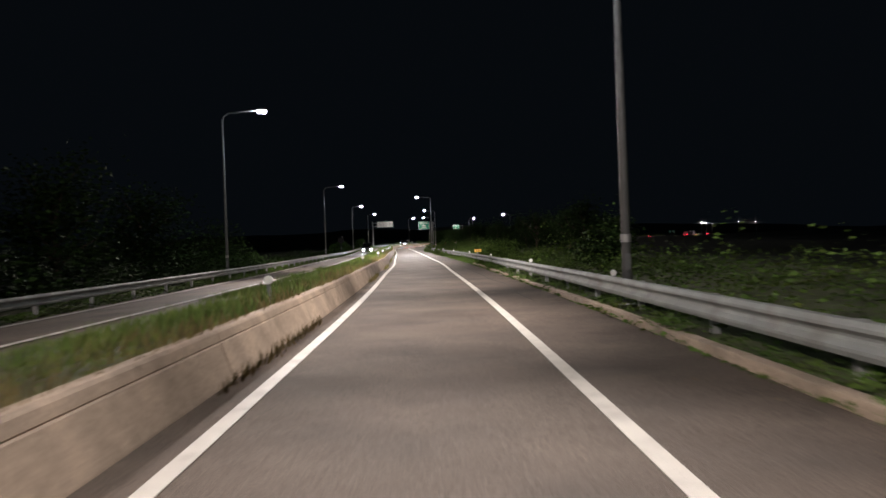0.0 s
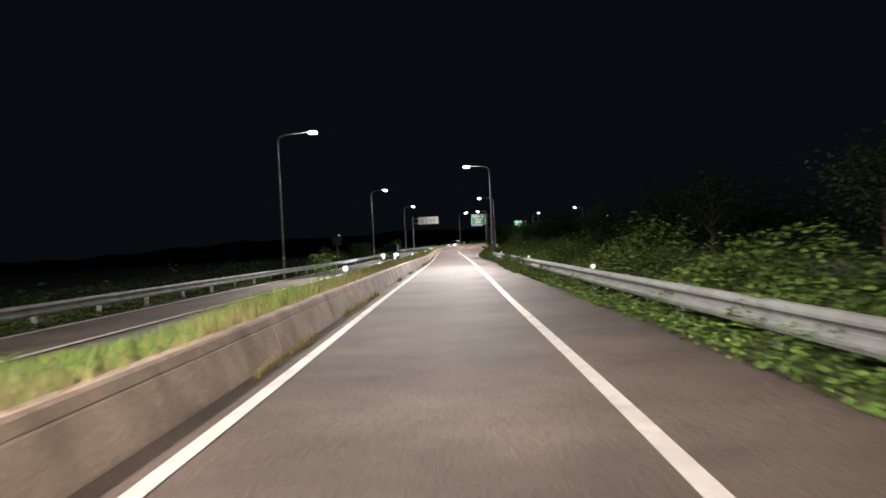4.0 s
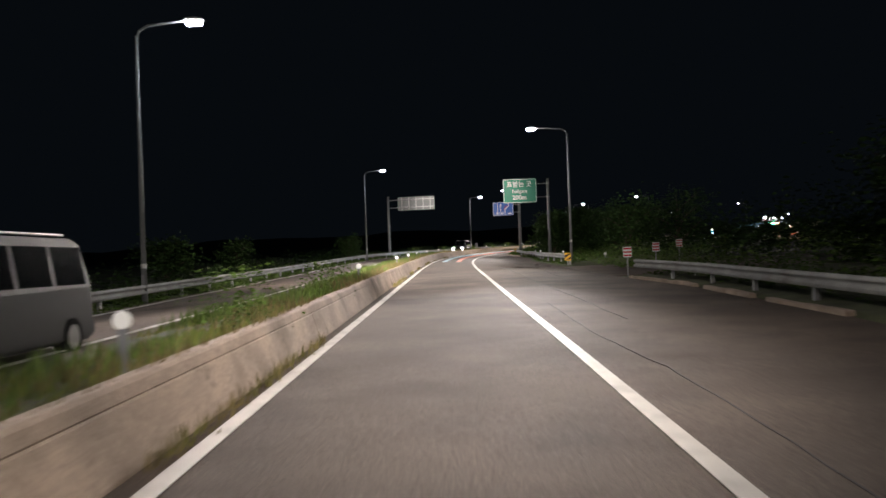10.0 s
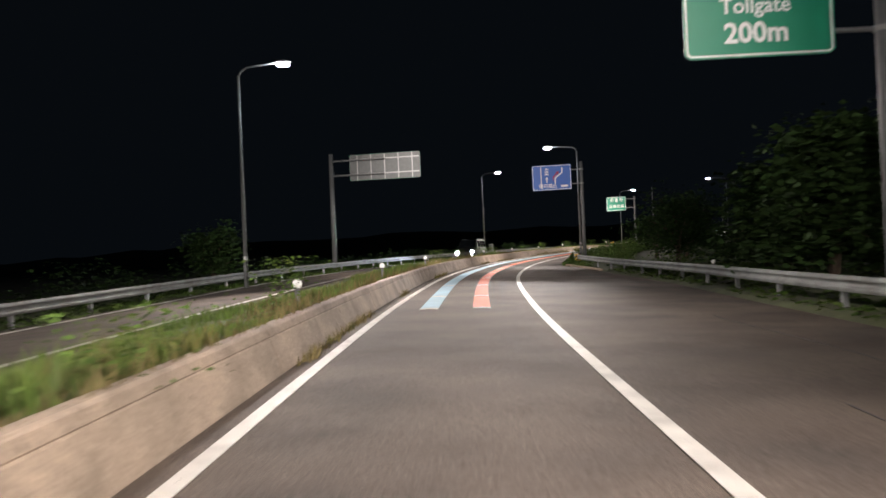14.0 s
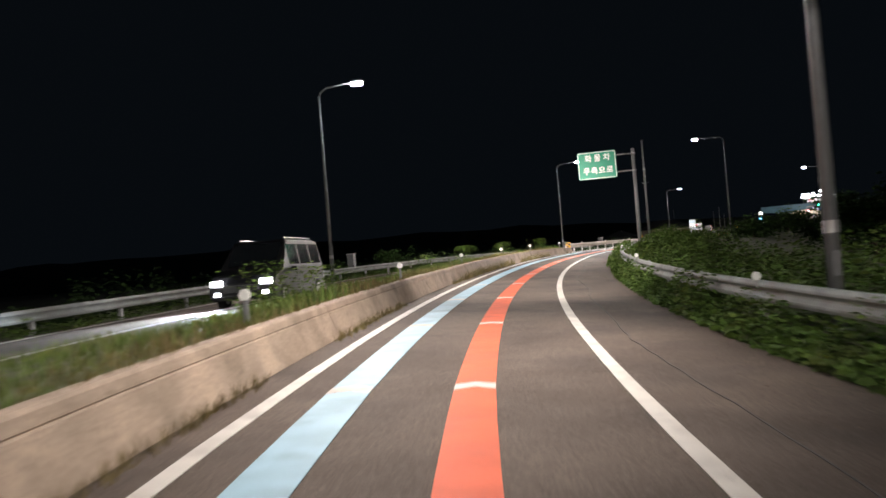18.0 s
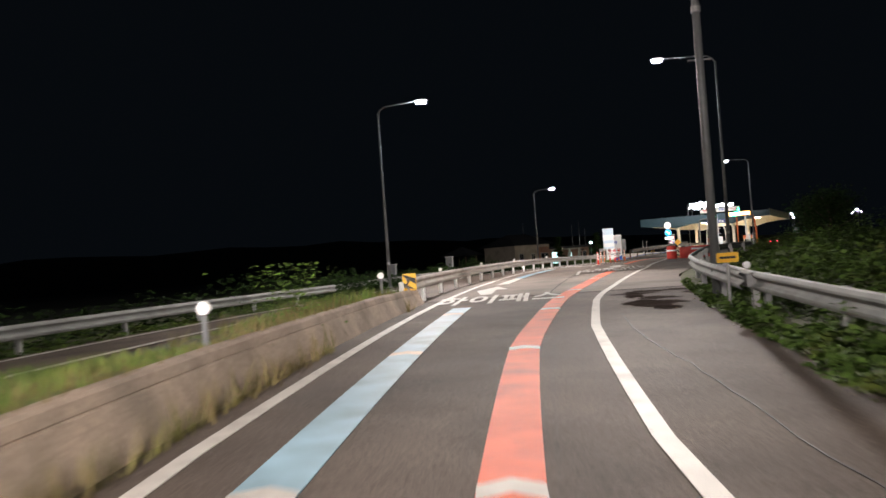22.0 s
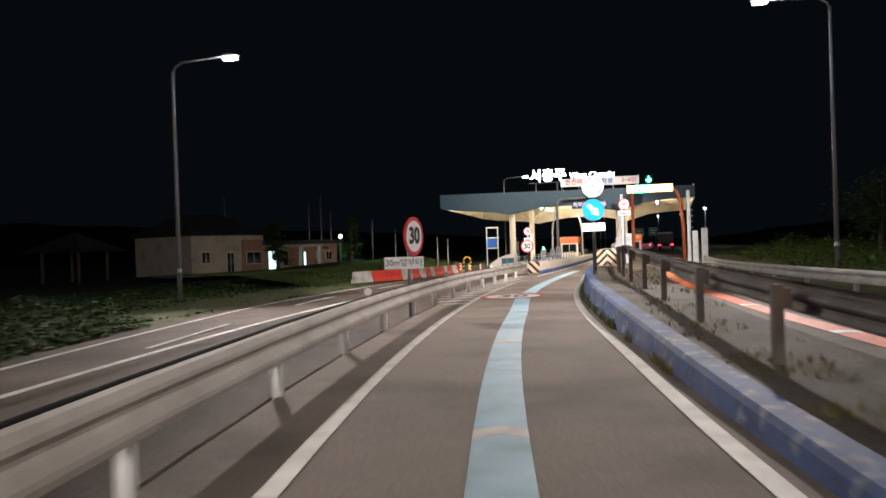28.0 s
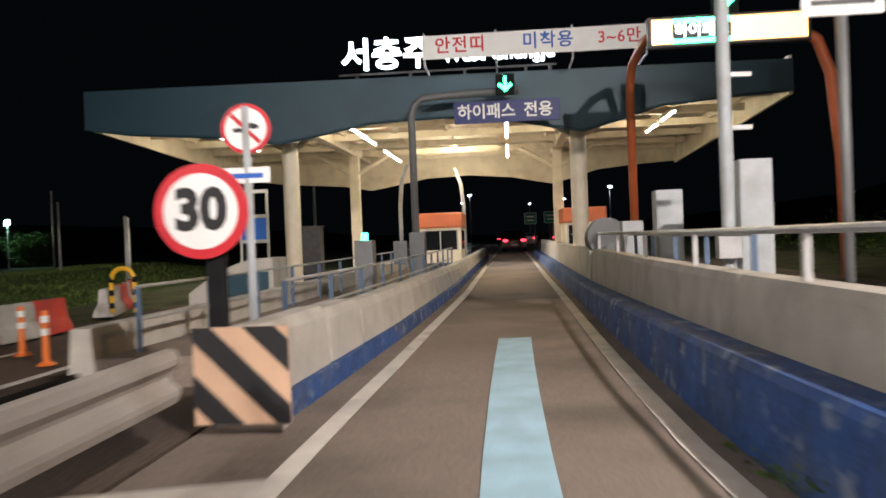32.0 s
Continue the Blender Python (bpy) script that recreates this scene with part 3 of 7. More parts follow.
def round_sign(ob, r, z, y=0.0, x=0.0, ring=SIGN_RED, face=SIGN_WHITE, name="sign_disc", band=0.2):
    p = part(name, prism(circle(r), 0.03, m=Matrix.Translation((x, y, z))), ring, ob)
    part("face", prism(circle(r * (1 - band)), 0.006, m=Matrix.Translation((x, y - 0.018, z))), face, p)
    part("back_plate", prism(circle(r * 0.98), 0.01, m=Matrix.Translation((x, y + 0.022, z))), SIGN_BACK, p)
    return p


def chevron_board(parent, w, h, z, y, slope=1, x=0.0, name="warning_board", n=4, back=None):
    """Black slanting stripes on pale orange."""
    p = part(name, box(w, 0.03, h, x, y, z, bevel=0.006), PEACH, parent, "black and pale orange striped board")
    pitch = (w + h) / n
    for k in range(n + 1):
        a = -w / 2 - h + k * pitch + 0.1
        poly = []
        # stripe between two slanting lines, clipped to the board
        def clip(pts):
            out = pts
            for axis, lim, sgn in ((0, -w / 2, 1), (0, w / 2, -1), (1, 0, 1), (1, h, -1)):
                nxt = []
                for i, p0 in enumerate(out):
                    p1 = out[(i + 1) % len(out)]
                    i0, i1 = (p0[axis] - lim) * sgn >= 0, (p1[axis] - lim) * sgn >= 0
                    if i0:
                        nxt.append(p0)
                    if i0 != i1:
                        t = (lim - p0[axis]) / (p1[axis] - p0[axis])
                        nxt.append((p0[0] + t * (p1[0] - p0[0]), p0[1] + t * (p1[1] - p0[1])))
                out = nxt
                if not out:
                    break
            return out
        poly = clip([(a, 0), (a + pitch * 0.5, 0), (a + pitch * 0.5 + h, h), (a + h, h)])
        if len(poly) >= 3:
            part("stripe", prism([(x + slope * q, z + t) for q, t in poly], 0.004, m=Matrix.Translation((0, y - 0.018, 0))), SIGN_BLACK, p)
    return p


def stripe_mark(name, s0, s1, lateral, width, mat, h=0.012, step=2.0, parent=None, wfun=None):
    """A painted line on the road, as a thin slab."""
    def prof(s):
        c, w = lateral(s), (wfun(s) if wfun else width) / 2
        return [(c - w, h - 0.008), (c - w, h), (c + w, h), (c + w, h - 0.008)]
    bm = sweep(steps(s0, s1, step), prof, closed=True)
    return part(name, bm, mat, parent) if parent else solo(name, bm, mat, "", "road marking", kind="structure")


def flat_on_road(bm, s, d, h=0.013):
    """Lay a mesh in x (right) and y (ahead) on the road at s, d."""
    for v in bm.verts:
        v.co = at(s + v.co.y, d + v.co.x, h + v.co.z)
    return bm
# ---- the large structure ----
END = 640.0
LEFT_LINE = [(-60, -1.75), (0, -1.77), (43, -2.1), (93, -1.9), (190, -1.86), (240, -2.07), (260, -2.28), (292, -2.2), (310, -2.35), (323, -2.12), (341, -1.76), (351, -1.74), (359, -1.55), (366, -1.38), (387, -1.45), (412, -1.56), (420, -1.5), (428, -1.3), (440, -1.15), (640, -1.15)]
RIGHT_LINE = [(-60, 1.5), (0, 1.43), (43, 1.3), (93, 1.53), (137, 1.55), (157, 1.66), (190, 1.57), (240, 1.36), (260, 1.24), (292, 1.14), (310, 1.14), (318, 1.5), (325, 2.1), (330, 2.95), (343, 5.0), (360, 6.5), (392, 7.2), (440, 7.4)]
EDGE_R = [(-60, 3.4), (0, 3.4), (100, 3.2), (144, 3.25), (150, 4.4), (157, 6.8), (170, 7.2), (177, 6.7), (179, 6.6), (191, 6.6), (195, 6.4), (210, 6.3), (228, 6.9), (235, 6.6), (246, 5.6), (250.8, 4.69), (252.2, 4.44), (254, 3.9), (256, 3.4), (265, 3.15), (310, 3.2), (318, 3.7), (334, 5.4), (352, 9.6), (362, 11.5), (372, 9.0), (400, 8.3), (640, 8.6)]


def left_line(s):
    return lerp(s, LEFT_LINE)


def right_line(s):
    return lerp(s, RIGHT_LINE)


def edge_r(s):
    return lerp(s, EDGE_R)


WALL_D = [(-60, -2.3), (0, -2.35), (43, -2.6), (93, -2.45), (157, -2.2), (200, -2.3), (240, -2.6), (260, -2.85), (300, -2.8), (312, -2.85), (327, -2.6)]
WALL_H = [(-60, 0.56), (60, 0.57), (310, 0.57), (322, 0.5), (327, 0.42)]
OPP_NEAR = [(-60, -6.6), (30, -7.0), (100, -6.3), (170, -5.7), (240, -6.6), (270, -7.4), (305, -7.2), (325, -6.0), (345, -5.6), (366, -5.0), (395, -5.4), (424, -5.1), (640, -5.1)]
OPP_FAR = [(-60, -10.6), (30, -10.6), (170, -10.2), (270, -11.2), (305, -10.6), (335, -8.8), (350, -8.2), (385, -8.0), (405, -9.8), (420, -10.2), (440, -9.0), (640, -9.0)]


def opp_near(s):
    return lerp(s, OPP_NEAR)


def opp_far(s):
    return lerp(s, OPP_FAR)


def wall_d(s):
    return lerp(s, WALL_D)


def wall_h(s):
    return lerp(s, WALL_H)


# ground: one sheet to the horizon, which follows the road's level
def ground_sheet():
    def line(a, b, step, far):
        c = list(np.arange(a, b + 0.1, step))
        q = step
        lo, hi = [a], [b]
        while lo[-1] > -far:
            q *= 1.45
            lo.append(lo[-1] - q)
            hi.append(hi[-1] + q)
        return lo[:0:-1] + c + hi[1:]
    xs, ys = line(-110, 190, 6, 3000), line(-90, 640, 6, 3000)
    cs = np.arange(-60, 620, 2.0)
    cp = np.array([tuple(_row(s)[0]) for s in cs])
    bm = bmesh.new()
    rows = []
    for y in ys:
        row = []
        for x in xs:
            i = int(np.argmin((cp[:, 0] - x) ** 2 + (cp[:, 1] - y) ** 2))
            far = math.hypot(cp[i, 0] - x, cp[i, 1] - y)
            z = cp[i, 2] - 0.42 - min(far, 60) * 0.004
            if far > 16:
                z += 0.5 * noise.noise((x * 0.03, y * 0.03, 1))
            row.append(bm.verts.new((x, y, z)))
        rows.append(row)
    for a, b in zip(rows, rows[1:]):
        for k in range(len(a) - 1):
            bm.faces.new((a[k], a[k + 1], b[k + 1], b[k]))
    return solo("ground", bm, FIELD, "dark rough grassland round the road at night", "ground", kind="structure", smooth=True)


ground_sheet()

JOIN = 327.4  # where the asphalt meets the concrete slabs


def slab(name, s0, s1, left, right, mat, label, step=3.0, inner=(0.25, 0.5, 0.75), fall=0.0):
    def prof(s):
        a, b = left(s), right(s)
        t = fall
        return [(a, -0.3 - t), (a, -t)] + [(a + (b - a) * q, -t * (1 - q)) for q in inner] + [(b, 0), (b, -0.3)]
    return solo(name, sweep(steps(s0, s1, step), prof, closed=True), mat, label, "road", kind="structure")


slab("road_ramp", -60, JOIN, lambda s: wall_d(s) - 0.1, edge_r, ASPHALT, "worn grey-brown asphalt of the exit ramp")
slab("road_toll_plaza", JOIN, END, lambda s: lerp(s, [(327, -2.75), (366, -2.3), (420, -2.4), (640, -2.4)]), edge_r, CONCRETE_ROAD, "pale worn concrete slabs before the toll gate")
slab("road_opposite", -60, END, lambda s: opp_far(s) - 0.5, lambda s: lerp(s, [(-60, -6.2), (30, -6.6), (100, -5.9), (170, -5.3), (240, -6.2), (270, -7.0), (305, -6.8), (325, -5.4), (330, -2.78), (366, -2.35), (420, -2.45), (640, -2.45)]), ASPHALT, "dark asphalt of the opposite carriageway", fall=0.18)

# painted edge lines
lane_marks = tagged(new("lane_lines"), "white painted edge lines and dashes on the road", "road marking", kind="structure")
stripe_mark("edge_line", -60, END, left_line, 0.16, PAINT_WHITE, parent=lane_marks)
stripe_mark("edge_line", -60, 438, right_line, 0.16, PAINT_WHITE, parent=lane_marks)
stripe_mark("edge_line", -60, END, lambda s: opp_near(s) - 0.4, 0.13, PAINT_WHITE, parent=lane_marks)
stripe_mark("edge_line", -60, END, lambda s: opp_far(s) + 0.2, 0.13, PAINT_WHITE, parent=lane_marks, h=-0.145)

# concrete wall on the left of the ramp, in cast lengths with open joints
median_wall = tagged(new("median_wall"), "low stained concrete wall along the ramp's left edge", "concrete wall", kind="structure")
for k, (a, b) in enumerate(zip(steps(-60, 327, 10), steps(-60, 327, 10)[1:])):
    def prof(s):
        d, h = wall_d(s), wall_h(s)
        return [(d + 0.1, -0.1), (d + 0.08, 0.02), (d - 0.062, h - 0.15), (d - 0.08, h - 0.135), (d - 0.072, h - 0.12), (d - 0.1, h - 0.03), (d - 0.13, h), (d - 0.26, h), (d - 0.29, h - 0.04), (d - 0.31, -0.1)]
    part("wall_length", sweep(steps(a + 0.012, b - 0.012, 2.5), prof, closed=True), CONCRETE, median_wall)

# grass strip between the carriageways, verges on both sides
def strip_prof(s):
    d, h, o = wall_d(s) - 0.28, wall_h(s) - 0.04, opp_near(s) + 0.3
    return [(d, h - 0.02), (d - 0.4, h - 0.1), ((d + o) / 2, h * 0.55), (o, 0.06), (o - 0.05, -0.15)]


solo("median_soil", up_faces(sweep(steps(-60, 327, 4), strip_prof)), SOIL, "soil of the grassy strip between the carriageways", "soil", kind="structure")


def verge_prof(s):
    e = edge_r(s)
    f = lerp(s, [(176.5, 1), (178, 0), (193, 0), (195.5, 1)])  # the bank opens for the side road
    if f < 1:
        return [(e - 0.02, -0.03), (e + 0.25, 0.1 * f - 0.04), (e + 1.2, 0.18 * f - 0.04), (e + 3, 0.26 * f - 0.05), (e + 8, 0.35 * f - 0.05), (e + 16, -0.2), (e + 26, -0.9)]
    return [(e - 0.02, -0.03), (e + 0.25, 0.06), (e + 1.2, 0.14), (e + 3, 0.22), (e + 8, 0.3), (e + 16, -0.2), (e + 26, -0.9)]


side = bmesh.new()
rows = []
for q in range(13):
    d = 6.3 + 2.4 * q
    rows.append([side.verts.new(at(sv + 0.6 * 2.4 * q, d, hv)) for sv, hv in ((178.2, -0.2), (178.2, 0.004), (182, 0.006), (188, 0.006), (192.2, 0.004), (192.2, -0.2))])
for a, b in zip(rows, rows[1:]):
    for k in range(5):
        side.faces.new((a[k], b[k], b[k + 1], a[k + 1]))
bmesh.ops.recalc_face_normals(side, faces=side.faces[:])
solo("side_road", side, CONCRETE_ROAD, "narrow paved side road joining the ramp", "road", kind="structure")

solo("verge_soil", up_faces(sweep(sorted(set(steps(-60, END, 4) + [176.4, 178.1, 180, 186, 190, 193, 195.6])), verge_prof)), SOIL, "soil bank beside the ramp", "soil", kind="structure")


def verge_left(s):
    e = opp_far(s) - 0.48
    return [(e, -0.2), (e - 0.4, -0.14), (e - 2, -0.1), (e - 8, -0.2), (e - 16, -1.1)]


solo("far_verge_soil", up_faces(sweep(steps(-60, END, 4), verge_left)), SOIL, "soil verge beyond the opposite carriageway", "soil", kind="structure")
# ---- road markings ----
RIGHT2 = [(345, 1.95), (356, 2.12), (362, 2.05), (366, 1.72), (371, 1.56), (380, 1.62), (387, 1.7), (398, 1.56), (412, 1.52), (418, 1.32), (424, 1.14), (440, 1.1), (640, 1.1)]


def right2(s):
    return lerp(s, RIGHT2)


stripe_mark("edge_line", 356, END, right2, 0.16, PAINT_WHITE, parent=lane_marks)
for a, b in ((340.6, 346.4),):
    stripe_mark("dash", a, b, lambda s: 1.92, 0.15, PAINT_WHITE, parent=lane_marks)
for a in range(330, 640, 12):
    stripe_mark("dash", a, a + 5, lambda s: opp_far(s) + 1.9, 0.12, PAINT_WHITE, parent=lane_marks, h=-0.08)
guide = tagged(new("colour_guide_lines"), "light blue and orange painted guide lines with white cross bars", "road marking", kind="structure")
BLUE_D = [(217, -1.05), (240, -1.38), (262, -1.58), (285, -1.5), (306, -1.55), (324, -1.2), (340, -0.85), (357, -0.37), (371, -0.05), (395, 0.1), (401, -0.05), (414, -0.05), (430, 0.05)]
ORANGE_D = [(217, 0.2), (240, -0.12), (262, -0.3), (285, -0.22), (306, -0.1), (316, 0.3), (325, 1.15), (333, 2.3), (342, 3.4), (356, 4.2), (378, 4.9), (400, 5.5), (430, 5.6)]
JOINTS = [222.4 + 6.65 * k for k in range(33)]
for table, mat, spans, w in ((BLUE_D, PAINT_BLUE, ((217.6, 324), (336.2, 357), (370.5, 400.6), (404, 430)), 0.44), (ORANGE_D, PAINT_ORANGE, ((217.6, 342), (355.5, 430)), 0.42)):
    for a, b in spans:
        st = [a] + [q for q in JOINTS if a + 1.5 < q < b - 1.5] + [b]
        for k, (p, q) in enumerate(zip(st, st[1:])):
            fade = PAINT_WHITE if mat is PAINT_BLUE and 371 > p > 330 and k == 0 else mat
            stripe_mark("guide_length", p + 0.02, q - 0.02, lambda s: lerp(s, table), w, fade, parent=guide, step=1.8)
            bm = bmesh.new()
            for sx in (-1, 1):
                vs = [(0, 0.32), (sx * w / 2, 0.18), (sx * w / 2, -0.12), (0, 0.04)]
                lo, hi = [bm.verts.new((x, y, -0.008)) for x, y in vs], [bm.verts.new((x, y, 0)) for x, y in vs]
                bm.faces.new(hi if sx < 0 else hi[::-1])
                for i in range(4):
                    bm.faces.new((lo[i], lo[(i + 1) % 4], hi[(i + 1) % 4], hi[i]))
            bmesh.ops.recalc_face_normals(bm, faces=bm.faces[:])
            part("cross_bar", flat_on_road(bm, p - 0.1, lerp(p, table), 0.0165), PAINT_WHITE, guide)


def road_words(text, s, d, size, stretch, narrow, label, spacing=1.0, mat=None, tilt=0.0):
    bm = letters(text, size, 0.002, stretch, narrow, spacing, flat=True, bold=0.02)
    for v in bm.verts:
        v.co.y += tilt * v.co.x
    bmesh.ops.subdivide_edges(bm, edges=[e for e in bm.edges if e.calc_length() > 0.8], cuts=2)
    return solo("painted_words", flat_on_road(bm, s, d, 0.014), mat or PAINT_WHITE, label, "road marking", kind="structure")


def road_arrow(s, d, length=5.2, w=1.05):
    bm = bmesh.new()
    pts = [(-0.17, 0), (0.17, 0), (0.13, length * 0.55), (w / 2, length * 0.52), (0, length), (-w / 2, length * 0.52), (-0.13, length * 0.55)]
    hi = [bm.verts.new((x, y, 0)) for x, y in pts]
    lo = [bm.verts.new((x, y, -0.008)) for x, y in pts]
    bm.faces.new(hi)
    for k in range(len(pts)):
        bm.faces.new((hi[k], hi[(k + 1) % 7], lo[(k + 1) % 7], lo[k]))
    bmesh.ops.triangulate(bm, faces=[f for f in bm.faces if len(f.verts) > 4])
    bmesh.ops.recalc_face_normals(bm, faces=bm.faces[:])
    return solo("painted_arrow", flat_on_road(bm, s, d, 0.014), PAINT_WHITE, "worn white painted arrow on the lane", "road marking", kind="structure")


road_words("하이패스", 326.6, -0.43, 0.84, 4.6, 1.14, "white painted lane words on the road")
road_words("하이패스", 360.15, 0.33, 0.84, 3.9, 1.2, "white painted lane words on the road")
road_words("4.5톤 미만", 346.2, 3.7, 0.8, 3.4, 0.98, "white painted weight limit words on the truck lane", tilt=-0.45)
road_words("하이패스", 343.6, 3.45, 0.84, 2.7, 0.92, "white painted lane words on the truck lane", tilt=-0.35)
road_arrow(329.4, -0.98)
road_arrow(363.6, -0.22)
road_arrow(348.4, 3.8)

# speed limit painted on the lane
def ring(r0, r1, depth, sy, seg=48):
    bm = bmesh.new()
    rows = [[bm.verts.new((r * math.cos(a), r * sy * math.sin(a), z)) for a in (2 * math.pi * k / seg for k in range(seg))] for r, z in ((r0, -depth), (r0, 0), (r1, 0), (r1, -depth))]
    for a, b in zip(rows, rows[1:]):
        for k in range(seg):
            bm.faces.new((a[k], a[(k + 1) % seg], b[(k + 1) % seg], b[k]))
    bmesh.ops.recalc_face_normals(bm, faces=bm.faces[:])
    return bm


mark30 = tagged(new("painted_speed_limit"), "painted round 30 speed limit with red rim on the lane", "road marking", kind="structure")
part("rim", flat_on_road(ring(1.04, 0.86, 0.006, 1.38), 402.0, -0.45, 0.02), PAINT_RED, mark30)
part("face", flat_on_road(ring(0.862, 0.01, 0.006, 1.38), 402.0, -0.45, 0.018), PAINT_WHITE, mark30)
part("lettering", flat_on_road(letters("30", 1.05, 0.002, 1.7, 0.95, flat=True, bold=0.03), 402.0, -0.45, 0.023), PAINT_DARK, mark30)

# hatched wedge beside the guardrail
hatch = tagged(new("hatched_area"), "white slanting bars painted beside the guardrail", "road marking", kind="structure")
for k in range(18):
    s = 399.0 + k * 1.42
    bm = bmesh.new()
    x1 = left_line(s) - 0.06
    x0 = lerp(s, [(398, -1.95), (402, -2.9), (424, -3.0)])
    v = [(x0, -0.45), (x1, -0.1), (x1, 0.32), (x0, -0.05)]
    hi, lo = [bm.verts.new((x, y, 0)) for x, y in v], [bm.verts.new((x, y, -0.008)) for x, y in v]
    bm.faces.new(hi)
    for i in range(4):
        bm.faces.new((hi[i], hi[(i + 1) % 4], lo[(i + 1) % 4], lo[i]))
    bmesh.ops.recalc_face_normals(bm, faces=bm.faces[:])
    part("bar", flat_on_road(bm, s, 0, 0.013), PAINT_WHITE, hatch)

# joints between the concrete slabs
TAR_LINE = material("joint_sealant", (0.05, 0.042, 0.037), 0.9, spread=0.2, scale=2, bump=0.2, spec=0.1)
joints = tagged(new("slab_joints"), "dark sealed joints between the concrete slabs", "road joint", kind="structure")
stripe_mark("joint", JOIN, 440, lambda s: lerp(s, [(327, 0.9), (340, 1.75), (358, 2.3), (370, 3.3), (440, 4)]), 0.022, TAR_LINE, 0.009, parent=joints)
stripe_mark("joint", JOIN - 0.05, JOIN + 0.05, lambda q: 1.0, 7.4, TAR_LINE, 0.008, 0.1, parent=joints)

TAR_STAIN = material("tar_stain", (0.05, 0.042, 0.038), 0.7, spread=0.3, scale=1.5, bump=0.3, dirt=(0.08, 0.07, 0.06), dirt_amount=0.6)
TAR_SPILL = material("tar_spill", (0.062, 0.05, 0.045), 1.0, spec=0.0, spread=0.3, scale=1.5, bump=0, dirt=(0.1, 0.08, 0.07), dirt_amount=0.7, grain=0.4, grain_scale=30.0)
# sealed cracks and dark patches on the asphalt
cracks = tagged(new("asphalt_cracks"), "thin dark winding cracks in the asphalt shoulder", "crack", kind="structure")
for k, (a, b, d) in enumerate(((130, 165, 2.3), (160, 205, 3.2), (180, 214, 4.6), (240, 300, 1.9), (298, 320, 2.1), (20, 60, 2.4))):
    stripe_mark("crack", a, b, lambda s: d + 0.25 * noise.noise((s * 0.16, k, 0)) + 0.06 * noise.noise((s * 1.3, k, 5)), 0.025, TAR_STAIN, 0.0075, 0.6, parent=cracks, wfun=lambda s: 0.012 + 0.014 * abs(noise.noise((s * 0.7, k, 9))))
pr_ = random.Random(5)
STAINS = [(pr_.uniform(321.3, 326.6), pr_.uniform(2.6, 5.4), pr_.uniform(0.2, 0.6), pr_.uniform(0.25, 0.8)) for _ in range(12)] + [(pr_.uniform(193, 201), pr_.uniform(3.0, 6.0), pr_.uniform(0.08, 0.3), pr_.uniform(0.2, 0.8)) for _ in range(12)]
for k, (s, d, w, l) in enumerate(STAINS):
    bm = bmesh.new()
    vs = []
    for q in range(44):
        a = 2 * math.pi * q / 44
        r = 1 + 0.9 * noise.noise((math.cos(a) * 1.3 + s, math.sin(a) * 1.3, d)) + 0.35 * noise.noise((math.cos(a) * 5, s, math.sin(a) * 5))
        vs.append(bm.verts.new((w * math.cos(a) * max(0.15, r), l * math.sin(a) * max(0.15, r), 0)))
    bm.faces.new(vs)
    bmesh.ops.triangulate(bm, faces=bm.faces[:])
    part("tar_patch", flat_on_road(bm, s, d, 0.003 + 0.0006 * (k % 14)), TAR_SPILL, cracks)
# ---- along the ramp: lamps and rails ----
# station, pole, arm, height, foot, and the strength of each beam from back to ahead
for s, pole, arm, h, foot, beams in (
    (-12, -11.9, 2.4, 9.8, -0.2, (0, 1.1, 3.3)),
    (50.8, -11.9, 2.4, 9.8, -0.2, (4, 0.2, 4.6)),
    (113.5, -11.4, 2.4, 9.5, -0.2, (3.6, 1.0, 1.2)),
    (173.2, -10.5, 2.0, 9.4, -0.2, (1.8, 0.3, 3.8)),
    (233, -10.3, 2.0, 9.4, -0.2, (3.8, 0.6, 3)),
    (293, -10.3, 2.0, 9.45, -0.2, (2.7, 1.1, 3.4)),
    (349, -8.7, 2.5, 10.0, -0.1, (4, 0.8, 4)),
    (407, -14.5, 2.5, 9.6, -0.2, (3.0, 1.3, 3.2)),
    (468.8, -11.9, 2.5, 9.3, -0.2, (6, 0.5, 0)),
    (16.6, 3.85, -2.2, 9.5, 0.1, (0, 3.5, 1, 4.8, 45)),
    (141.2, 4.2, -2.3, 9.2, 0.15, (16, 4, 0.8, 3, 45)),
    (200.2, 7.95, -2.4, 8.95, 0.15, (10, 2.4, 0.9, 1.0, 0)),
    (264.8, 4.3, -2.3, 9.1, 0.15, (8, 2.6, 0.9, 4, 25)),
    (349.9, 9.57, -2.95, 10.7, 0.0, (8, 3.6, 0.9, 2.0, 0)),
    (409.3, 11.2, -2.5, 10.65, 0.0, (4, 4, 1.8, 10, 0)),
):
    street_lamp(s, pole, arm, h, foot=foot, beams=beams)

def plaza_rail(s):
    return lerp(s, [(326, -2.88), (345, -2.66), (353, -2.54), (358, -2.4), (364, -2.22), (372, -2.15), (394, -2.32), (424, -2.28)])


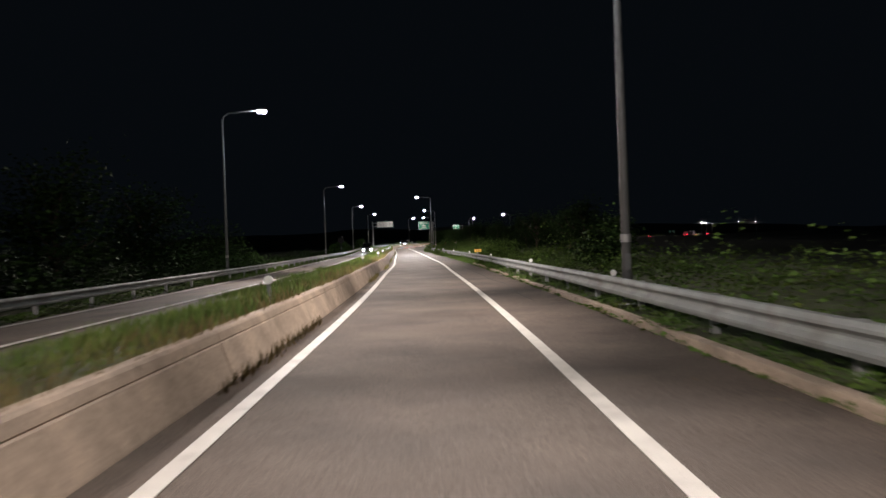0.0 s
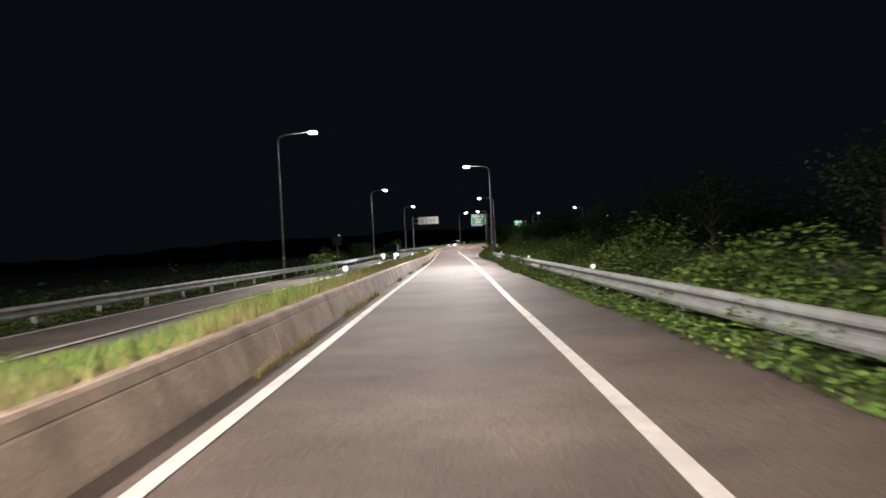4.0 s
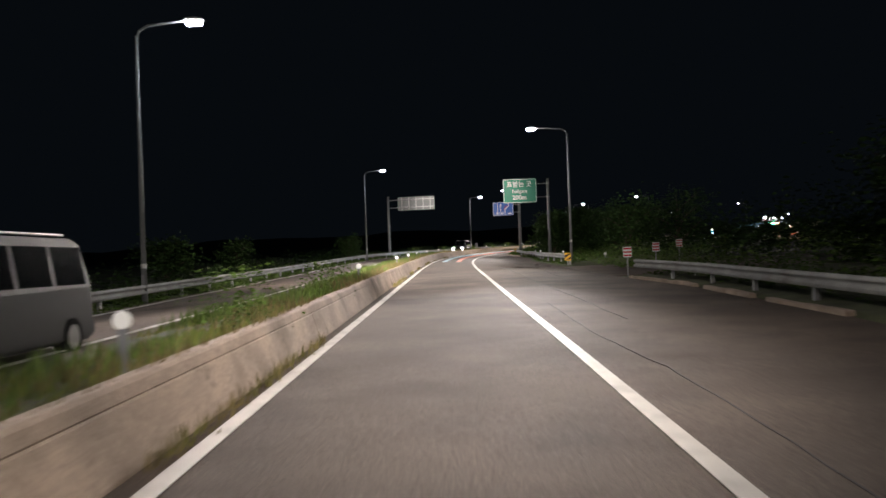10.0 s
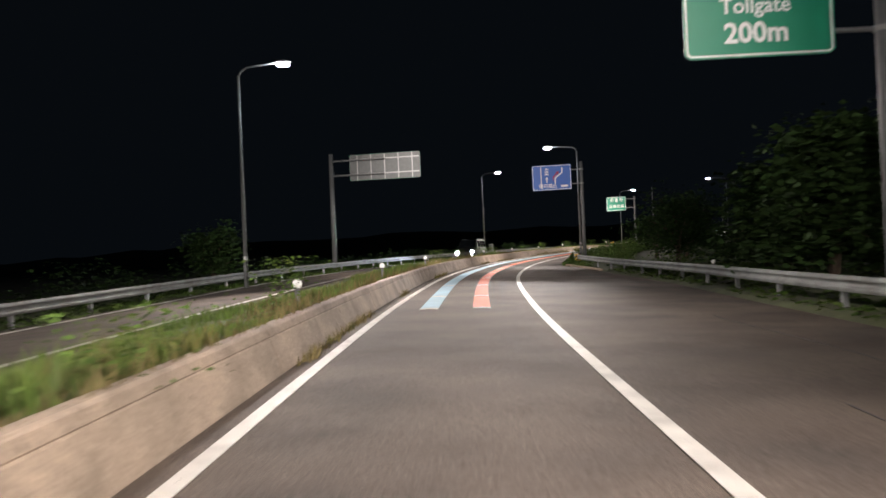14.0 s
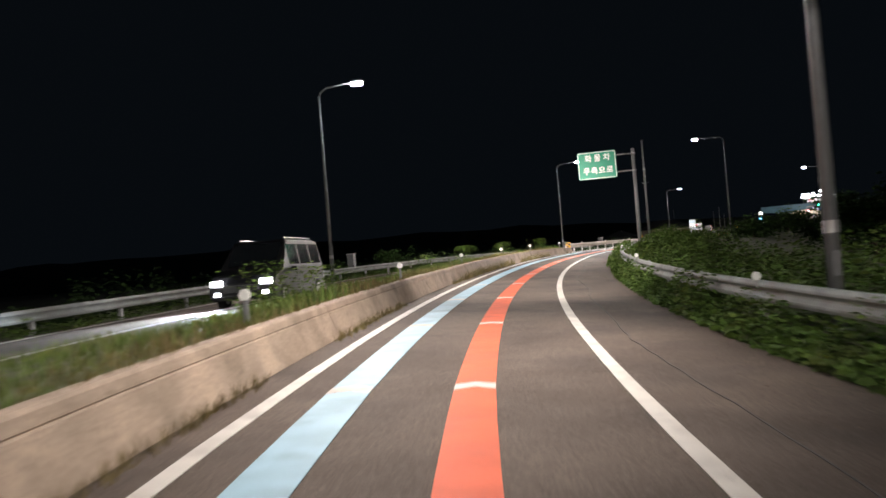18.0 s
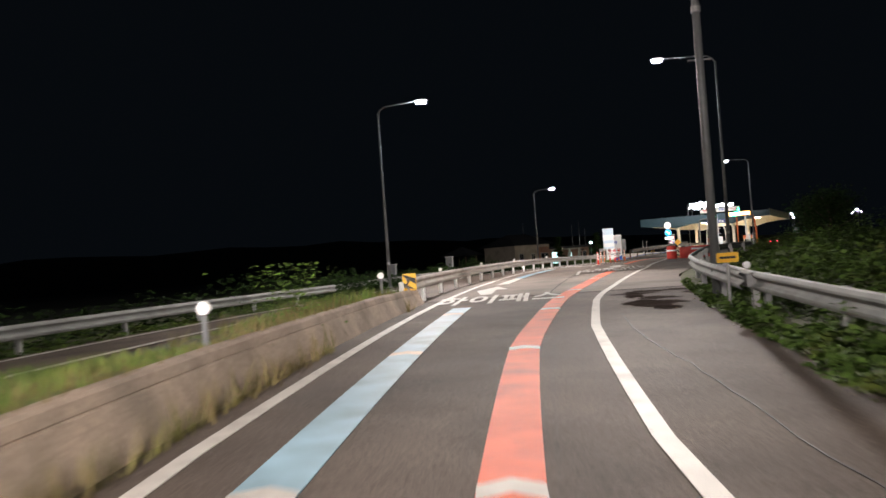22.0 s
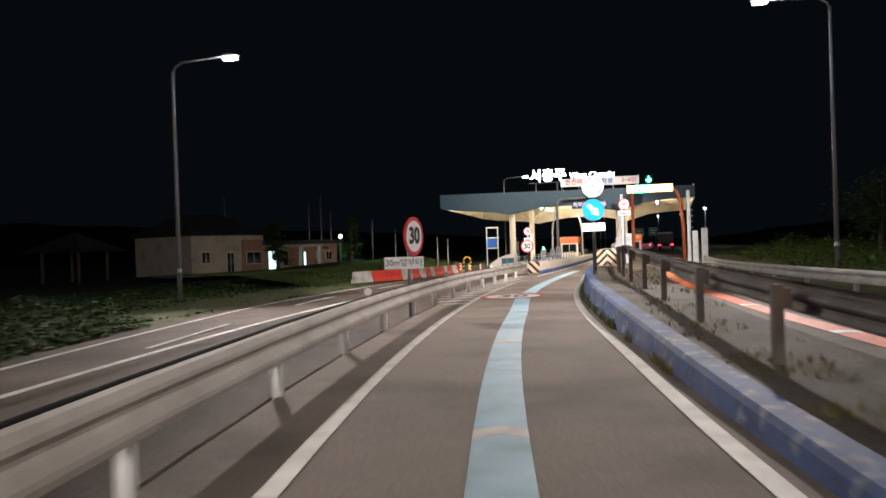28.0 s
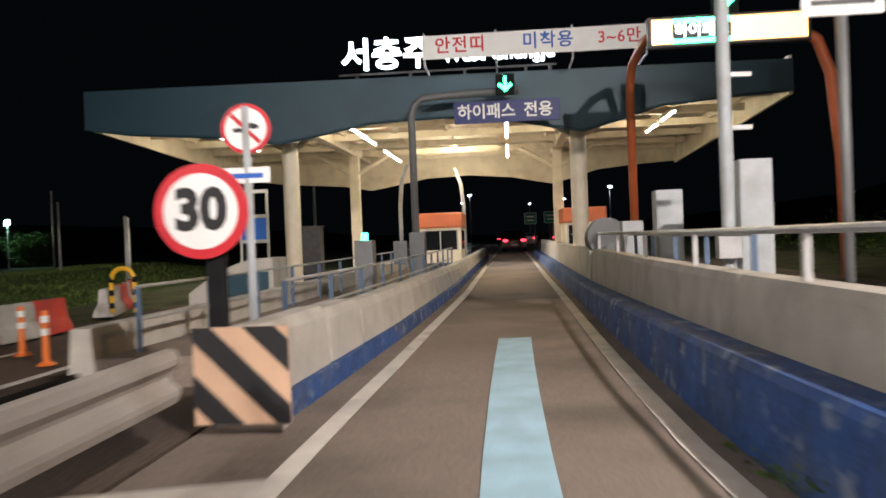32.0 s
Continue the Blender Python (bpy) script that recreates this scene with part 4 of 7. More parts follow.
guardrail("guardrail", -40, 150, lambda s: edge_r(s) + 0.28, "weathered steel guardrail half overgrown along the ramp", -1, 0.66, tall=1.15)
guardrail("guardrail", -40, 150, lambda s: opp_far(s) - 0.25, "galvanised guardrail beyond the opposite carriageway", 1, 0.68, base=-0.2)
guardrail("guardrail", 150, 340, lambda s: opp_far(s) - 0.25, "galvanised guardrail beyond the opposite carriageway", 1, 0.68, base=-0.2)
guardrail("guardrail", 340, 384, lambda s: opp_far(s) - 1.3, "galvanised guardrail behind a clipped hedge", 1, 0.6, base=-0.2)
guardrail("guardrail", 158, 176.5, lambda s: edge_r(s) + 0.3, "short weathered guardrail before the side road", -1, 0.68)
guardrail("guardrail", 194.5, 257, lambda s: edge_r(s) + 0.5 if s < 236 else lerp(s, [(236, 7.1), (246, 6.0), (252, 5.05), (257, 4.4)]), "weathered steel guardrail half hidden in weeds", -1, 0.72)
guardrail("guardrail", 258.6, 322, lambda s: lerp(s, [(258, 4.2), (262, 3.95), (268, 3.62)]) if s < 268 else edge_r(s) + 0.45, "weathered steel guardrail half overgrown with vines", -1, 0.76)
guardrail("guardrail", 326, 424, plaza_rail, "pale painted guardrail on round posts between the lanes", 1, 0.75, step=3.6, tall=1.2, mat=PALE_RAIL, post_mat=WHITE, round_post=True, pipe=True)
# kerb stones under the rails, some sunk or missing
kerb = tagged(new("kerb"), "row of worn pale concrete kerb stones along the shoulder", "kerb", kind="structure")
kerb_mesh = mesh_of("stone", box(0.17, 0.97, 0.34, 0, 0.5, -0.2, bevel=0.025), CONCRETE)
kr = random.Random(11)
for s0, s1, shift, miss in ((-8, 24, -0.06, 0.0), (24, 54, -0.04, 0.35), (159, 176, -0.05, 0.12), (245, 255, 0.02, 0.1)):
    for k in range(int(s1 - s0)):
        if kr.random() < miss:
            continue
        a = s0 + k
        m, n = chord(a, edge_r(a) + shift + kr.uniform(-0.015, 0.015), a + 1, edge_r(a + 1) + shift + kr.uniform(-0.015, 0.015), -0.01 - 0.05 * kr.random() * (miss > 0))
        part("stone", kerb_mesh, None, kerb, m=m @ Matrix.Rotation(kr.uniform(-0.03, 0.03), 4, "Y"))
# ---- signs along the ramp ----
def sign_arm_post(ob, px, top, h0, h1, foot=0.0):
    """A tall round post beside a panel, with two short arms to it."""
    part("post", cyl(0.14, top, px, 0.12, foot, r2=0.11, seg=16), POLE_GREY, ob, smooth=True)
    part("post_cap", cyl(0.13, 0.05, px, 0.12, foot + top, r2=0.05, seg=16), POLE_GREY, ob)
    part("base_plate", box(0.45, 0.45, 0.04, px, 0.12, foot), STEEL, ob)
    for z in (h0, h1):
        part("arm", tube([(px, 0.12, z), (px - 2.6, 0.12, z)], 0.045), POLE_GREY, ob)
        part("clamp", cyl(0.16, 0.09, px, 0.12, z - 0.045, seg=16), STEEL, ob)


g1 = thing("direction_sign", spot(213.5, 5.55, 0), "large green tollgate distance sign with white border", "road sign")
panel(g1, 2.75, 1.98, 5.8, SIGN_GREEN, rim=SIGN_WHITE, r=0.14)
words(g1, "표받는 곳", 0.52, -0.05, -0.022, 6.32, SIGN_WHITE, bold=0.008)
words(g1, "Tollgate", 0.4, -0.05, -0.022, 5.76, SIGN_WHITE, bold=0.006)
words(g1, "200m", 0.52, -0.05, -0.022, 5.25, SIGN_WHITE, bold=0.014)
sign_arm_post(g1, 2.3, 6.7, 5.25, 6.35)

b1 = thing("lane_sign", spot(258, 2.76, 0), "large blue lane guidance sign with arrows and white border", "road sign")
panel(b1, 2.75, 1.78, 6.2, SIGN_BLUE, rim=SIGN_WHITE, r=0.06, border=0.03)
words(b1, "하이패스", 0.36, -0.28, -0.022, 5.58, SIGN_WHITE, bold=0.006)
part("emblem", prism(rounded(0.5, 0.14, 0.05), 0.006, m=Matrix.Translation((0.88, -0.02, 5.57))), SIGN_WHITE, b1)
part("lane_line", prism([(-0.78, 5.45), (-0.72, 5.45), (-0.72, 6.95), (-0.78, 6.95)], 0.006, m=Matrix.Translation((0, -0.02, 0))), SIGN_WHITE, b1)
part("arrow", prism([(-0.37, 5.8), (-0.32, 5.8), (-0.32, 6.08), (-0.24, 6.08), (-0.345, 6.28), (-0.45, 6.08), (-0.37, 6.08)], 0.006, m=Matrix.Translation((0, -0.02, 0))), SIGN_WHITE, b1)
for k in range(3):
    part("chevron_bar", prism([(-0.48, 6.36 + k * 0.18), (-0.345, 6.43 + k * 0.18), (-0.21, 6.36 + k * 0.18), (-0.21, 6.43 + k * 0.18), (-0.345, 6.52 + k * 0.18), (-0.48, 6.43 + k * 0.18)], 0.006, m=Matrix.Translation((0, -0.02, 0))), SIGN_WHITE, b1)
part("branch_line", prism([(0.2, 5.75), (0.28, 5.75), (0.28, 6.12), (0.78, 6.52), (0.78, 6.9), (0.7, 6.9), (0.7, 6.56), (0.2, 6.16)], 0.006, m=Matrix.Translation((0, -0.02, 0))), SIGN_WHITE, b1)
part("branch_arrow", prism([(0.08, 6.0), (0.14, 6.0), (0.14, 6.2), (0.42, 6.45), (0.48, 6.39), (0.5, 6.62), (0.28, 6.6), (0.36, 6.51), (0.08, 6.24)], 0.006, m=Matrix.Translation((0, -0.021, 0))), PAINT_RED, b1)
sign_arm_post(b1, 2.09, 7.2, 5.7, 6.7)
for z in (5.7, 6.7):
    part("cross_bar", box(2.5, 0.06, 0.08, 0, 0.06, z), STEEL, b1)

g2 = thing("direction_sign", spot(310, 2.05, 0), "green truck lane sign with white words and border", "road sign")
panel(g2, 2.5, 1.8, 5.95, SIGN_GREEN, rim=SIGN_WHITE, r=0.1)
words(g2, "화 물 차", 0.5, 0.05, -0.022, 6.4, SIGN_WHITE, bold=0.008)
words(g2, "우측으로", 0.5, 0.05, -0.022, 5.58, SIGN_WHITE, bold=0.008, spacing=1.18)
sign_arm_post(g2, 2.35, 6.8, 5.4, 6.5)

bk = thing("direction_sign", spot(252.8, -8.1, -0.15, 180), "large road sign for the opposite lanes, seen from its bare back", "road sign")
panel(bk, 4.9, 1.75, 7.0, SIGN_GREEN, rim=SIGN_WHITE, r=0.1)
for x in (-1.9, -0.95, 0, 0.95, 1.9):
    part("stiffener", box(0.06, 0.05, 1.7, x, 0.05, 6.15), STEEL, bk)
for z in (6.5, 7.5):
    part("rail", box(4.8, 0.05, 0.08, 0, 0.09, z), STEEL, bk)
    part("arm", tube([(0.0, 0.2, z), (3.7, 0.2, z)], 0.06), POLE_GREY, bk)
part("post", cyl(0.17, 8.0, 3.7, 0.2, 0, r2=0.14, seg=16), POLE_GREY, bk, smooth=True)

og = thing("number_plate_sign", spot(55, 3.62, 0), "small orange plate on a thin post by the rail", "road sign")
part("post", cyl(0.03, 0.8, seg=10), STEEL, og)
pp = part("plate", prism(rounded(0.46, 0.2, 0.03), 0.02, m=Matrix.Translation((0, -0.03, 0.88))), YELLOW, og)
for x, z in ((-0.1, 0.92), (0.09, 0.92), (-0.09, 0.85), (0.1, 0.85)):
    part("bar", box(0.14, 0.004, 0.026, x, -0.042, z), SIGN_BLACK, pp)
og2 = thing("number_plate_sign", spot(319, 3.95, 0), "small orange plate on a thin post by the rail", "road sign")
part("post", cyl(0.03, 1.0, seg=10), STEEL, og2)
pp = part("plate", prism(rounded(0.38, 0.18, 0.03), 0.02, m=Matrix.Translation((0, -0.03, 0.98))), YELLOW, og2)
part("bar", box(0.28, 0.004, 0.04, 0, -0.042, 0.96), SIGN_BLACK, pp)


def hazard_plate(s, d, h, w=0.38, tall=0.46, lean=1, label="yellow and black slanted hazard plate at the rail end"):
    ob = thing("hazard_plate", spot(s, d, h), label, "hazard marker", "hazard plates at the rail ends")
    part("stand", box(0.06, 0.05, h + 0.1, 0, 0.04, -h), STEEL, ob)
    p = part("plate", prism(rounded(w, tall, 0.03), 0.025, m=Matrix.Translation((0, 0, tall / 2))), YELLOW, ob)
    for low, high in ((-0.14, -0.01), (0.16, 0.32)):
        z = [(-w / 2 + 0.01, low + 0.24), (w / 2 - 0.01, low), (w / 2 - 0.01, high), (-w / 2 + 0.01, high + 0.24)]
        part("stripe", prism([(lean * x, min(max(q, 0.012), tall - 0.012)) for x, q in z], 0.004, m=Matrix.Translation((0, -0.015, 0))), SIGN_BLACK, p)
    return ob


hazard_plate(326.3, -2.8, 0.42)
hazard_plate(257.2, 4.36, 0.3, lean=-1)
hazard_plate(194.4, 6.95, 0.3, lean=-1)
for s, d, h in ((177.0, 6.85, 0.0), (182.5, 9.3, 0.1), (188.5, 12.0, 0.2)):
    rw = thing("marker_board", spot(s, d, h, random.uniform(-12, 6)), "red and white striped marker board on a thin post", "road marker", "marker boards along the side road")
    part("post", cyl(0.03, 0.85, 0, 0.03, 0, seg=10), STEEL, rw)
    p = part("board", prism(rounded(0.32, 0.4, 0.02), 0.02, m=Matrix.Translation((0, 0, 0.95))), SIGN_WHITE, rw)
    for z in (0.82, 0.95, 1.08):
        part("stripe", box(0.3, 0.004, 0.065, 0, -0.013, z - 0.03), SIGN_RED, p)

# a tall bare utility pole and further wooden poles on the bank
for s, d, h in ((322, 4.4, 8.5),):
    up = thing("utility_pole", spot(s, d, 0), "tall bare dark utility pole on the bank", "utility pole", "utility poles")
    part("pole", cyl(0.1, h, r2=0.07, seg=14), POLE_GREY, up, smooth=True)
    part("band", cyl(0.1, 0.12, 0, 0, h * 0.72, seg=14), STEEL, up)
    part("step_bolt", tube([(-0.25, 0, h * 0.6), (0.25, 0, h * 0.6)], 0.015, seg=6), STEEL, up)

# black bar put in for the shade on the unlit back of the plaza rail
shade_bar = thing("rail_back_shade", spot(375, plaza_rail(375) - 0.11, 0.73), "black bar standing in for the shaded back of the rail", "pipe")
ci = shade_bar.matrix_basis.inverted()
# this pipe and its brackets are added to draw the rail's shaded rear edge
part("pipe", tube([ci @ at(q, plaza_rail(q) - 0.11, 0.73) for q in steps(327, 423, 2.4)], 0.022, seg=8), BLACK, shade_bar, smooth=True)
for q in steps(328, 422, 7.2):
    part("bracket", box(0.1, 0.04, 0.04), STEEL, shade_bar, m=ci @ spot(q, plaza_rail(q) - 0.07, 0.69))

# back of a roadside sign beyond the far rail
rs = thing("roadside_sign", spot(136.5, -10.85, -0.3), "dark back of a roadside sign on a single post", "road sign")
part("post", cyl(0.06, 3.0, seg=12), DARK, rs, smooth=True)
p = part("panel", prism(rounded(0.86, 0.78, 0.04), 0.03, m=Matrix.Translation((0, -0.09, 2.7))), BLACK, rs)
for z in (2.5, 2.85):
    part("stiffener", box(0.8, 0.03, 0.05, 0, -0.12, z), BLACK, p)
part("flasher", box(0.2, 0.16, 0.08, 0.22, -0.02, 3.2, bevel=0.02), STEEL, rs)
part("flasher_stem", cyl(0.02, 0.25, 0.22, -0.06, 3.0, seg=8), STEEL, rs)

# round reflectors
for s in (15.5, 42.8, 62, 82, 102.5, 120, 152, 171, 190, 201.5, 212.5, 225, 239, 252, 265, 278.3, 291, 303, 313.5, 324.8):
    delineator(s, wall_d(s) - 0.65, 0.36, 0.54)
for s in (17.1, 30.1, 46, 61.9, 78, 95, 117.1, 133, 183, 196, 210.4, 224, 266, 281, 297, 319.2):
    delineator(s, edge_r(s) + (0.32 if s < 160 else 0.5), 0.56 if s < 160 else 0.66, 0.16, "bracket", "round white reflector fixed on the guardrail")
for s in (333.4, 344.5, 355.6, 367.8, 378.6, 389.8, 401.0, 412.2):
    delineator(s, plaza_rail(s) - 0.1, 0.62, 0.2, "bracket", "round white reflector fixed on the guardrail")
# grey cabinets and a lamp post head beyond the far rail
for s, d, w, h in ((303, -12.9, 0.42, 1.45), (361.0, -12.3, 0.5, 1.4), (373, -11.7, 0.55, 1.75)):
    cb = thing("utility_cabinet", spot(s, d, -0.25), "plain grey roadside cabinet beyond the rail", "utility cabinet", "roadside cabinets")
    part("body", box(w, 0.4, h, bevel=0.02), POLE_GREY, cb)
    part("roof", box(w + 0.1, 0.5, 0.05, 0, 0, h), STEEL, cb)
    part("door", box(w * 0.9, 0.02, h * 0.85, 0, -0.2, h * 0.07, bevel=0.005), POLE_GREY, cb)
# ---- islands and barriers before the toll gate ----
def solid(name, s0, s1, profile, mat, label, category, kind="structure", step=2.0, parent=None):
    bm = sweep(steps(s0, s1, step), profile, closed=True)
    if parent:
        return part(name, bm, mat, parent, label)
    return solo(name, bm, mat, label, category, kind=kind)


BLUE_TOP = [(378, 0.12), (386, 0.3), (394, 0.52), (408, 0.6), (424, 0.56), (436, 0.36), (470, 0.36)]


def blue_prof(s):
    d, h = right2(s) + 0.24, lerp(s, BLUE_TOP)
    return [(d, -0.1), (d + 0.05, h - 0.05), (d + 0.09, h), (d + 0.34, h), (d + 0.36, -0.1)]


blue_wall = tagged(new("blue_kerb_wall"), "low concrete kerb wall with worn blue paint", "kerb wall", kind="structure")
for a, b in zip(steps(378, 470, 6), steps(378, 470, 6)[1:]):
    part("wall_length", sweep(steps(a + 0.01, b - 0.01, 2), blue_prof, closed=True), BLUE_KERB, blue_wall)


ISLAND = material("dusty_island_concrete", (0.075, 0.06, 0.047), 0.9, spread=0.25, scale=0.9, bump=0.6, fine=50, dirt=(0.05, 0.05, 0.03), dirt_amount=0.6, grain=0.5, grain_scale=18.0)


def island_prof(s):
    d, h = right2(s) + 0.59, lerp(s, BLUE_TOP) - 0.06
    r = lerp(s, [(372, 2.9), (380, 3.5), (403, 4.75), (420, 5.1), (470, 5.0)])
    return [(d, -0.1), (d, h), (r - 0.15, min(h, 0.34)), (r, 0.26), (r, -0.1)]


solid("traffic_island", 379, 470, island_prof, ISLAND, "raised dusty concrete island between the lanes", "traffic island")


def nose_prof(s):
    a, b = right2(s) + 0.14, lerp(s, [(362.5, 2.25), (367, 2.72), (373, 2.95), (379, 3.4)])
    t = lerp(s, [(362.5, 0.01), (364, 0.06), (378, 0.1)])
    return [(a, -0.05), (a, t), (b, t), (b, -0.05)]


solid("traffic_island_nose", 362.5, 379, nose_prof, CONCRETE_ROAD, "low concrete island nose with weeds", "traffic island")
for q in (363.6, 365.2, 366.9, 368.6):
    stripe_mark("dash", q, q + 0.3, lambda s: right2(s) + 0.12 + lerp(s, [(363, 0.12), (366, 0.42), (369, 0.48)]), 0, PAINT_WHITE, parent=lane_marks, step=0.15, h=0.075, wfun=lambda s: lerp(s, [(363, 0.24), (366, 0.7), (369, 0.85)]))
stripe_mark("edge_line", 361, 424, lambda s: lerp(s, [(361, 2.16), (363.2, 2.4), (366, 2.85), (367, 2.9), (373, 3.15), (380, 3.75), (403, 4.98), (424, 5.35)]), 0.15, PAINT_WHITE, parent=lane_marks)

guardrail("guardrail", 380, 420.4, lambda s: lerp(s, [(380, 2.9), (396, 3.3), (406, 3.3), (420.4, 3.22)]), "dark weathered guardrail along the raised island", 1, 0.8, step=4, mat=DARK_RAIL, post_mat=DARK_RAIL, base=lambda s: lerp(s, [(380, 0.14), (396, 0.48), (405, 0.74), (420, 0.74)]))
guardrail("guardrail", 371, 432, lambda s: lerp(s, [(371, 7.3), (385, 7.5), (432, 7.9)]), "weathered guardrail on the far side of the truck lane", -1, 0.75, step=4)
guardrail("guardrail", 318, 356, lambda s: lerp(s, [(318, 3.95), (328, 4.9), (345, 8.3), (356, 11.5)]), "weathered steel guardrail curving away from the ramp", -1, 0.78)


# left barrier: rounded concrete lengths on a blue kerb
def left_kerb(s):
    return lerp(s, [(424, -1.84), (430, -1.56), (440, -1.4), (470, -1.38)])


lb = tagged(new("left_barrier"), "pale concrete barrier lengths on a worn blue kerb", "concrete barrier", kind="structure")
part("kerb", sweep(steps(425, 470, 3), lambda s: [(left_kerb(s), -0.1), (left_kerb(s) - 0.03, 0.2), (left_kerb(s) - 0.3, 0.2), (left_kerb(s) - 0.32, -0.1)], closed=True), BLUE_KERB, lb)
for k, (a, b) in enumerate(((425.0, 426.9), (427.0, 428.4), (428.5, 432.4), (432.5, 436.4), (436.5, 440.4), (440.5, 446.4), (446.5, 452.4), (452.5, 458.4), (458.5, 470))):
    h = (0.78, 0.74, 0.7, 0.68, 0.66, 0.62, 0.6, 0.6, 0.6)[k]
    part("barrier_length", sweep(steps(a, b, 2), lambda s: [(left_kerb(s) - 0.1, 0.15), (left_kerb(s) - 0.14, h - 0.1), (left_kerb(s) - 0.2, h), (left_kerb(s) - 0.42, h), (left_kerb(s) - 0.5, h - 0.1), (left_kerb(s) - 0.54, -0.05), (left_kerb(s) - 0.3, -0.05)], closed=True), PALE_CONCRETE, lb)
solid("left_island", 427, 470, lambda s: [(left_kerb(s) - 0.55, -0.05), (left_kerb(s) - 0.55, 0.3), (left_kerb(s) - 2.6, 0.3), (left_kerb(s) - 2.6, -0.05)], CONCRETE_ROAD, "raised concrete toll island", "traffic island")
solid("far_left_wall", 427, 470, lambda s: [(left_kerb(s) - 2.65, -0.05), (left_kerb(s) - 2.68, 0.62), (left_kerb(s) - 2.9, 0.62), (left_kerb(s) - 2.95, -0.05)], PALE_CONCRETE, "pale concrete wall on the far side of the toll island", "concrete wall")


def white_wall(s):
    d = right2(s) + 0.62
    return [(d, 0.2), (d + 0.04, 0.95), (d + 0.08, 1.02), (d + 0.3, 1.02), (d + 0.34, 0.2)]


ww = tagged(new("right_barrier"), "pale stained concrete barrier lengths on the island", "concrete barrier", kind="structure")
for a, b in zip(steps(420.6, 468, 4.7), steps(420.6, 468, 4.7)[1:]):
    part("barrier_length", sweep(steps(a + 0.02, b - 0.02, 2.4), white_wall, closed=True), PALE_CONCRETE, ww)


def railing(name, s0, s1, lateral, base, tall, label, step=1.9):
    ob = thing(name, spot(s0, lateral(s0)), label, "railing", "railings at the toll gate")
    inv = ob.matrix_basis.inverted()
    st = steps(s0, s1, step)
    pm = mesh_of("post", box(0.055, 0.035, tall), BLUE_STEEL)
    for s in st:
        part("post", pm, None, ob, m=inv @ spot(s, lateral(s), base))
    for z in (tall, tall * 0.5):
        part("rail", tube([inv @ at(s, lateral(s), base + z) for s in st], 0.021, seg=8), STEEL, ob)
    return ob


BLUE_STEEL = material("blue_grey_steel", (0.09, 0.14, 0.22), 0.45, 0.3, spread=0.08, bump=0.08)
railing("railing", 427.5, 462, lambda s: left_kerb(s) - 0.75, 0.3, 0.72, "blue-grey steel railing on the toll island")
railing("railing", 427.5, 462, lambda s: left_kerb(s) - 2.4, 0.3, 0.72, "blue-grey steel railing on the toll island")
railing("railing", 426.5, 456, lambda s: right2(s) + 1.15, 0.3, 1.02, "blue-grey steel railing behind the concrete barrier")

# one pipe rail along the top of the right barrier
pr = thing("pipe_rail", spot(422, right2(422) + 0.78), "slim steel pipe rail along the barrier top", "railing", "railings at the toll gate")
pi = pr.matrix_basis.inverted()
part("rail", tube([pi @ at(s, right2(s) + 0.8, 1.36) for s in steps(421, 440, 3)], 0.03, seg=8), STEEL, pr)
for s in steps(421, 440, 3):
    part("post", box(0.05, 0.05, 0.36), STEEL, pr, m=pi @ spot(s, right2(s) + 0.8, 1.0))

# striped boards on the barrier heads
cl = thing("striped_barrier_head", spot(424.6, -1.98, 0), "black and pale orange striped board on a barrier end", "hazard board")
chevron_board(cl, 0.72, 0.72, 0.1, 0.0, slope=-1, n=3)
part("block", box(0.5, 0.3, 0.74, 0, 0.32, 0, bevel=0.03), PALE_CONCRETE, cl)
cr = thing("striped_barrier_head", spot(420, 2.5, 0), "wide black and pale orange chevron board on a barrier end", "hazard board")
part("block", box(1.2, 0.45, 0.85, 0, 0.3, 0.5, bevel=0.06), PALE_CONCRETE, cr)
chevron_board(cr, 0.65, 0.84, 0.56, 0.03, slope=1, x=-0.33, n=4)
chevron_board(cr, 0.65, 0.84, 0.56, 0.03, slope=-1, x=0.33, n=4)

# round signs on the left barrier
sg = thing("speed_limit_sign", spot(425, -2.38, 0), "round 30 speed limit sign on a black post", "road sign")
part("post", box(0.15, 0.08, 1.45, 0.08, 0.08, 0, bevel=0.01), BLACK, sg)
d30 = round_sign(sg, 0.375, 1.7, band=0.2)
words(d30, "30", 0.44, 0, -0.024, 1.7, SIGN_BLACK, bold=0.02, narrow=0.95)


def no_truck(ob, r, z):
    p = round_sign(ob, r, z, band=0.16)
    body = prism([(-0.5 * r, z - 0.14 * r), (0.1 * r, z - 0.14 * r), (0.12 * r, z - 0.02 * r), (0.5 * r, z - 0.02 * r), (0.55 * r, z + 0.1 * r), (0.3 * r, z + 0.22 * r), (0.1 * r, z + 0.2 * r), (0.05 * r, z + 0.05 * r), (-0.5 * r, z + 0.02 * r)], 0.004, m=Matrix.Translation((0, -0.022, 0)))
    part("truck_mark", body, SIGN_BLACK, p)
    bar = prism([(-0.08 * r, -0.8 * r), (0.08 * r, -0.8 * r), (0.08 * r, 0.8 * r), (-0.08 * r, 0.8 * r)], 0.004)
    bar.transform(Matrix.Translation((0, -0.026, z)) @ Matrix.Rotation(radians(-45), 4, "Y"))
    part("slash", bar, SIGN_RED, p)


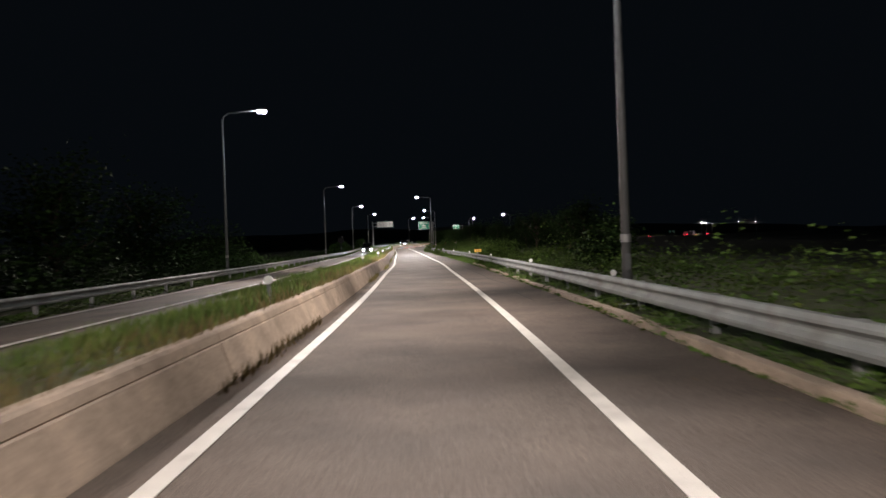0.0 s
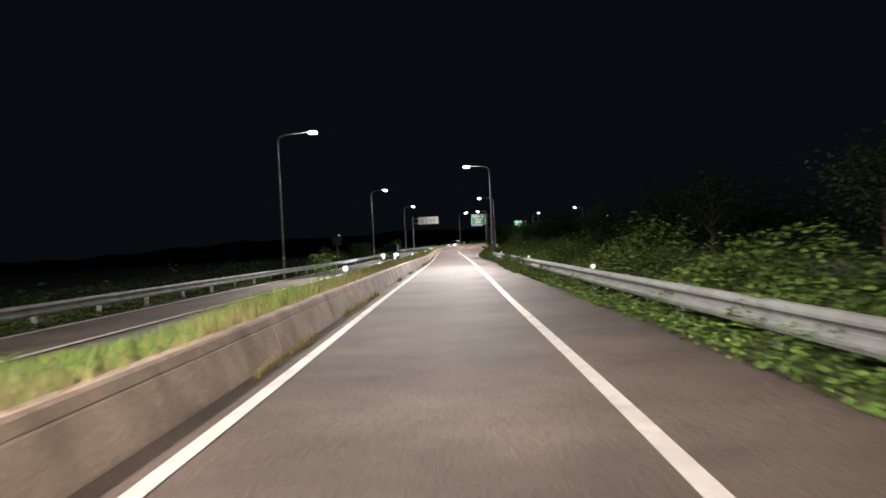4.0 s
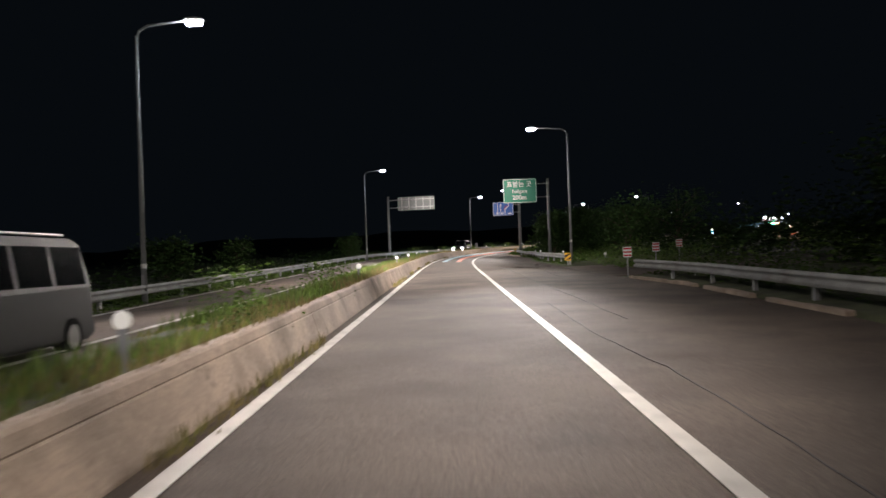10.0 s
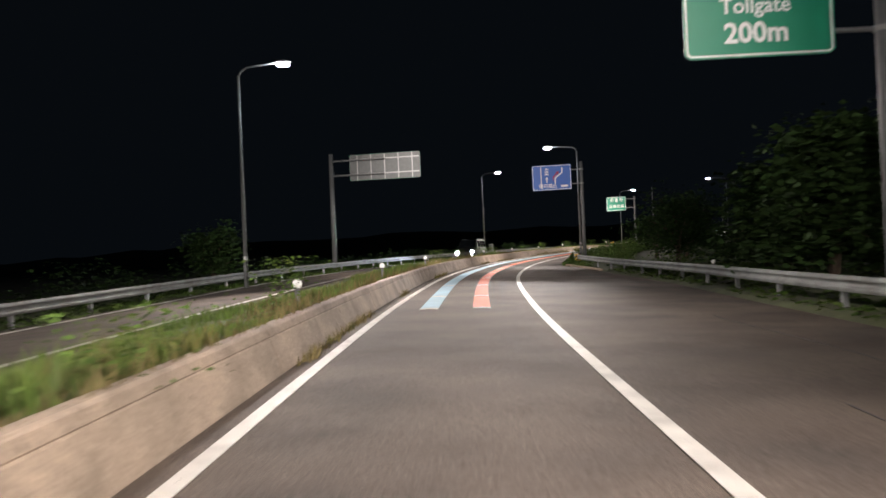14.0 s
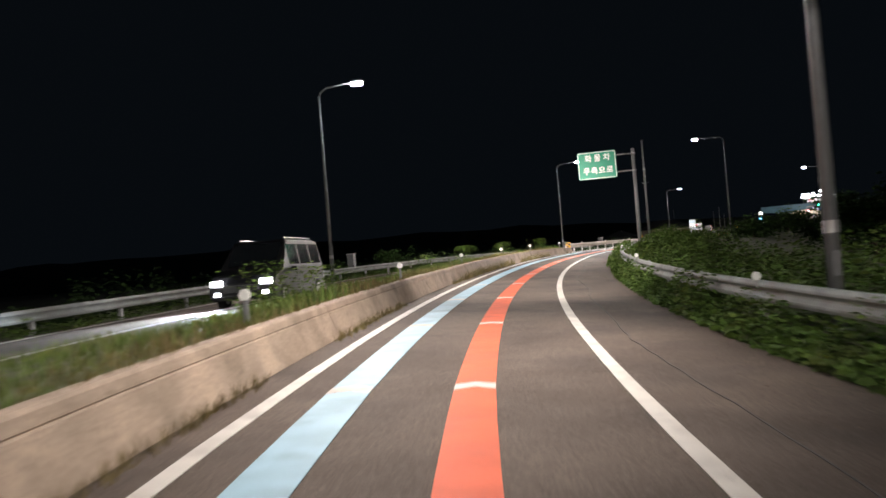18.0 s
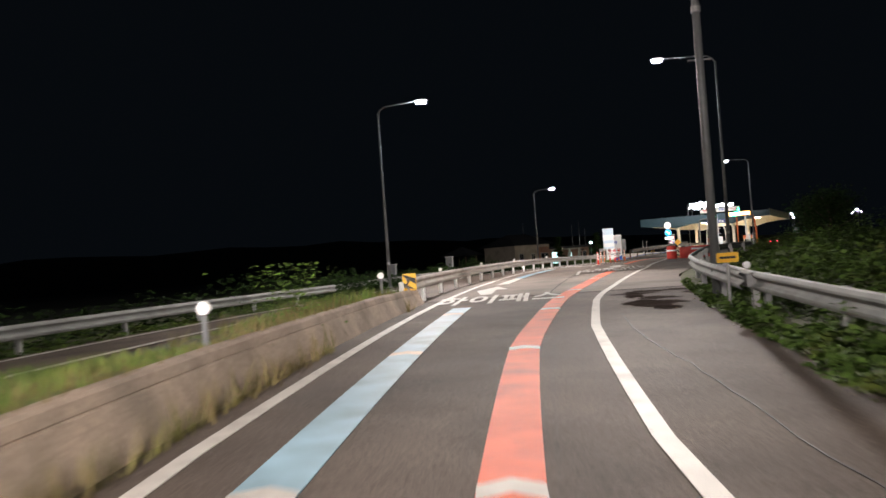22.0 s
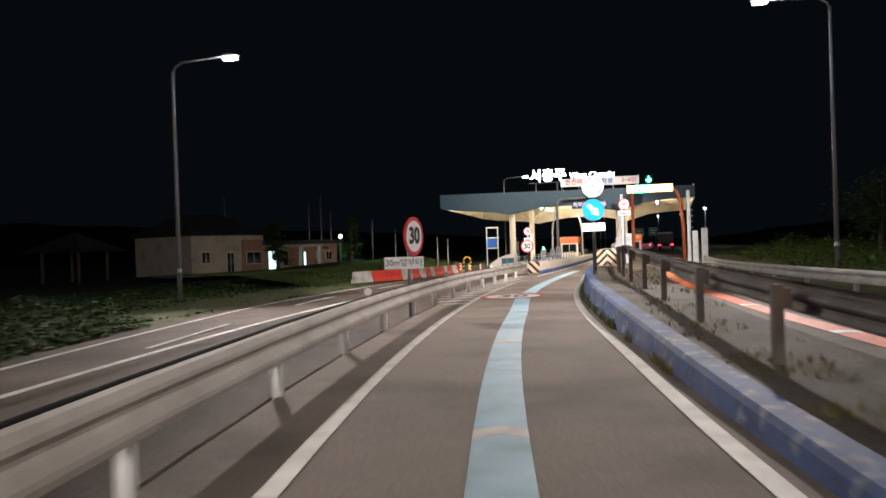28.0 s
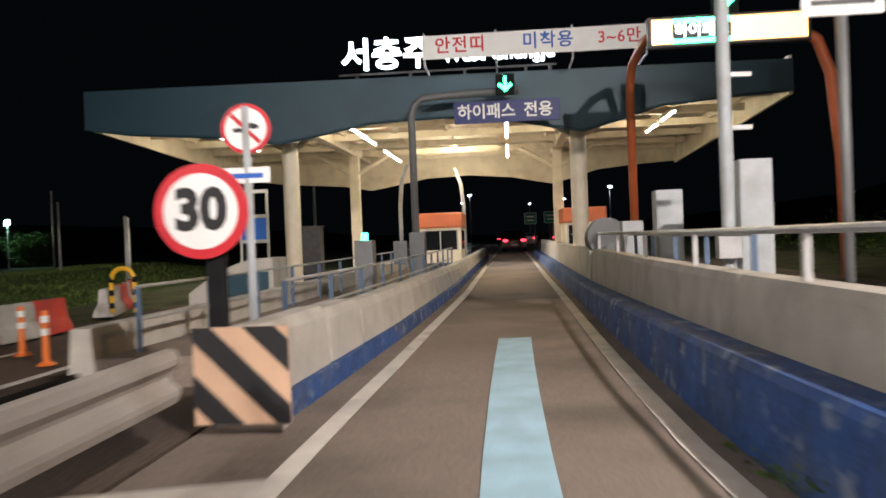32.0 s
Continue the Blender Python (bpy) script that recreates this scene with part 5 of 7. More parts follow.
sn = thing("no_trucks_sign", spot(427, -2.62, 0), "round no trucks sign with a small plate on a pale post", "road sign")
part("post", cyl(0.045, 2.85, seg=12), OLD_WHITE, sn, smooth=True)
no_truck(sn, 0.26, 2.62)
pl = part("plate", box(0.48, 0.02, 0.16, 0, -0.03, 2.06), SIGN_WHITE, sn)
part("bar", box(0.34, 0.004, 0.05, 0, -0.043, 2.11), SIGN_BLUE, pl)

sn2 = thing("no_trucks_sign", spot(426.8, 3.25, 0.25), "round no trucks sign on a grey post beside the truck lane", "road sign")
part("post", cyl(0.05, 3.6, seg=12), POLE_GREY, sn2, smooth=True)
no_truck(sn2, 0.34, 3.75)
pl = part("plate", box(0.75, 0.02, 0.24, 0, -0.04, 3.1), SIGN_WHITE, sn2)
part("bar", box(0.6, 0.004, 0.06, 0, -0.053, 3.19), SIGN_BLACK, pl)

s30 = thing("speed_limit_sign", spot(394.5, -2.26, 0), "round 30 speed limit sign with distance plate on dark post", "road sign")
part("post", cyl(0.04, 1.75, -0.13, 0.05, 0, seg=12), POLE_GREY, s30, smooth=True)
d2 = round_sign(s30, 0.45, 1.87)
d2.matrix_basis = Matrix.Rotation(radians(70), 4, "Z")
words(d2, "30", 0.52, 0, -0.024, 1.87, SIGN_BLACK, bold=0.02, narrow=0.95)
pl = part("plate", box(0.92, 0.02, 0.28, -0.24, -0.01, 1.12, bevel=0.004), SIGN_WHITE, s30)
words(pl, "30m앞부터", 0.195, -0.24, -0.024, 1.26, SIGN_BLACK)

# lit disc signs on the island
LIT_WHITE = material("lit_sign_face", (0.9, 0.9, 0.9), 0.4, emit=(1.0, 0.98, 0.92), power=1.6, bump=0)
LIT_BLUE = material("lit_blue_sign_face", (0.02, 0.35, 0.7), 0.4, emit=(0.0, 0.45, 0.9), power=0.9, bump=0)
s5 = thing("lit_disc_sign", spot(406, 2.2, 0.5), "lit round 5 limit sign over a lit blue arrow disc", "road sign")
part("post", box(0.14, 0.1, 1.75, 0, 0.12, 0, bevel=0.01), DARK, s5)
part("mast", box(0.1, 0.06, 2.0, 0, 0.1, 1.7), DARK, s5)
part("base_plate", cyl(0.2, 0.12, 0, 0.12, 0, r2=0.12, seg=12), DARK, s5)
p = round_sign(s5, 0.4, 3.18, ring=SIGN_WHITE, face=LIT_WHITE, band=0.08)
part("red_ring", prism(circle(0.33), 0.004, m=Matrix.Translation((0, -0.024, 3.18))), SIGN_RED, p)
part("inner_face", prism(circle(0.285), 0.004, m=Matrix.Translation((0, -0.028, 3.18))), LIT_WHITE, p)
words(p, "5", 0.42, 0, -0.034, 3.18, SIGN_BLACK)
p = round_sign(s5, 0.4, 2.34, ring=SIGN_WHITE, face=LIT_BLUE, band=0.07)
arrow = prism([(-0.27, -0.06), (0.05, -0.06), (0.05, -0.15), (0.29, 0), (0.05, 0.15), (0.05, 0.06), (-0.27, 0.06)], 0.005)
arrow.transform(Matrix.Translation((0, -0.026, 2.34)) @ Matrix.Rotation(radians(45), 4, "Y"))
part("arrow", arrow, LIT_WHITE, p)
part("plate", box(0.8, 0.03, 0.28, 0, 0, 1.58, bevel=0.005), LIT_WHITE, s5)

# ---- boards and flexible posts on the island nose ----
wb = thing("notice_board", spot(369.4, 2.27, 0.1), "tall pale blue and white notice board on a grey post", "notice board")
part("post", box(0.09, 0.06, 1.2, 0, 0.05, 0), POLE_GREY, wb)
PALE_BLUE = material("pale_blue_print", (0.55, 0.68, 0.8), 0.5, spread=0.05, bump=0.03)
p = part("board", box(0.8, 0.04, 1.55, 0, 0, 0.98, bevel=0.006), PALE_BLUE, wb)
for z, h in ((1.12, 0.26), (1.62, 0.4)):
    part("white_field", box(0.74, 0.004, h, 0, -0.023, z), SIGN_WHITE, p)
for z in (1.22, 1.7, 1.86, 2.2, 2.36):
    for x, w in ((-0.15, 0.3), (0.17, 0.2)):
        part("bar", box(w, 0.003, 0.05, x, -0.0265, z), PALE_BLUE, p)
bn = thing("banner_stand", spot(371.3, 2.45, 0.1), "white enforcement banner with red words on a frame", "banner")
p = part("sheet", box(1.2, 0.02, 1.95, 0, 0, 0.05), SIGN_WHITE, bn)
for x in (-0.61, 0.61):
    part("post", cyl(0.025, 2.05, x, 0.02, 0, seg=8), STEEL, bn)
for z in (0.04, 2.0):
    part("rail", box(1.24, 0.03, 0.03, 0, 0.02, z), STEEL, bn)
words(p, "4.5톤", 0.34, -0.28, -0.014, 1.78, SIGN_RED, bold=0.012)
words(p, "축중차량", 0.26, -0.18, -0.014, 1.42, SIGN_BLUE, bold=0.008)
words(p, "10km", 0.28, -0.32, -0.014, 1.12, SIGN_RED, bold=0.01)
words(p, "단 속 중", 0.3, 0.02, -0.014, 0.78, SIGN_RED, bold=0.012)
part("bar", box(0.95, 0.004, 0.07, 0, -0.012, 0.5), SIGN_BLACK, p)
part("wave", prism([(0.0, 0.06), (0.58, 0.06), (0.58, 0.4), (0.3, 0.3)], 0.004, m=Matrix.Translation((0, -0.013, 0))), SIGN_BLUE, p)
part("wave", prism([(-0.2, 0.06), (0.05, 0.06), (0.3, 0.27), (0.1, 0.24)], 0.004, m=Matrix.Translation((0, -0.014, 0))), SIGN_RED, p)
db = thing("notice_board", spot(377.5, 2.35, 0.1), "grey enforcement board behind the banner", "notice board")
p = part("board", box(0.75, 0.04, 1.0, 0, 0, 0.75, bevel=0.005), SIGN_BACK, db)
part("post", cyl(0.04, 0.8, 0, 0.03, 0, seg=10), STEEL, db)
words(p, "단 속", 0.22, 0, -0.026, 1.05, SIGN_BLACK)


def flexible_post(s, d, h=0.0, tall=0.8, mat=None, bands=3):
    ob = thing("flexible_post", spot(s, d, h), "red flexible lane post with white reflective bands", "traffic post", "flexible posts round the island nose")
    part("foot", cyl(0.13, 0.04, r2=0.09, seg=14), mat or RED, ob)
    part("tube", cyl(0.05, tall, 0, 0, 0.03, r2=0.045, seg=14, bevel=0.01), mat or RED, ob, smooth=False)
    for k in range(bands):
        part("band", cyl(0.053, 0.09, 0, 0, tall - 0.13 - k * 0.17, seg=14), REFLECTOR, ob)


for s, d in ((362.4, 2.1), (364.3, 1.9), (366.2, 2.6), (368.3, 2.78), (366.4, 1.72), (368.4, 1.72), (371.0, 2.8), (370.2, 1.8), (372.3, 1.86), (374.3, 1.88), (377.1, 1.92), (372.5, 3.1)):
    flexible_post(s, d, lerp(s, [(362.5, 0.0), (364, 0.05), (378, 0.09)]), mat=RED if d > 1.85 and s < 368.5 else ORANGE)
for s, d in ((427.8, -7.16), (427.9, -6.57), (430.3, -7.2), (429.2, -6.18)):
    flexible_post(s, d, -0.05, 0.7, ORANGE, 2)

# gore on the far side of the truck lane
dm = thing("diamond_warning_sign", spot(371.5, 7.3, 0), "yellow diamond warning sign with black mark", "road sign")
part("post", cyl(0.04, 1.0, seg=10), STEEL, dm)
p = part("panel", prism([(0, -0.26), (0.26, 0), (0, 0.26), (-0.26, 0)], 0.02, m=Matrix.Translation((0, -0.05, 1.15))), YELLOW, dm)
for a, b in ((-0.075, 0.075), (0.075, 0.075), (-0.075, -0.075), (0.075, -0.075), (0, 0)):
    part("mark", prism([(a, b - 0.045), (a + 0.045, b), (a, b + 0.045), (a - 0.045, b)], 0.004, m=Matrix.Translation((0, -0.063, 1.15))), ORANGE, p)
hb = thing("striped_barrier_head", spot(368.9, 7.3, 0), "orange and black striped board on a drum end", "hazard board")
chevron_board(hb, 0.26, 0.62, 0.1, 0, slope=1, n=3, x=-0.13)
chevron_board(hb, 0.26, 0.62, 0.1, 0, slope=-1, n=3, x=0.13)
part("stand", box(0.7, 0.3, 0.75, -0.05, 0.2, 0, bevel=0.03), ORANGE_PAINT, hb)
for s, d in ((366.6, 6.95), (365.4, 6.95), (364.3, 6.9), (363.9, 6.7)):
    flexible_post(s, d, 0, 0.75)


def water_barrier(s, d, turn, mat, label, length=1.6, tall=0.66, base=0.0):
    ob = thing("water_barrier", spot(s, d, base, turn), label, "water barrier", "plastic water barriers")
    outline = [(-0.24, 0), (0.24, 0), (0.22, 0.14), (0.12, 0.3), (0.09, tall - 0.03), (0.06, tall), (-0.06, tall), (-0.09, tall - 0.03), (-0.12, 0.3), (-0.22, 0.14)]
    part("body", prism(outline, length - 0.04, bevel=0.015), mat, ob)
    for y in (-length * 0.3, length * 0.3):
        part("rib", prism([(x * 1.04, z) for x, z in outline[:-1]], 0.07, m=Matrix.Translation((0, y, 0))), mat, ob)
    part("filler_cap", cyl(0.05, 0.03, 0, 0, tall, seg=12), DARK, ob)
    return ob


for k in range(3):
    water_barrier(360.9 - 0.1 * k, 8.0 + 1.12 * k, 84, RED if k < 2 else FADED_WHITE, "red plastic water barrier across the closed lane" if k < 2 else "white plastic water barrier across the closed lane", length=1.08, tall=0.72)
bd = thing("drum", spot(362.5, 6.98, 0), "red plastic traffic drum at the gore", "traffic drum")
part("body", cyl(0.34, 0.85, r2=0.3, seg=20, bevel=0.03), RED, bd)
part("band", cyl(0.335, 0.1, 0, 0, 0.5, seg=20), REFLECTOR, bd)
fb = part("notice", box(1.3, 0.02, 0.34, 0, 0, 0), RED, thing("closure_notice", spot(360.45, 8.7, 0.4, 0), "red closure notice with white bars hung on a barrier", "notice"))
part("bar", box(1.0, 0.004, 0.1, 0, -0.013, 0.12), SIGN_WHITE, fb)

# barriers along the opposite exit: where each begins, its colour
ROW = ((421.6, -12.1, FADED_WHITE), (423.0, -11.5, RED), (425.2, -10.35, FADED_WHITE), (426.0, -9.95, RED), (426.9, -9.72, FADED_WHITE), (427.75, -9.58, RED), (428.5, -9.46, FADED_WHITE), (429.1, -9.36, RED), (430.7, -9.15, FADED_WHITE), (431.3, -9.08, RED), (432.2, -9.0, FADED_WHITE), (433.4, -8.95, RED), (434.4, -8.9, None), (437.2, -9.5, FADED_WHITE), (438.9, -10.0, RED), (440.4, -10.5, FADED_WHITE), (441.4, -10.9, RED), (442.8, -11.4, None))
for (s, d, mat), (s2, d2, _) in zip(ROW, ROW[1:]):
    if mat:
        water_barrier((s + s2) / 2, (d + d2) / 2, -math.degrees(math.atan2(d2 - d, s2 - s)), mat, "faded red plastic water barrier along the exit" if mat is RED else "dirty white plastic water barrier along the exit", length=math.hypot(s2 - s, d2 - d), base=-0.1)
for s, d in ((437.2, -9.0),):
    ar = thing("arch_bollard", spot(s, d, 0), "yellow and black steel arch bollard", "bollard")
    arc = [(-0.28, 0, 0), (-0.28, 0, 0.75)] + [(-0.28 * math.cos(a), 0, 0.75 + 0.28 * math.sin(a)) for a in (0.4, 0.8, 1.2, 1.57, 1.95, 2.35, 2.75)] + [(0.28, 0, 0.75), (0.28, 0, 0)]
    part("hoop", tube(arc, 0.055, seg=10), YELLOW, ar, smooth=True)
    for z in (0.1, 0.4, 0.7):
        for x in (-0.28, 0.28):
            part("band", cyl(0.058, 0.13, x, 0, z, seg=12), BLACK, ar)

# ---- the toll gate ----
toll = thing("toll_gate_canopy", spot(442, -2.2, 0), "wide toll gate canopy with teal fascia and cream steel underside", "toll gate")
ti = toll.matrix_basis.inverted()
X0, X1 = -10.0, 10.0
LOW = [(-10.0, 4.95), (-8.5, 4.72), (-5.6, 4.5), (-4.3, 4.25), (-3.4, 4.4), (-1.6, 4.72), (0.4, 4.78), (2.4, 4.6), (3.6, 4.35), (4.3, 4.22), (5.0, 4.4), (6.4, 4.8), (8.2, 4.95), (10.0, 5.05)]
TOP = 6.05
part("front_fascia", prism([(x, z) for x, z in LOW] + [(X1, TOP - 0.15), (X0, TOP)], 0.12, m=Matrix.Translation((0, 0, 0))), TEAL, toll, "dark teal metal fascia")
part("fascia_trim", tube([(x, -0.075, z) for x, z in LOW], 0.035, seg=6), TEAL, toll)
part("rear_fascia", prism([(x, z - 0.45) for x, z in LOW] + [(X1, 5.5), (X0, 5.5)], 0.1, m=Matrix.Translation((0, 16, 0))), CREAM, toll)
part("roof_deck", box(20, 15.9, 0.12, 0, 8, 5.55), CREAM, toll)
for x in (X0, X1):
    part("side_fascia", prism([(-8, 4.95), (8, 4.5), (8, 5.5), (-8, 6.0)], 0.1, m=Matrix.Translation((x + (0.06 if x < 0 else -0.06), 8, 0)) @ Matrix.Rotation(radians(90), 4, "Z")), CREAM, toll)
for x in (-4.3, 4.3):
    part("main_girder", box(0.3, 15.6, 0.5, x, 8, 5.0, bevel=0.01), CREAM, toll)
for k in range(11):
    x = -9.4 + k * 1.88
    part("rafter", box(0.12, 15.6, 0.22, x, 8, 5.3), CREAM, toll)
for y in (1.2, 4.0, 7.0, 10.0, 13.0, 15.2):
    part("purlin", box(19.6, 0.16, 0.24, 0, y, 5.12), CREAM, toll)
for k, y in enumerate((1.2, 11.7)):
    for x in (-4.3, 4.25):
        col = part("column", cyl(0.24, 4.95, x, y, 0.25, seg=18) if k == 0 else box(0.4, 0.4, 4.95, x, y, 0.25, bevel=0.03), CREAM, toll, smooth=False)
        for a in (-1, 1):
            part("brace", tube([(x + a * 0.15, y, 4.25), (x + a * 1.5, y, 5.05)], 0.09, seg=8), CREAM, col)
for x, y, l in ((-7.0, 4.2, 5.8), (-2.6, 4.0, 5.8), (2.2, 4.0, 5.4), (7.2, 3.0, 2.2), (7.2, 6.0, 2.2), (-2.6, 11.5, 5.0), (2.2, 11.5, 5.0)):
    tl = part("tube_fitting", box(0.14, l, 0.06, x, y, 4.93), WHITE, toll)
    part("tube", box(0.07, l - 0.1, 0.05, x, y, 4.885, bevel=0.015), TUBE_GLOW, tl)
for x, y, e in ((-7.0, 4.5, 140), (-2.5, 4.5, 140), (2.3, 4.5, 140), (7.2, 5, 120), (0, 12.0, 200)):
    li = bpy.data.lights.new("canopy_light", "POINT")
    li.energy, li.color, li.shadow_soft_size = e, (1.0, 0.86, 0.62), 0.25
    new("canopy_light", li).matrix_basis = toll.matrix_basis @ Matrix.Translation((x, y, 4.6))

name = thing("roof_name_sign", spot(446, -1.9, 6.0), "lit white name letters standing on the canopy roof", "lit sign")
part("frame", box(7.2, 0.06, 0.06, 0, 0.1, 0.9), DARK, name)
for x in (-3.0, -1.2, 0.6, 2.6, 3.4):
    part("strut", box(0.1, 0.08, 1.1, x, 0.12, -0.15), DARK, name)
words(name, "서충주", 1.12, -1.95, 0, 1.48, SIGN_GLOW, bold=0.018, depth=0.05, name="lit_letters")
words(name, "West Chungju", 0.66, 1.72, 0, 1.38, SIGN_GLOW, bold=0.012, depth=0.05, narrow=0.95, name="lit_letters")
li = bpy.data.lights.new("name_sign_light", "AREA")
li.shape, li.size, li.size_y, li.energy, li.color = "RECTANGLE", 6.5, 0.6, 300, (0.9, 0.95, 1.0)
new("name_sign_light", li).matrix_basis = name.matrix_basis @ Matrix.Translation((0, -0.3, 1.4)) @ Matrix.Rotation(radians(-90), 4, "X")

ban = thing("banner", spot(440.6, 0.8, 6.12), "white seat belt banner with red and blue words", "banner")
p = part("sheet", box(5.9, 0.02, 0.62, 0, 0, 0), SIGN_WHITE, ban)
words(p, "안전띠", 0.46, -1.95, -0.016, 0.32, SIGN_RED, bold=0.008, spacing=1.15)
words(p, "미착용", 0.46, 0.35, -0.016, 0.32, SIGN_BLUE, bold=0.008, spacing=1.15)
words(p, "3~6만", 0.42, 2.2, -0.016, 0.32, SIGN_RED, bold=0.006, spacing=1.1)
for x in (-2.9, -1.0, 1.0, 2.9):
    part("strut", tube([(x, 0.05, 0.7), (x, 0.05, -0.15), (x, 1.4, -0.15)], 0.03, seg=6), STEEL, ban)

# lane gantries
hp = thing("lane_gantry", spot(441, -2.55, 0.3), "grey curved lane gantry with blue lane sign and green arrow", "lane gantry")
part("post", tube([(0, 0, 0), (0, 0, 4.4), (0.08, 0, 4.7), (0.3, 0, 4.88), (0.7, 0, 4.92), (2.9, 0, 4.98)], 0.1, seg=12), POLE_GREY, hp, smooth=True)
part("base", box(0.4, 0.4, 0.06), STEEL, hp)
p = part("lane_sign", box(2.8, 0.1, 0.58, 2.57, -0.12, 4.12, bevel=0.01), SIGN_NAVY, hp)
words(p, "하이패스", 0.42, 2.03, -0.175, 4.4, SIGN_WHITE, bold=0.01)
words(p, "전용", 0.42, 3.4, -0.175, 4.4, SIGN_WHITE, bold=0.01)
p = part("arrow_box", box(0.5, 0.12, 0.55, 2.55, -0.1, 4.85, bevel=0.01), BLACK, hp)
GA = [(-0.035, 0.42), (-0.035, 0.18), (-0.12, 0.26), (-0.17, 0.21), (0, 0.05), (0.17, 0.21), (0.12, 0.26), (0.035, 0.18), (0.035, 0.42)]
part("green_arrow", prism([(x * 1.15, z * 1.1) for x, z in GA], 0.02, m=Matrix.Translation((2.55, -0.17, 4.87))), GREEN_GLOW, p)

og = thing("led_gantry", spot(436.2, 3.2, 0.25), "orange curved gantry with glowing amber message board", "lane gantry")
part("post", tube([(0, 4.4, 0), (0, 4.4, 4.8), (0.0, 3.9, 5.3), (0.0, 2.0, 5.45), (0, 0.4, 5.3)], 0.11, seg=12), ORANGE_PAINT, og, smooth=True)
part("post", tube([(3.65, 0.1, 0), (3.6, 0.1, 2.5), (3.45, 0.1, 4.2), (3.2, 0.1, 4.9), (2.7, 0.1, 5.2), (1.6, 0.1, 5.3)], 0.12, seg=12), ORANGE_PAINT, og, smooth=True)
p = part("message_board", box(3.25, 0.22, 0.62, 1.4, 0, 4.87, bevel=0.02), DARK, og)
part("led_field", box(1.5, 0.02, 0.5, 2.2, -0.115, 4.93), AMBER_GLOW, p)
part("led_field", box(0.42, 0.02, 0.5, 0.06, -0.115, 4.93), AMBER_GLOW, p)
part("led_strip", box(1.15, 0.02, 0.09, 0.86, -0.115, 4.93), GREEN_GLOW, p)
part("led_strip", box(1.15, 0.02, 0.09, 0.86, -0.115, 5.34), GREEN_GLOW, p)
words(p, "하이패스", 0.3, 0.86, -0.125, 5.18, SIGN_GLOW, bold=0.006)
p = part("arrow_box", box(0.55, 0.14, 0.6, 1.35, 0, 5.5, bevel=0.01), BLACK, og)
part("green_arrow", prism([(x * 1.3, z * 1.25) for x, z in GA], 0.02, m=Matrix.Translation((1.35, -0.09, 5.53))), GREEN_GLOW, p)
li = bpy.data.lights.new("message_board_light", "AREA")
li.shape, li.size, li.size_y, li.energy, li.color = "RECTANGLE", 3.0, 0.5, 260, (1.0, 0.6, 0.28)
new("message_board_light", li).matrix_basis = og.matrix_basis @ Matrix.Translation((1.4, -0.25, 5.15)) @ Matrix.Rotation(radians(-75), 4, "X")


def equipment(s, d, parts, label, h=0.28, name="toll_equipment"):
    ob = thing(name, spot(s, d, h), label, "toll equipment", "toll lane equipment")
    for nm, bm, mat in parts:
        part(nm, bm, mat, ob)
    return ob


equipment(430, 2.95, [("mast", cyl(0.09, 4.5, seg=14), OLD_WHITE), ("cabinet", box(0.42, 0.4, 2.0, 0.35, 0.1, 0, bevel=0.02), OLD_WHITE), ("bracket", box(0.3, 0.06, 0.06, 0.2, 0, 2.4), STEEL), ("bracket", box(0.3, 0.06, 0.06, 0.2, 0, 3.1), STEEL), ("switch_box", box(0.3, 0.2, 0.35, -0.05, -0.15, 0.7, bevel=0.01), STEEL)], "tall white mast with cabinet beside the barrier")
equipment(432.5, 2.6, [("cabinet", box(0.42, 0.45, 1.75, bevel=0.02), OLD_WHITE), ("door", box(0.36, 0.02, 1.5, 0, -0.23, 0.1, bevel=0.005), OLD_WHITE)], "white equipment cabinet beside the barrier")
equipment(435, 2.35, [("cabinet", box(0.4, 0.45, 1.3, bevel=0.02), OLD_WHITE)], "short white equipment cabinet")
equipment(437.5, 2.1, [("drum", prism(circle(0.42, 24), 0.9, m=Matrix.Translation((0, 0, 1.0))), POLE_GREY), ("plinth", box(0.8, 0.85, 0.7), PALE_CONCRETE)], "round grey ventilated drum on a plinth")
equipment(434, -2.7, [("cabinet", box(0.34, 0.4, 1.15, bevel=0.02), POLE_GREY), ("lamp", cyl(0.06, 0.14, 0, 0, 1.15, seg=10), GREEN_GLOW)], "grey lane control box with a small green lamp")
equipment(440, -2.6, [("cabinet", box(0.4, 0.4, 1.3, 0.2, 0, 0, bevel=0.02), POLE_GREY), ("side_box", box(0.35, 0.3, 0.6, -0.25, 0, 0.5, bevel=0.02), POLE_GREY)], "grey lane control box on the toll island")
equipment(436.8, -6.1, [("hood", prism([(-0.95, 0)] + [(-0.95 + 1.9 * k / 8, 1.15 * math.sin(math.pi * (0.12 + 0.42 * k / 8))) for k in range(9)] + [(0.95, 0)], 1.1), PALE_CONCRETE), ("panel", box(0.9, 0.02, 0.8, 0.4, -0.57, 0.05), TEAL)], "rounded concrete hood of a pit stair", h=0.0)
equipment(450, -7.6, [("cabinet", box(0.8, 0.6, 2.0, bevel=0.02), DARK), ("roof", box(0.9, 0.7, 0.06, 0, 0, 2.0), DARK)], "dark tall cabinet under the canopy", h=0.0)
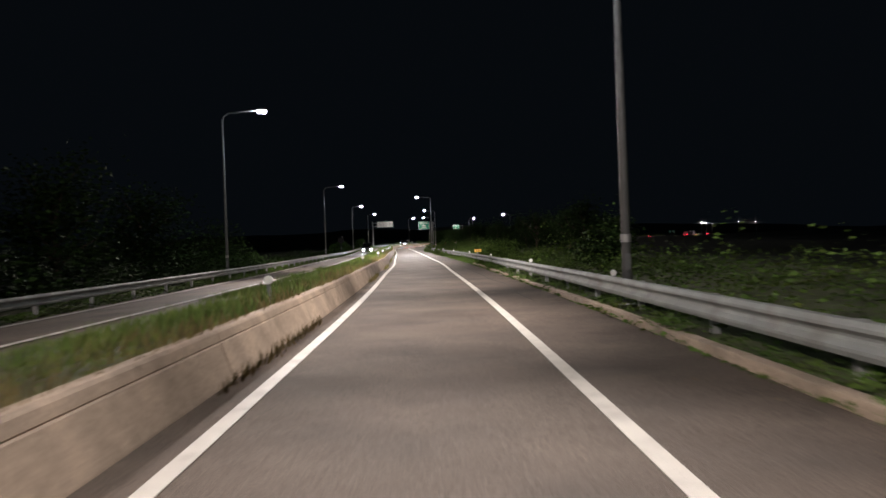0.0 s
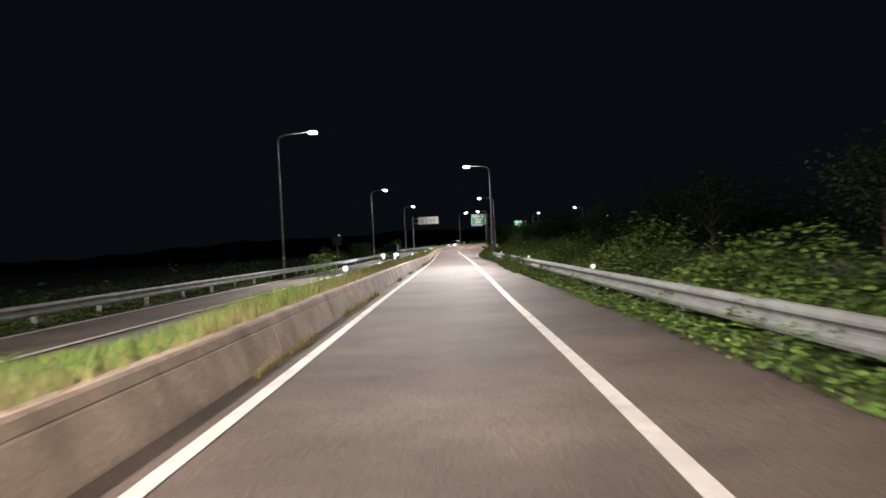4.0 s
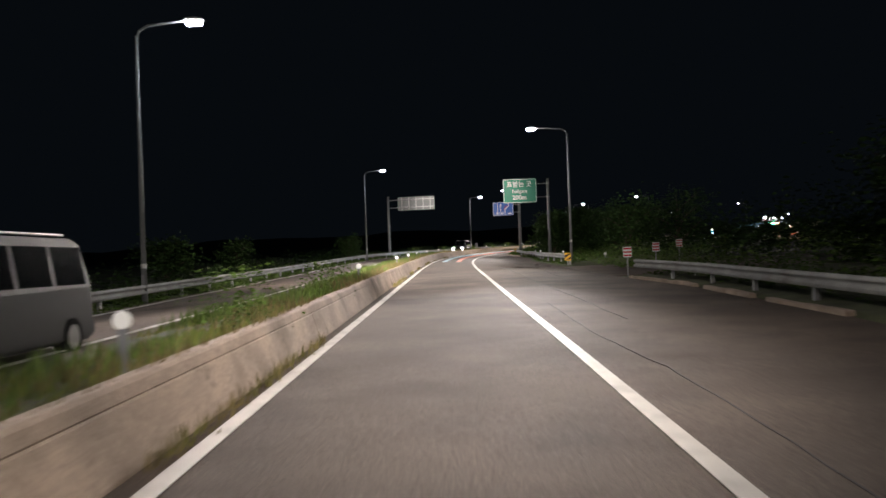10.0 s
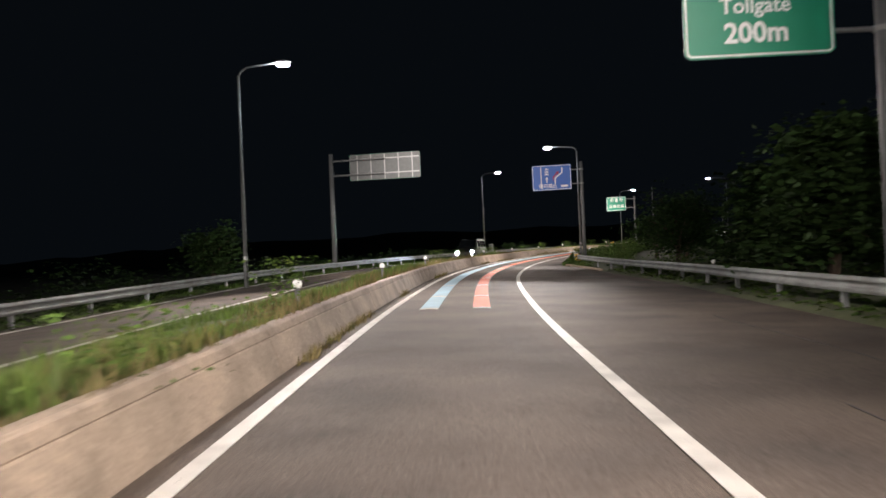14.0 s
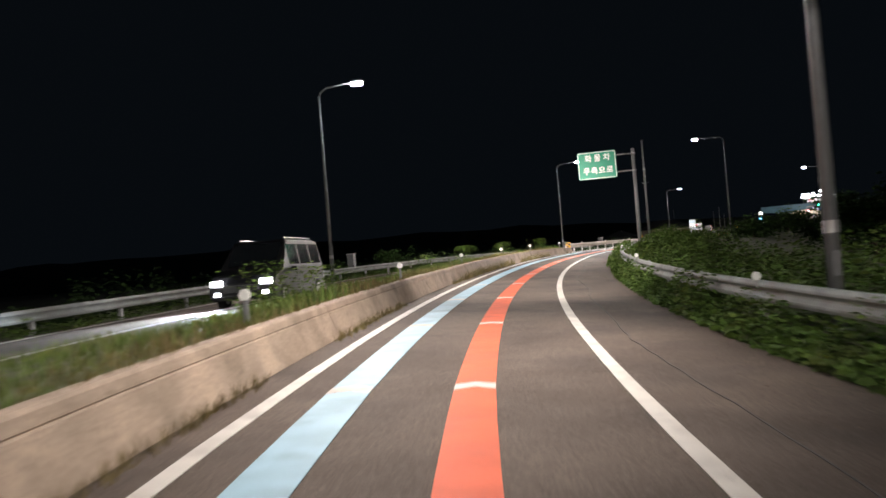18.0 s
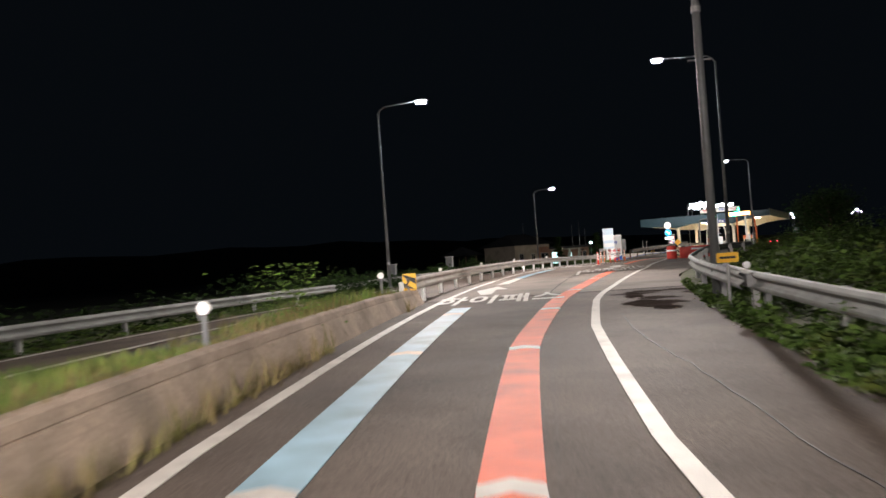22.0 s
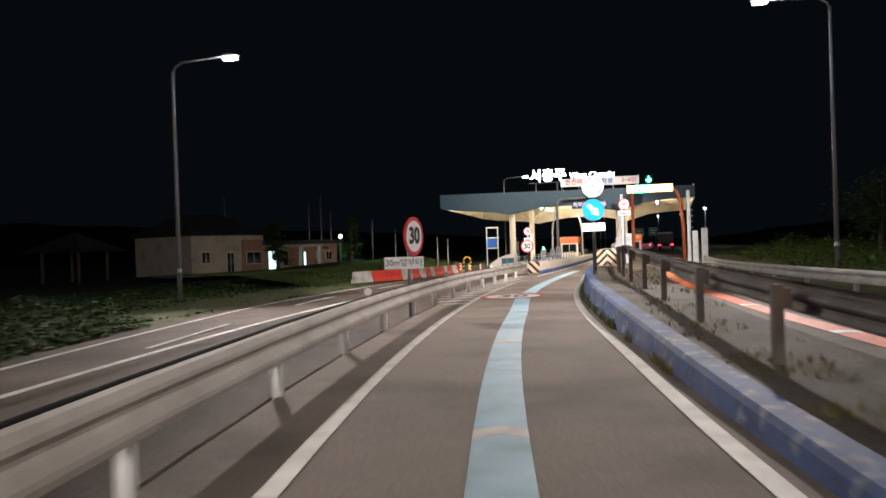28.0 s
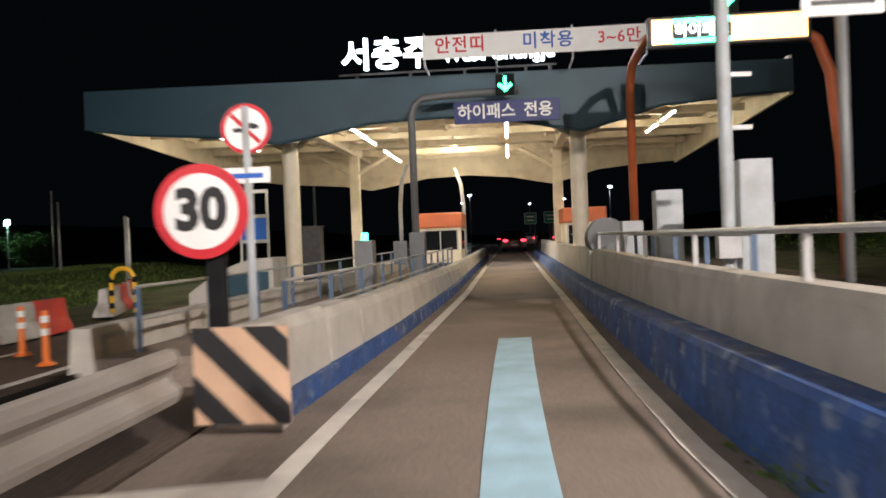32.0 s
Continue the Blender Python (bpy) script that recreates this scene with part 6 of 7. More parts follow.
equipment(429, 7.0, [("mast", cyl(0.11, 4.5, seg=14), OLD_WHITE), ("cabinet", box(0.32, 0.3, 2.0, 0.35, 0, 0, bevel=0.02), OLD_WHITE), ("cabinet", box(0.36, 0.3, 2.15, 0.9, 0.2, 0, bevel=0.02), OLD_WHITE)] + [("rung", box(0.25, 0.04, 0.03, 0.12, 0, 2.2 + k * 0.36), STEEL) for k in range(6)], "white camera mast with rungs beside the truck lane")


def booth(s, d, label):
    ob = thing("toll_booth", spot(s, d, 0.3), label, "toll booth", "toll booths")
    part("body", box(1.5, 2.4, 1.45, bevel=0.03), CREAM, ob)
    part("roof", box(1.62, 2.6, 0.55, 0, 0, 1.45, bevel=0.06), ORANGE_PAINT, ob)
    w = part("window", box(1.2, 0.03, 0.7, 0, -1.2, 0.65), GLASS_DARK, ob)
    for x in (-0.62, 0, 0.62):
        part("mullion", box(0.05, 0.03, 0.74, x, -1.22, 0.63), OLD_WHITE, w)
    part("side_window", box(0.03, 1.6, 0.7, 0.75, 0, 0.65), GLASS_DARK, ob)
    part("skirt", box(1.54, 2.44, 0.18, 0, 0, 0), DARK, ob)


booth(450, -2.55, "cream toll booth with an orange roof band")
booth(451, 2.75, "cream toll booth with an orange roof band")
# white curved lane poles behind and an office banner frame
for s, d, a in ((455, -2.0, 1), (452, -4.4, -1)):
    wp = thing("lane_mast", spot(s, d, 0.3), "white curved lane mast beyond the canopy", "mast", "curved lane masts")
    part("mast", tube([(0, 0, 0), (0, 0, 2.4), (-0.1 * a, 0, 3.4), (-0.35 * a, 0, 4.1)], 0.08, seg=10), OLD_WHITE, wp, smooth=True)
nb = thing("framed_board", spot(448, -9.2, 0), "white framed notice board on posts beyond the toll lanes", "notice board")
for x in (-0.5, 0.5):
    part("post", box(0.08, 0.08, 3.4, x, 0, 0), OLD_WHITE, nb)
for z in (1.5, 2.4, 3.3):
    part("rail", box(1.1, 0.08, 0.12, 0, 0, z), OLD_WHITE, nb)
p = part("panel", box(0.98, 0.03, 0.8, 0, 0.02, 1.6), SIGN_BLUE, nb)
# flat signs far beyond the gate
for s, d, h in ((500, 1.95, 2.9), (500.5, 3.86, 2.95)):
    fs = thing("direction_sign", spot(s, d, 0), "small green direction sign far beyond the toll gate", "road sign")
    panel(fs, 1.2, 1.15, h, SIGN_GREEN, rim=SIGN_WHITE)
    part("post", cyl(0.06, h, 0.4, 0.1, 0, seg=10), POLE_GREY, fs)
    part("bar", box(0.7, 0.004, 0.14, 0, -0.02, h + 0.1), SIGN_WHITE, fs)
    part("bar", box(0.6, 0.004, 0.12, 0, -0.02, h - 0.25), SIGN_WHITE, fs)
# ---- grass, weeds, bushes and trees ----
rng = np.random.default_rng(7)


def grid_at(s, d, h):
    """World places for arrays of s, d, h."""
    cs = np.arange(-62, 646, 1.0)
    tab = np.array([(*at(c, 0, 0), heading(c), bank(c)) for c in cs])
    x, y, z, a, b = (np.interp(s, cs, tab[:, k]) for k in range(5))
    return np.stack([x + np.cos(a) * d, y + np.sin(a) * d, z + h - np.clip(d, -9, 9) * b], 1)


def quads(name, c, size, mat, label, category, tall=None, flat=0.0, kind="stuff", parent=None):
    """Leaves as small pointed quads, or blades of grass where tall is given."""
    n = len(c)
    a = rng.uniform(0, 2 * np.pi, n)
    u = np.stack([np.cos(a), np.sin(a), np.zeros(n)], 1)
    if tall is None:
        w = rng.normal(0, 1, (n, 3))
        w[:, 2] = np.abs(w[:, 2]) + flat
        w -= u * (w * u).sum(1)[:, None]
        w /= np.linalg.norm(w, axis=1)[:, None] + 1e-9
        v = np.cross(w, u)
        s = size[:, None]
        vs = np.stack([c - u * s * 0.5, c - v * s * 0.32 + w * s * 0.08, c + u * s * 0.6, c + v * s * 0.32 + w * s * 0.08], 1)
    else:
        lean = rng.normal(0, 0.25, (n, 2))
        up = np.stack([lean[:, 0] * tall, lean[:, 1] * tall, tall], 1)
        s = size[:, None]
        vs = np.stack([c - u * s * 0.5, c + u * s * 0.5, c + up * 0.6 + u * s * 0.3, c + up], 1)
    me = bpy.data.meshes.new(name)
    me.vertices.add(4 * n)
    me.vertices.foreach_set("co", vs.reshape(-1).astype(np.float32))
    me.loops.add(4 * n)
    me.loops.foreach_set("vertex_index", np.arange(4 * n, dtype=np.int32))
    me.polygons.add(n)
    me.polygons.foreach_set("loop_start", np.arange(0, 4 * n, 4, dtype=np.int32))
    me.update(calc_edges=True)
    me.materials.append(mat)
    ob = new(name, me)
    if parent:
        ob.parent = parent
        ob.matrix_parent_inverse = parent.matrix_basis.inverted()
        return ob
    return tagged(ob, label, category, kind=kind)


def nz(s, d, f, seed=0.0):
    return np.array([noise.noise((p * f, q * f, seed)) for p, q in zip(s, d)])


def tab(s, table):
    return np.interp(s, [t[0] for t in table], [t[1] for t in table])


# grassy strip between the carriageways
n = 110000
s = rng.uniform(-20, 326, n)
wd, wh, on = tab(s, WALL_D) - 0.3, tab(s, WALL_H), tab(s, OPP_NEAR) + 0.3
q = rng.uniform(0, 1, n) ** 0.85
d = wd + (on - wd) * q
h = np.where(q < 0.5, wh * (1 - 0.9 * q), wh * 0.55 * 2 * (1 - q)) - 0.06
patch = np.clip(0.5 + 1.1 * nz(s, d, 0.22), 0.12, 1.3)
quads("grass_strip", grid_at(s, d, h), rng.uniform(0.02, 0.05, n), GRASS, "green and straw-coloured grass on the strip between the carriageways", "grass", tall=rng.uniform(0.15, 0.42, n) * patch)
n = 26000
s = rng.uniform(-20, 326, n)
d = tab(s, WALL_D) - 0.17 - 1.0 * rng.uniform(0, 1, n) ** 1.6
quads("dry_grass", grid_at(s, d, tab(s, WALL_H) - 0.03 - 0.06 * np.clip((tab(s, WALL_D) - 0.3 - d) * 4, 0, 1)), rng.uniform(0.012, 0.03, n), DRY, "dry straw-coloured grass behind the wall", "grass", tall=rng.uniform(0.08, 0.34, n) * np.clip(0.6 + 1.2 * nz(s, d, 0.3, 9), 0.2, 1.4))
# taller weeds in the strip
for k, s0 in enumerate((62, 84, 100, 148, 156, 163, 171, 205, 212, 247, 259, 268, 271, 283, 296, 308, 317)):
    m = 620
    cs_, cd = s0 + rng.normal(0, 0.7, m), float(np.interp(s0, *zip(*WALL_D))) - rng.uniform(0.5, 1.6) + rng.normal(0, 0.25, m)
    quads("weed_clump", grid_at(cs_, cd, rng.uniform(0.35, 1.0 + 0.4 * rng.random(), m)), rng.uniform(0.04, 0.09, m), VINE, "tall leafy weed clump in the grass strip", "weed", flat=0.6)
# weeds at the foot of the wall and along the shoulder
n = 14000
s = rng.uniform(-10, 324, n)
keep = nz(s, s * 0, 0.12, 4) > np.where((s > 286) & (s < 316), -0.25, 0.02)
s = s[keep]
quads("wall_foot_weeds", grid_at(s, tab(s, WALL_D) + 0.12 + np.abs(rng.normal(0, 0.06, len(s))), s * 0), rng.uniform(0.01, 0.03, len(s)), DRY, "dry weeds growing at the foot of the wall", "grass", tall=rng.uniform(0.03, 0.2, len(s)) * np.where(s > 286, 2.2, 1.0))

# vines and bushes along the ramp's right rail
def bank_growth(name, s0, s1, dens, out0, out1, high, seed, label, lateral=None, size=(0.09, 0.2), mat=VINE, low=-0.02, gap=0.15):
    n = int((s1 - s0) * dens)
    s = rng.uniform(s0, s1, n)
    e = tab(s, EDGE_R) if lateral is None else lateral(s)
    q = rng.uniform(0, 1, n)
    d = e + out0 + (out1 - out0) * q
    top = high * (0.35 + 0.65 * np.clip(q * 1.8, 0, 1)) * np.clip(0.62 + 1.1 * nz(s, d, 0.28, seed) + 0.5 * nz(s, d, 0.9, seed), gap, 1.5)
    h = low + top * rng.uniform(0, 1, n) ** 0.6
    quads(name, grid_at(s, d, h), rng.uniform(*size, n), mat, label, "bushes", flat=0.8)


bank_growth("verge_weeds", -20, 150, 150, -0.2, 0.5, 0.34, 1, "low creeping weeds under the guardrail", size=(0.05, 0.13))
bank_growth("bank_bushes", -20, 66, 620, 0.6, 6.0, 1.2, 2, "dense dark green weeds on the bank behind the guardrail", size=(0.06, 0.14), gap=0.25)
bank_growth("tall_weeds", 8, 64, 60, 0.8, 2.4, 1.9, 52, "tall leafy weeds standing behind the guardrail", size=(0.06, 0.13), gap=0.0)
bank_growth("bank_bushes", 60, 152, 900, 0.5, 4.5, 1.5, 3, "dense leafy bushes growing over the guardrail", size=(0.07, 0.16), gap=0.3)
bank_growth("rail_vines", 40, 148, 150, 0.05, 0.6, 0.95, 21, "leafy vines hanging over the guardrail in patches", size=(0.05, 0.12), gap=0.0)
bank_growth("verge_weeds", 195, 250, 110, 0.2, 2.2, 0.55, 5, "ragged weeds round the guardrail")
bank_growth("bank_bushes", 186, 252, 300, 2.0, 9.0, 1.4, 6, "dark bushes behind the guardrail", gap=0.3)
bank_growth("bank_bushes", 150, 177, 300, 0.7, 9.0, 1.5, 23, "dense dark bushes beside the side road", gap=0.3)
bank_growth("verge_weeds", 250, 330, 150, -0.05, 0.6, 0.4, 7, "creeping weeds along the shoulder")
bank_growth("bank_bushes", 256, 330, 800, 0.65, 5.0, 1.5, 8, "dense leafy bushes growing over the guardrail", size=(0.07, 0.16), gap=0.3)
bank_growth("rail_vines", 262, 310, 150, 0.2, 0.75, 0.9, 22, "leafy vines hanging over the guardrail in patches", size=(0.05, 0.12), gap=0.0)
bank_growth("bank_bushes", 318, 372, 380, 1.2, 9.0, 1.35, 9, "dark bushes behind the guardrail", lateral=lambda s: np.interp(s, [318, 334, 346, 356, 372], [3.7, 5.6, 8.6, 12.5, 14.0]))
bank_growth("verge_weeds", 318, 356, 60, 0.1, 1.2, 0.4, 10, "weeds at the foot of the curved rail", lateral=lambda s: np.interp(s, [318, 328, 345, 356], [4.0, 5.0, 8.3, 11.5]))
bank_growth("kerb_weeds", 390, 424, 34, -0.12, 0.0, 0.22, 12, "small weeds along the blue kerb", lateral=lambda s: np.interp(s, [t[0] for t in RIGHT2], [t[1] for t in RIGHT2]) + 0.26, size=(0.03, 0.09), mat=GRASS, gap=0.0)
bank_growth("far_right_bushes", 372, 470, 320, 2.0, 12.0, 1.8, 13, "dark bushes beyond the truck lane", lateral=lambda s: s * 0 + 9.2)
bank_growth("rail_vines", 126, 150, 420, -0.4, 0.6, 1.15, 24, "leafy bush spilling over the guardrail", size=(0.05, 0.13), gap=0.1)
bank_growth("rail_vines", 95, 108, 420, -0.4, 0.6, 1.2, 25, "leafy bush spilling over the guardrail", size=(0.05, 0.13), gap=0.1)
bank_growth("verge_weeds", 84, 150, 160, -0.15, 0.5, 0.55, 26, "leafy weeds thick under the guardrail", size=(0.05, 0.12))
bank_growth("verge_weeds", 258, 318, 160, 0.0, 0.6, 0.6, 27, "leafy weeds thick under the guardrail", size=(0.05, 0.12))
bank_growth("rail_vines", 292, 313, 420, -0.25, 0.7, 1.15, 31, "leafy bush spilling over the guardrail", size=(0.05, 0.13), gap=0.1)
bank_growth("rail_vines", 268, 292, 260, -0.1, 0.6, 1.0, 33, "leafy vines hanging over the guardrail in patches", size=(0.05, 0.13), gap=0.0)
bank_growth("far_woods", 120, 178, 260, 14, 34, 5.5, 28, "dark woods beyond the ramp at night", lateral=lambda s: s * 0, size=(0.25, 0.55), mat=LEAF, gap=0.5)
bank_growth("far_woods", 197, 226, 260, 16, 42, 5.5, 29, "dark woods beyond the ramp at night", lateral=lambda s: s * 0, size=(0.25, 0.55), mat=LEAF, gap=0.5)
n = 5200
s = rng.uniform(381, 420, n)
a = tab(s, RIGHT2) + 0.65
d = a + rng.uniform(0, 1, n) * (np.interp(s, [381, 403, 420], [3.4, 4.5, 4.9]) - a)
keep = nz(s, d, 0.9, 41) > 0.12
s, d = s[keep], d[keep]
quads("island_grass", grid_at(s, d, np.interp(s, [t[0] for t in BLUE_TOP], [t[1] for t in BLUE_TOP]) * 0.8 - 0.02), rng.uniform(0.01, 0.03, len(s)), DRY, "sparse dry grass on the dusty island", "grass", tall=rng.uniform(0.03, 0.14, len(s)))
n = 2600
s = rng.uniform(384, 424, n)
keep = nz(s, s * 0, 0.5, 43) > 0.0
s = s[keep]
quads("kerb_grass", grid_at(s, tab(s, RIGHT2) + 0.17 + 0.08 * rng.uniform(0, 1, len(s)), s * 0), rng.uniform(0.01, 0.025, len(s)), DRY, "dry grass at the foot of the blue kerb", "grass", tall=rng.uniform(0.03, 0.2, len(s)))
n = 900
s = rng.uniform(365, 378, n)
quads("nose_grass", grid_at(s, tab(s, RIGHT2) + 0.5 + 0.4 * rng.uniform(0, 1, n), s * 0 + 0.1), rng.uniform(0.01, 0.03, n), GRASS, "weeds growing on the island nose", "grass", tall=rng.uniform(0.04, 0.2, n))
# left side: verge, hedge, thickets
left = lambda s: tab(s, OPP_FAR)
bank_growth("far_verge_weeds", -20, 340, 210, 0.35, -0.8, 0.5, 14, "weeds under the far guardrail", lateral=lambda s: left(s) - 0.45, low=-0.2, size=(0.06, 0.14), gap=0.25)
bank_growth("left_thicket", -20, 75, 420, -1.2, -8.0, 3.4, 15, "tall dark thicket beyond the opposite carriageway", lateral=left, size=(0.14, 0.3), mat=LEAF, low=-0.3)
bank_growth("left_bushes", 75, 345, 170, -0.9, -5.0, 1.35, 16, "low dark bushes beyond the far guardrail", lateral=left, size=(0.12, 0.26), mat=LEAF, low=-0.3)
bank_growth("hedge", 338, 396, 380, -0.45, -2.6, 1.25, 17, "clipped dark green hedge along the opposite carriageway", lateral=left, mat=LEAF, low=-0.2, gap=0.45)
bank_growth("lawn", 396, 424, 330, -0.5, -10.0, 0.55, 30, "dark hedge and lawn beside the exit", lateral=left, mat=LEAF, low=-0.3, gap=0.4)
LAWN_FOOT = [(418, -13.4), (423, -12.2), (426, -10.9), (430, -10.2), (434, -9.9), (437, -10.6), (442, -12.2), (470, -16)]
LAWN = material("mown_lawn", (0.035, 0.06, 0.014), 0.9, spread=0.25, scale=0.6, bump=0.6, fine=14, spec=0.15)


def lawn_rise(q):
    return -0.25 + 0.85 * np.clip(q / 5.0, 0, 1) ** 0.8


solo("lawn_mound", sweep(steps(419, 466, 2.0), lambda s: [(lerp(s, LAWN_FOOT) - q, float(lawn_rise(q))) for q in (0, 0.7, 1.5, 2.5, 4, 5, 8, 13)]), LAWN, "gently rising mown lawn behind the barriers", "lawn", kind="structure", smooth=True)
n = 16000
s = rng.uniform(419, 466, n)
q = 9 * rng.uniform(0, 1, n) ** 1.4
quads("lawn_grass", grid_at(s, np.interp(s, [t[0] for t in LAWN_FOOT], [t[1] for t in LAWN_FOOT]) - q, lawn_rise(q) - 0.02), rng.uniform(0.02, 0.05, n), GRASS, "mown green grass on the rising lawn", "grass", tall=rng.uniform(0.05, 0.16, n))
bank_growth("lawn", 410, 480, 150, -2.0, -16.0, 0.42, 18, "dark lawn and low planting before the office", lateral=left, mat=LEAF, low=-0.3, gap=0.4)


def tree(s, d, tall, spread, leaves, label, seed, base=0.0, mat=LEAF, pine=False):
    r = random.Random(seed)
    ob = thing("tree", spot(s, d, base), label, "tree", "trees along the road")
    trunk = [(0, 0, -0.3)]
    x = y = 0.0
    for k in range(1, 6):
        x += r.uniform(-0.12, 0.12)
        y += r.uniform(-0.12, 0.12)
        trunk.append((x, y, tall * (0.8 if pine else 0.55) * k / 5))
    part("trunk", tube(trunk, 0.06 + 0.02 * tall, seg=9, taper=0.45), BARK, ob, smooth=True)
    inv = ob.matrix_basis
    pts = []
    for k in range(9 if not pine else 14):
        f = 0.3 + 0.7 * k / (9 if not pine else 14)
        a = k * 2.4 + r.uniform(-0.4, 0.4)
        reach = spread * ((1.05 - abs(f - 0.55)) if not pine else (1.15 - f)) * r.uniform(0.6, 1.0)
        z0 = tall * f * (0.6 if not pine else 0.85)
        tip = Vector((x * f + reach * math.cos(a), y * f + reach * math.sin(a), z0 + (tall * 0.28 * r.uniform(0.5, 1) if not pine else -0.1 * reach)))
        part("limb", tube([(x * f, y * f, z0), tuple(Vector((x * f, y * f, z0)).lerp(tip, 0.5) + Vector((0, 0, 0.12))), tuple(tip)], 0.02 + 0.008 * tall, seg=6, taper=0.3), BARK, ob)
        for q in range(leaves // 3):
            t = r.uniform(0.3, 1.08)
            p = Vector((x * f, y * f, z0)).lerp(tip, t)
            g = spread * 0.25
            pts.append(inv @ (p + Vector((r.gauss(0, g), r.gauss(0, g), r.gauss(0, g * (0.7 if not pine else 0.4))))))
    c = np.array([tuple(p) for p in pts])
    quads("crown", c, rng.uniform(0.12, 0.3, len(c)), mat, "", "", flat=0.4, parent=ob)
    return ob


for k, (s, d, tall, spread, n, lab, pine) in enumerate((
    (32, 6.6, 2.4, 0.9, 700, "young leafy roadside tree behind the guardrail", False), (38, 8.5, 3.0, 1.1, 700, "young leafy roadside tree behind the guardrail", False),
    (60, 12, 5, 2.0, 900, "dark leafy tree on the bank", False), (90, 17, 6, 2.4, 900, "dark leafy tree on the bank", False), (112, 17, 6.5, 2.6, 900, "dark leafy tree on the bank", False), (128, 18, 7, 2.6, 900, "dark leafy tree on the bank", False), (146, 16, 6.5, 2.4, 900, "dark leafy tree on the bank", False),
    (218, 8.6, 5.2, 2.2, 1700, "low spreading pine beside the lay-by", True), (221, 11.2, 5.6, 2.4, 1500, "low spreading pine beside the lay-by", True), (226, 9.6, 4.8, 2.0, 1300, "low spreading pine beside the lay-by", True), (214, 13.5, 5.5, 2.3, 1000, "dark leafy tree behind the lay-by", False), (232, 13, 6, 2.4, 1000, "dark leafy tree behind the lay-by", False), (246, 10, 5.5, 2.2, 1200, "dark leafy tree behind the lay-by", False), (254, 11.5, 5.5, 2.3, 1100, "dark leafy tree behind the lay-by", False), (262, 10, 4.8, 2.0, 1000, "dark leafy tree on the inner bank", False), (285, 12, 3.2, 1.9, 1000, "dark leafy tree on the inner bank", False), (300, 14, 2.4, 1.6, 800, "dark leafy tree on the inner bank", False), (318, 12, 2.2, 1.5, 800, "dark leafy tree on the inner bank", False), (330, 15, 2.4, 1.6, 800, "dark leafy tree on the inner bank", False),
    (166, 13, 6, 2.6, 1100, "dark leafy tree beside the side road", False), (172, 16, 6.5, 2.6, 1000, "dark leafy tree beside the side road", False), (204, 12.5, 5.5, 2.4, 1100, "dark leafy tree behind the lay-by", False), (208, 17, 6.5, 2.8, 1000, "dark leafy tree behind the lay-by", False), (224, 17, 6.5, 2.8, 1000, "dark leafy tree behind the lay-by", False), (240, 16, 6.5, 2.8, 1000, "dark leafy tree behind the lay-by", False),
    (20, -16, 7, 2.8, 1300, "tall dark tree beyond the opposite carriageway", False), (34, -15, 6.5, 2.6, 1300, "tall dark tree beyond the opposite carriageway", False), (48, -16, 6.5, 2.6, 1200, "tall dark tree beyond the opposite carriageway", False), (8, -15, 7.5, 2.8, 1200, "tall dark tree beyond the opposite carriageway", False),
    (138, -12.5, 2.3, 0.7, 400, "small conifer beyond the far guardrail", True), (150, -13, 2.0, 0.8, 360, "small bushy tree beyond the far guardrail", False), (186, -14, 3.2, 1.3, 700, "small leafy tree beyond the far guardrail", False), (236, -13, 3.4, 1.3, 900, "small leafy tree beyond the far guardrail", False), (200, -14.5, 3.0, 1.2, 600, "small leafy tree beyond the far guardrail", False), (310, -13, 1.8, 0.8, 360, "small bushy tree beyond the far guardrail", False),
    (376, 18.5, 6, 2.2, 1100, "dark leafy tree beyond the truck lane", False), (390, 18, 6.5, 2.3, 1100, "dark leafy tree beyond the truck lane", False), (404, 18.5, 6.5, 2.4, 1200, "dark leafy tree beyond the truck lane", False), (416, 18, 6.5, 2.4, 1200, "dark leafy tree beyond the truck lane", False), (430, 18, 7, 2.5, 1100, "dark leafy tree beyond the truck lane", False),
    (440, -26, 5.5, 1.0, 500, "thin dark pine before the office", True), (452, -24, 6, 1.0, 500, "thin dark pine before the office", True), (471, -31.5, 3.6, 1.6, 900, "small leafy tree under a green-lit lamp", False))):
    tree(s, d, tall, spread, n, lab, 100 + k, base=-0.2, pine=pine)

# scattered pebbles and leaf litter on the shoulder
n = 1600
s, q = rng.uniform(0, 326, n), rng.uniform(0, 1, n) ** 2
quads("leaf_litter", grid_at(s, tab(s, EDGE_R) - 0.05 - 0.9 * q, s * 0 + 0.012), rng.uniform(0.02, 0.06, n), material("dry_leaves", (0.16, 0.11, 0.06), 0.9, bump=0, island=0.4), "dry leaves and grit along the shoulder", "leaf litter", flat=3.0)
# ---- office, flagpoles, vehicles and the far distance ----
fm, flen = chord(443, -36.0, 463, -29.4, -0.2)
fm = fm @ Matrix.Rotation(radians(90), 4, "Z")  # x runs along the facade, -y looks at the road
office = thing("office_building", fm, "low toll office with cream walls and lit doors", "building")
OCHRE = material("brick_clad_wall", (0.36, 0.2, 0.14), 0.8, spread=0.12, scale=3, bump=0.3)
CREAM_WALL = material("cream_wall_paint", (0.5, 0.44, 0.36), 0.8, spread=0.08, scale=1, bump=0.2, dirt=(0.25, 0.21, 0.17), dirt_amount=0.5)
ROOF = material("dark_metal_roof", (0.05, 0.05, 0.055), 0.6, 0.2, spread=0.1, bump=0.1)
part("main_wall", box(9.0, 8.0, 3.75, 4.5, 4.0, 0), CREAM_WALL, office)
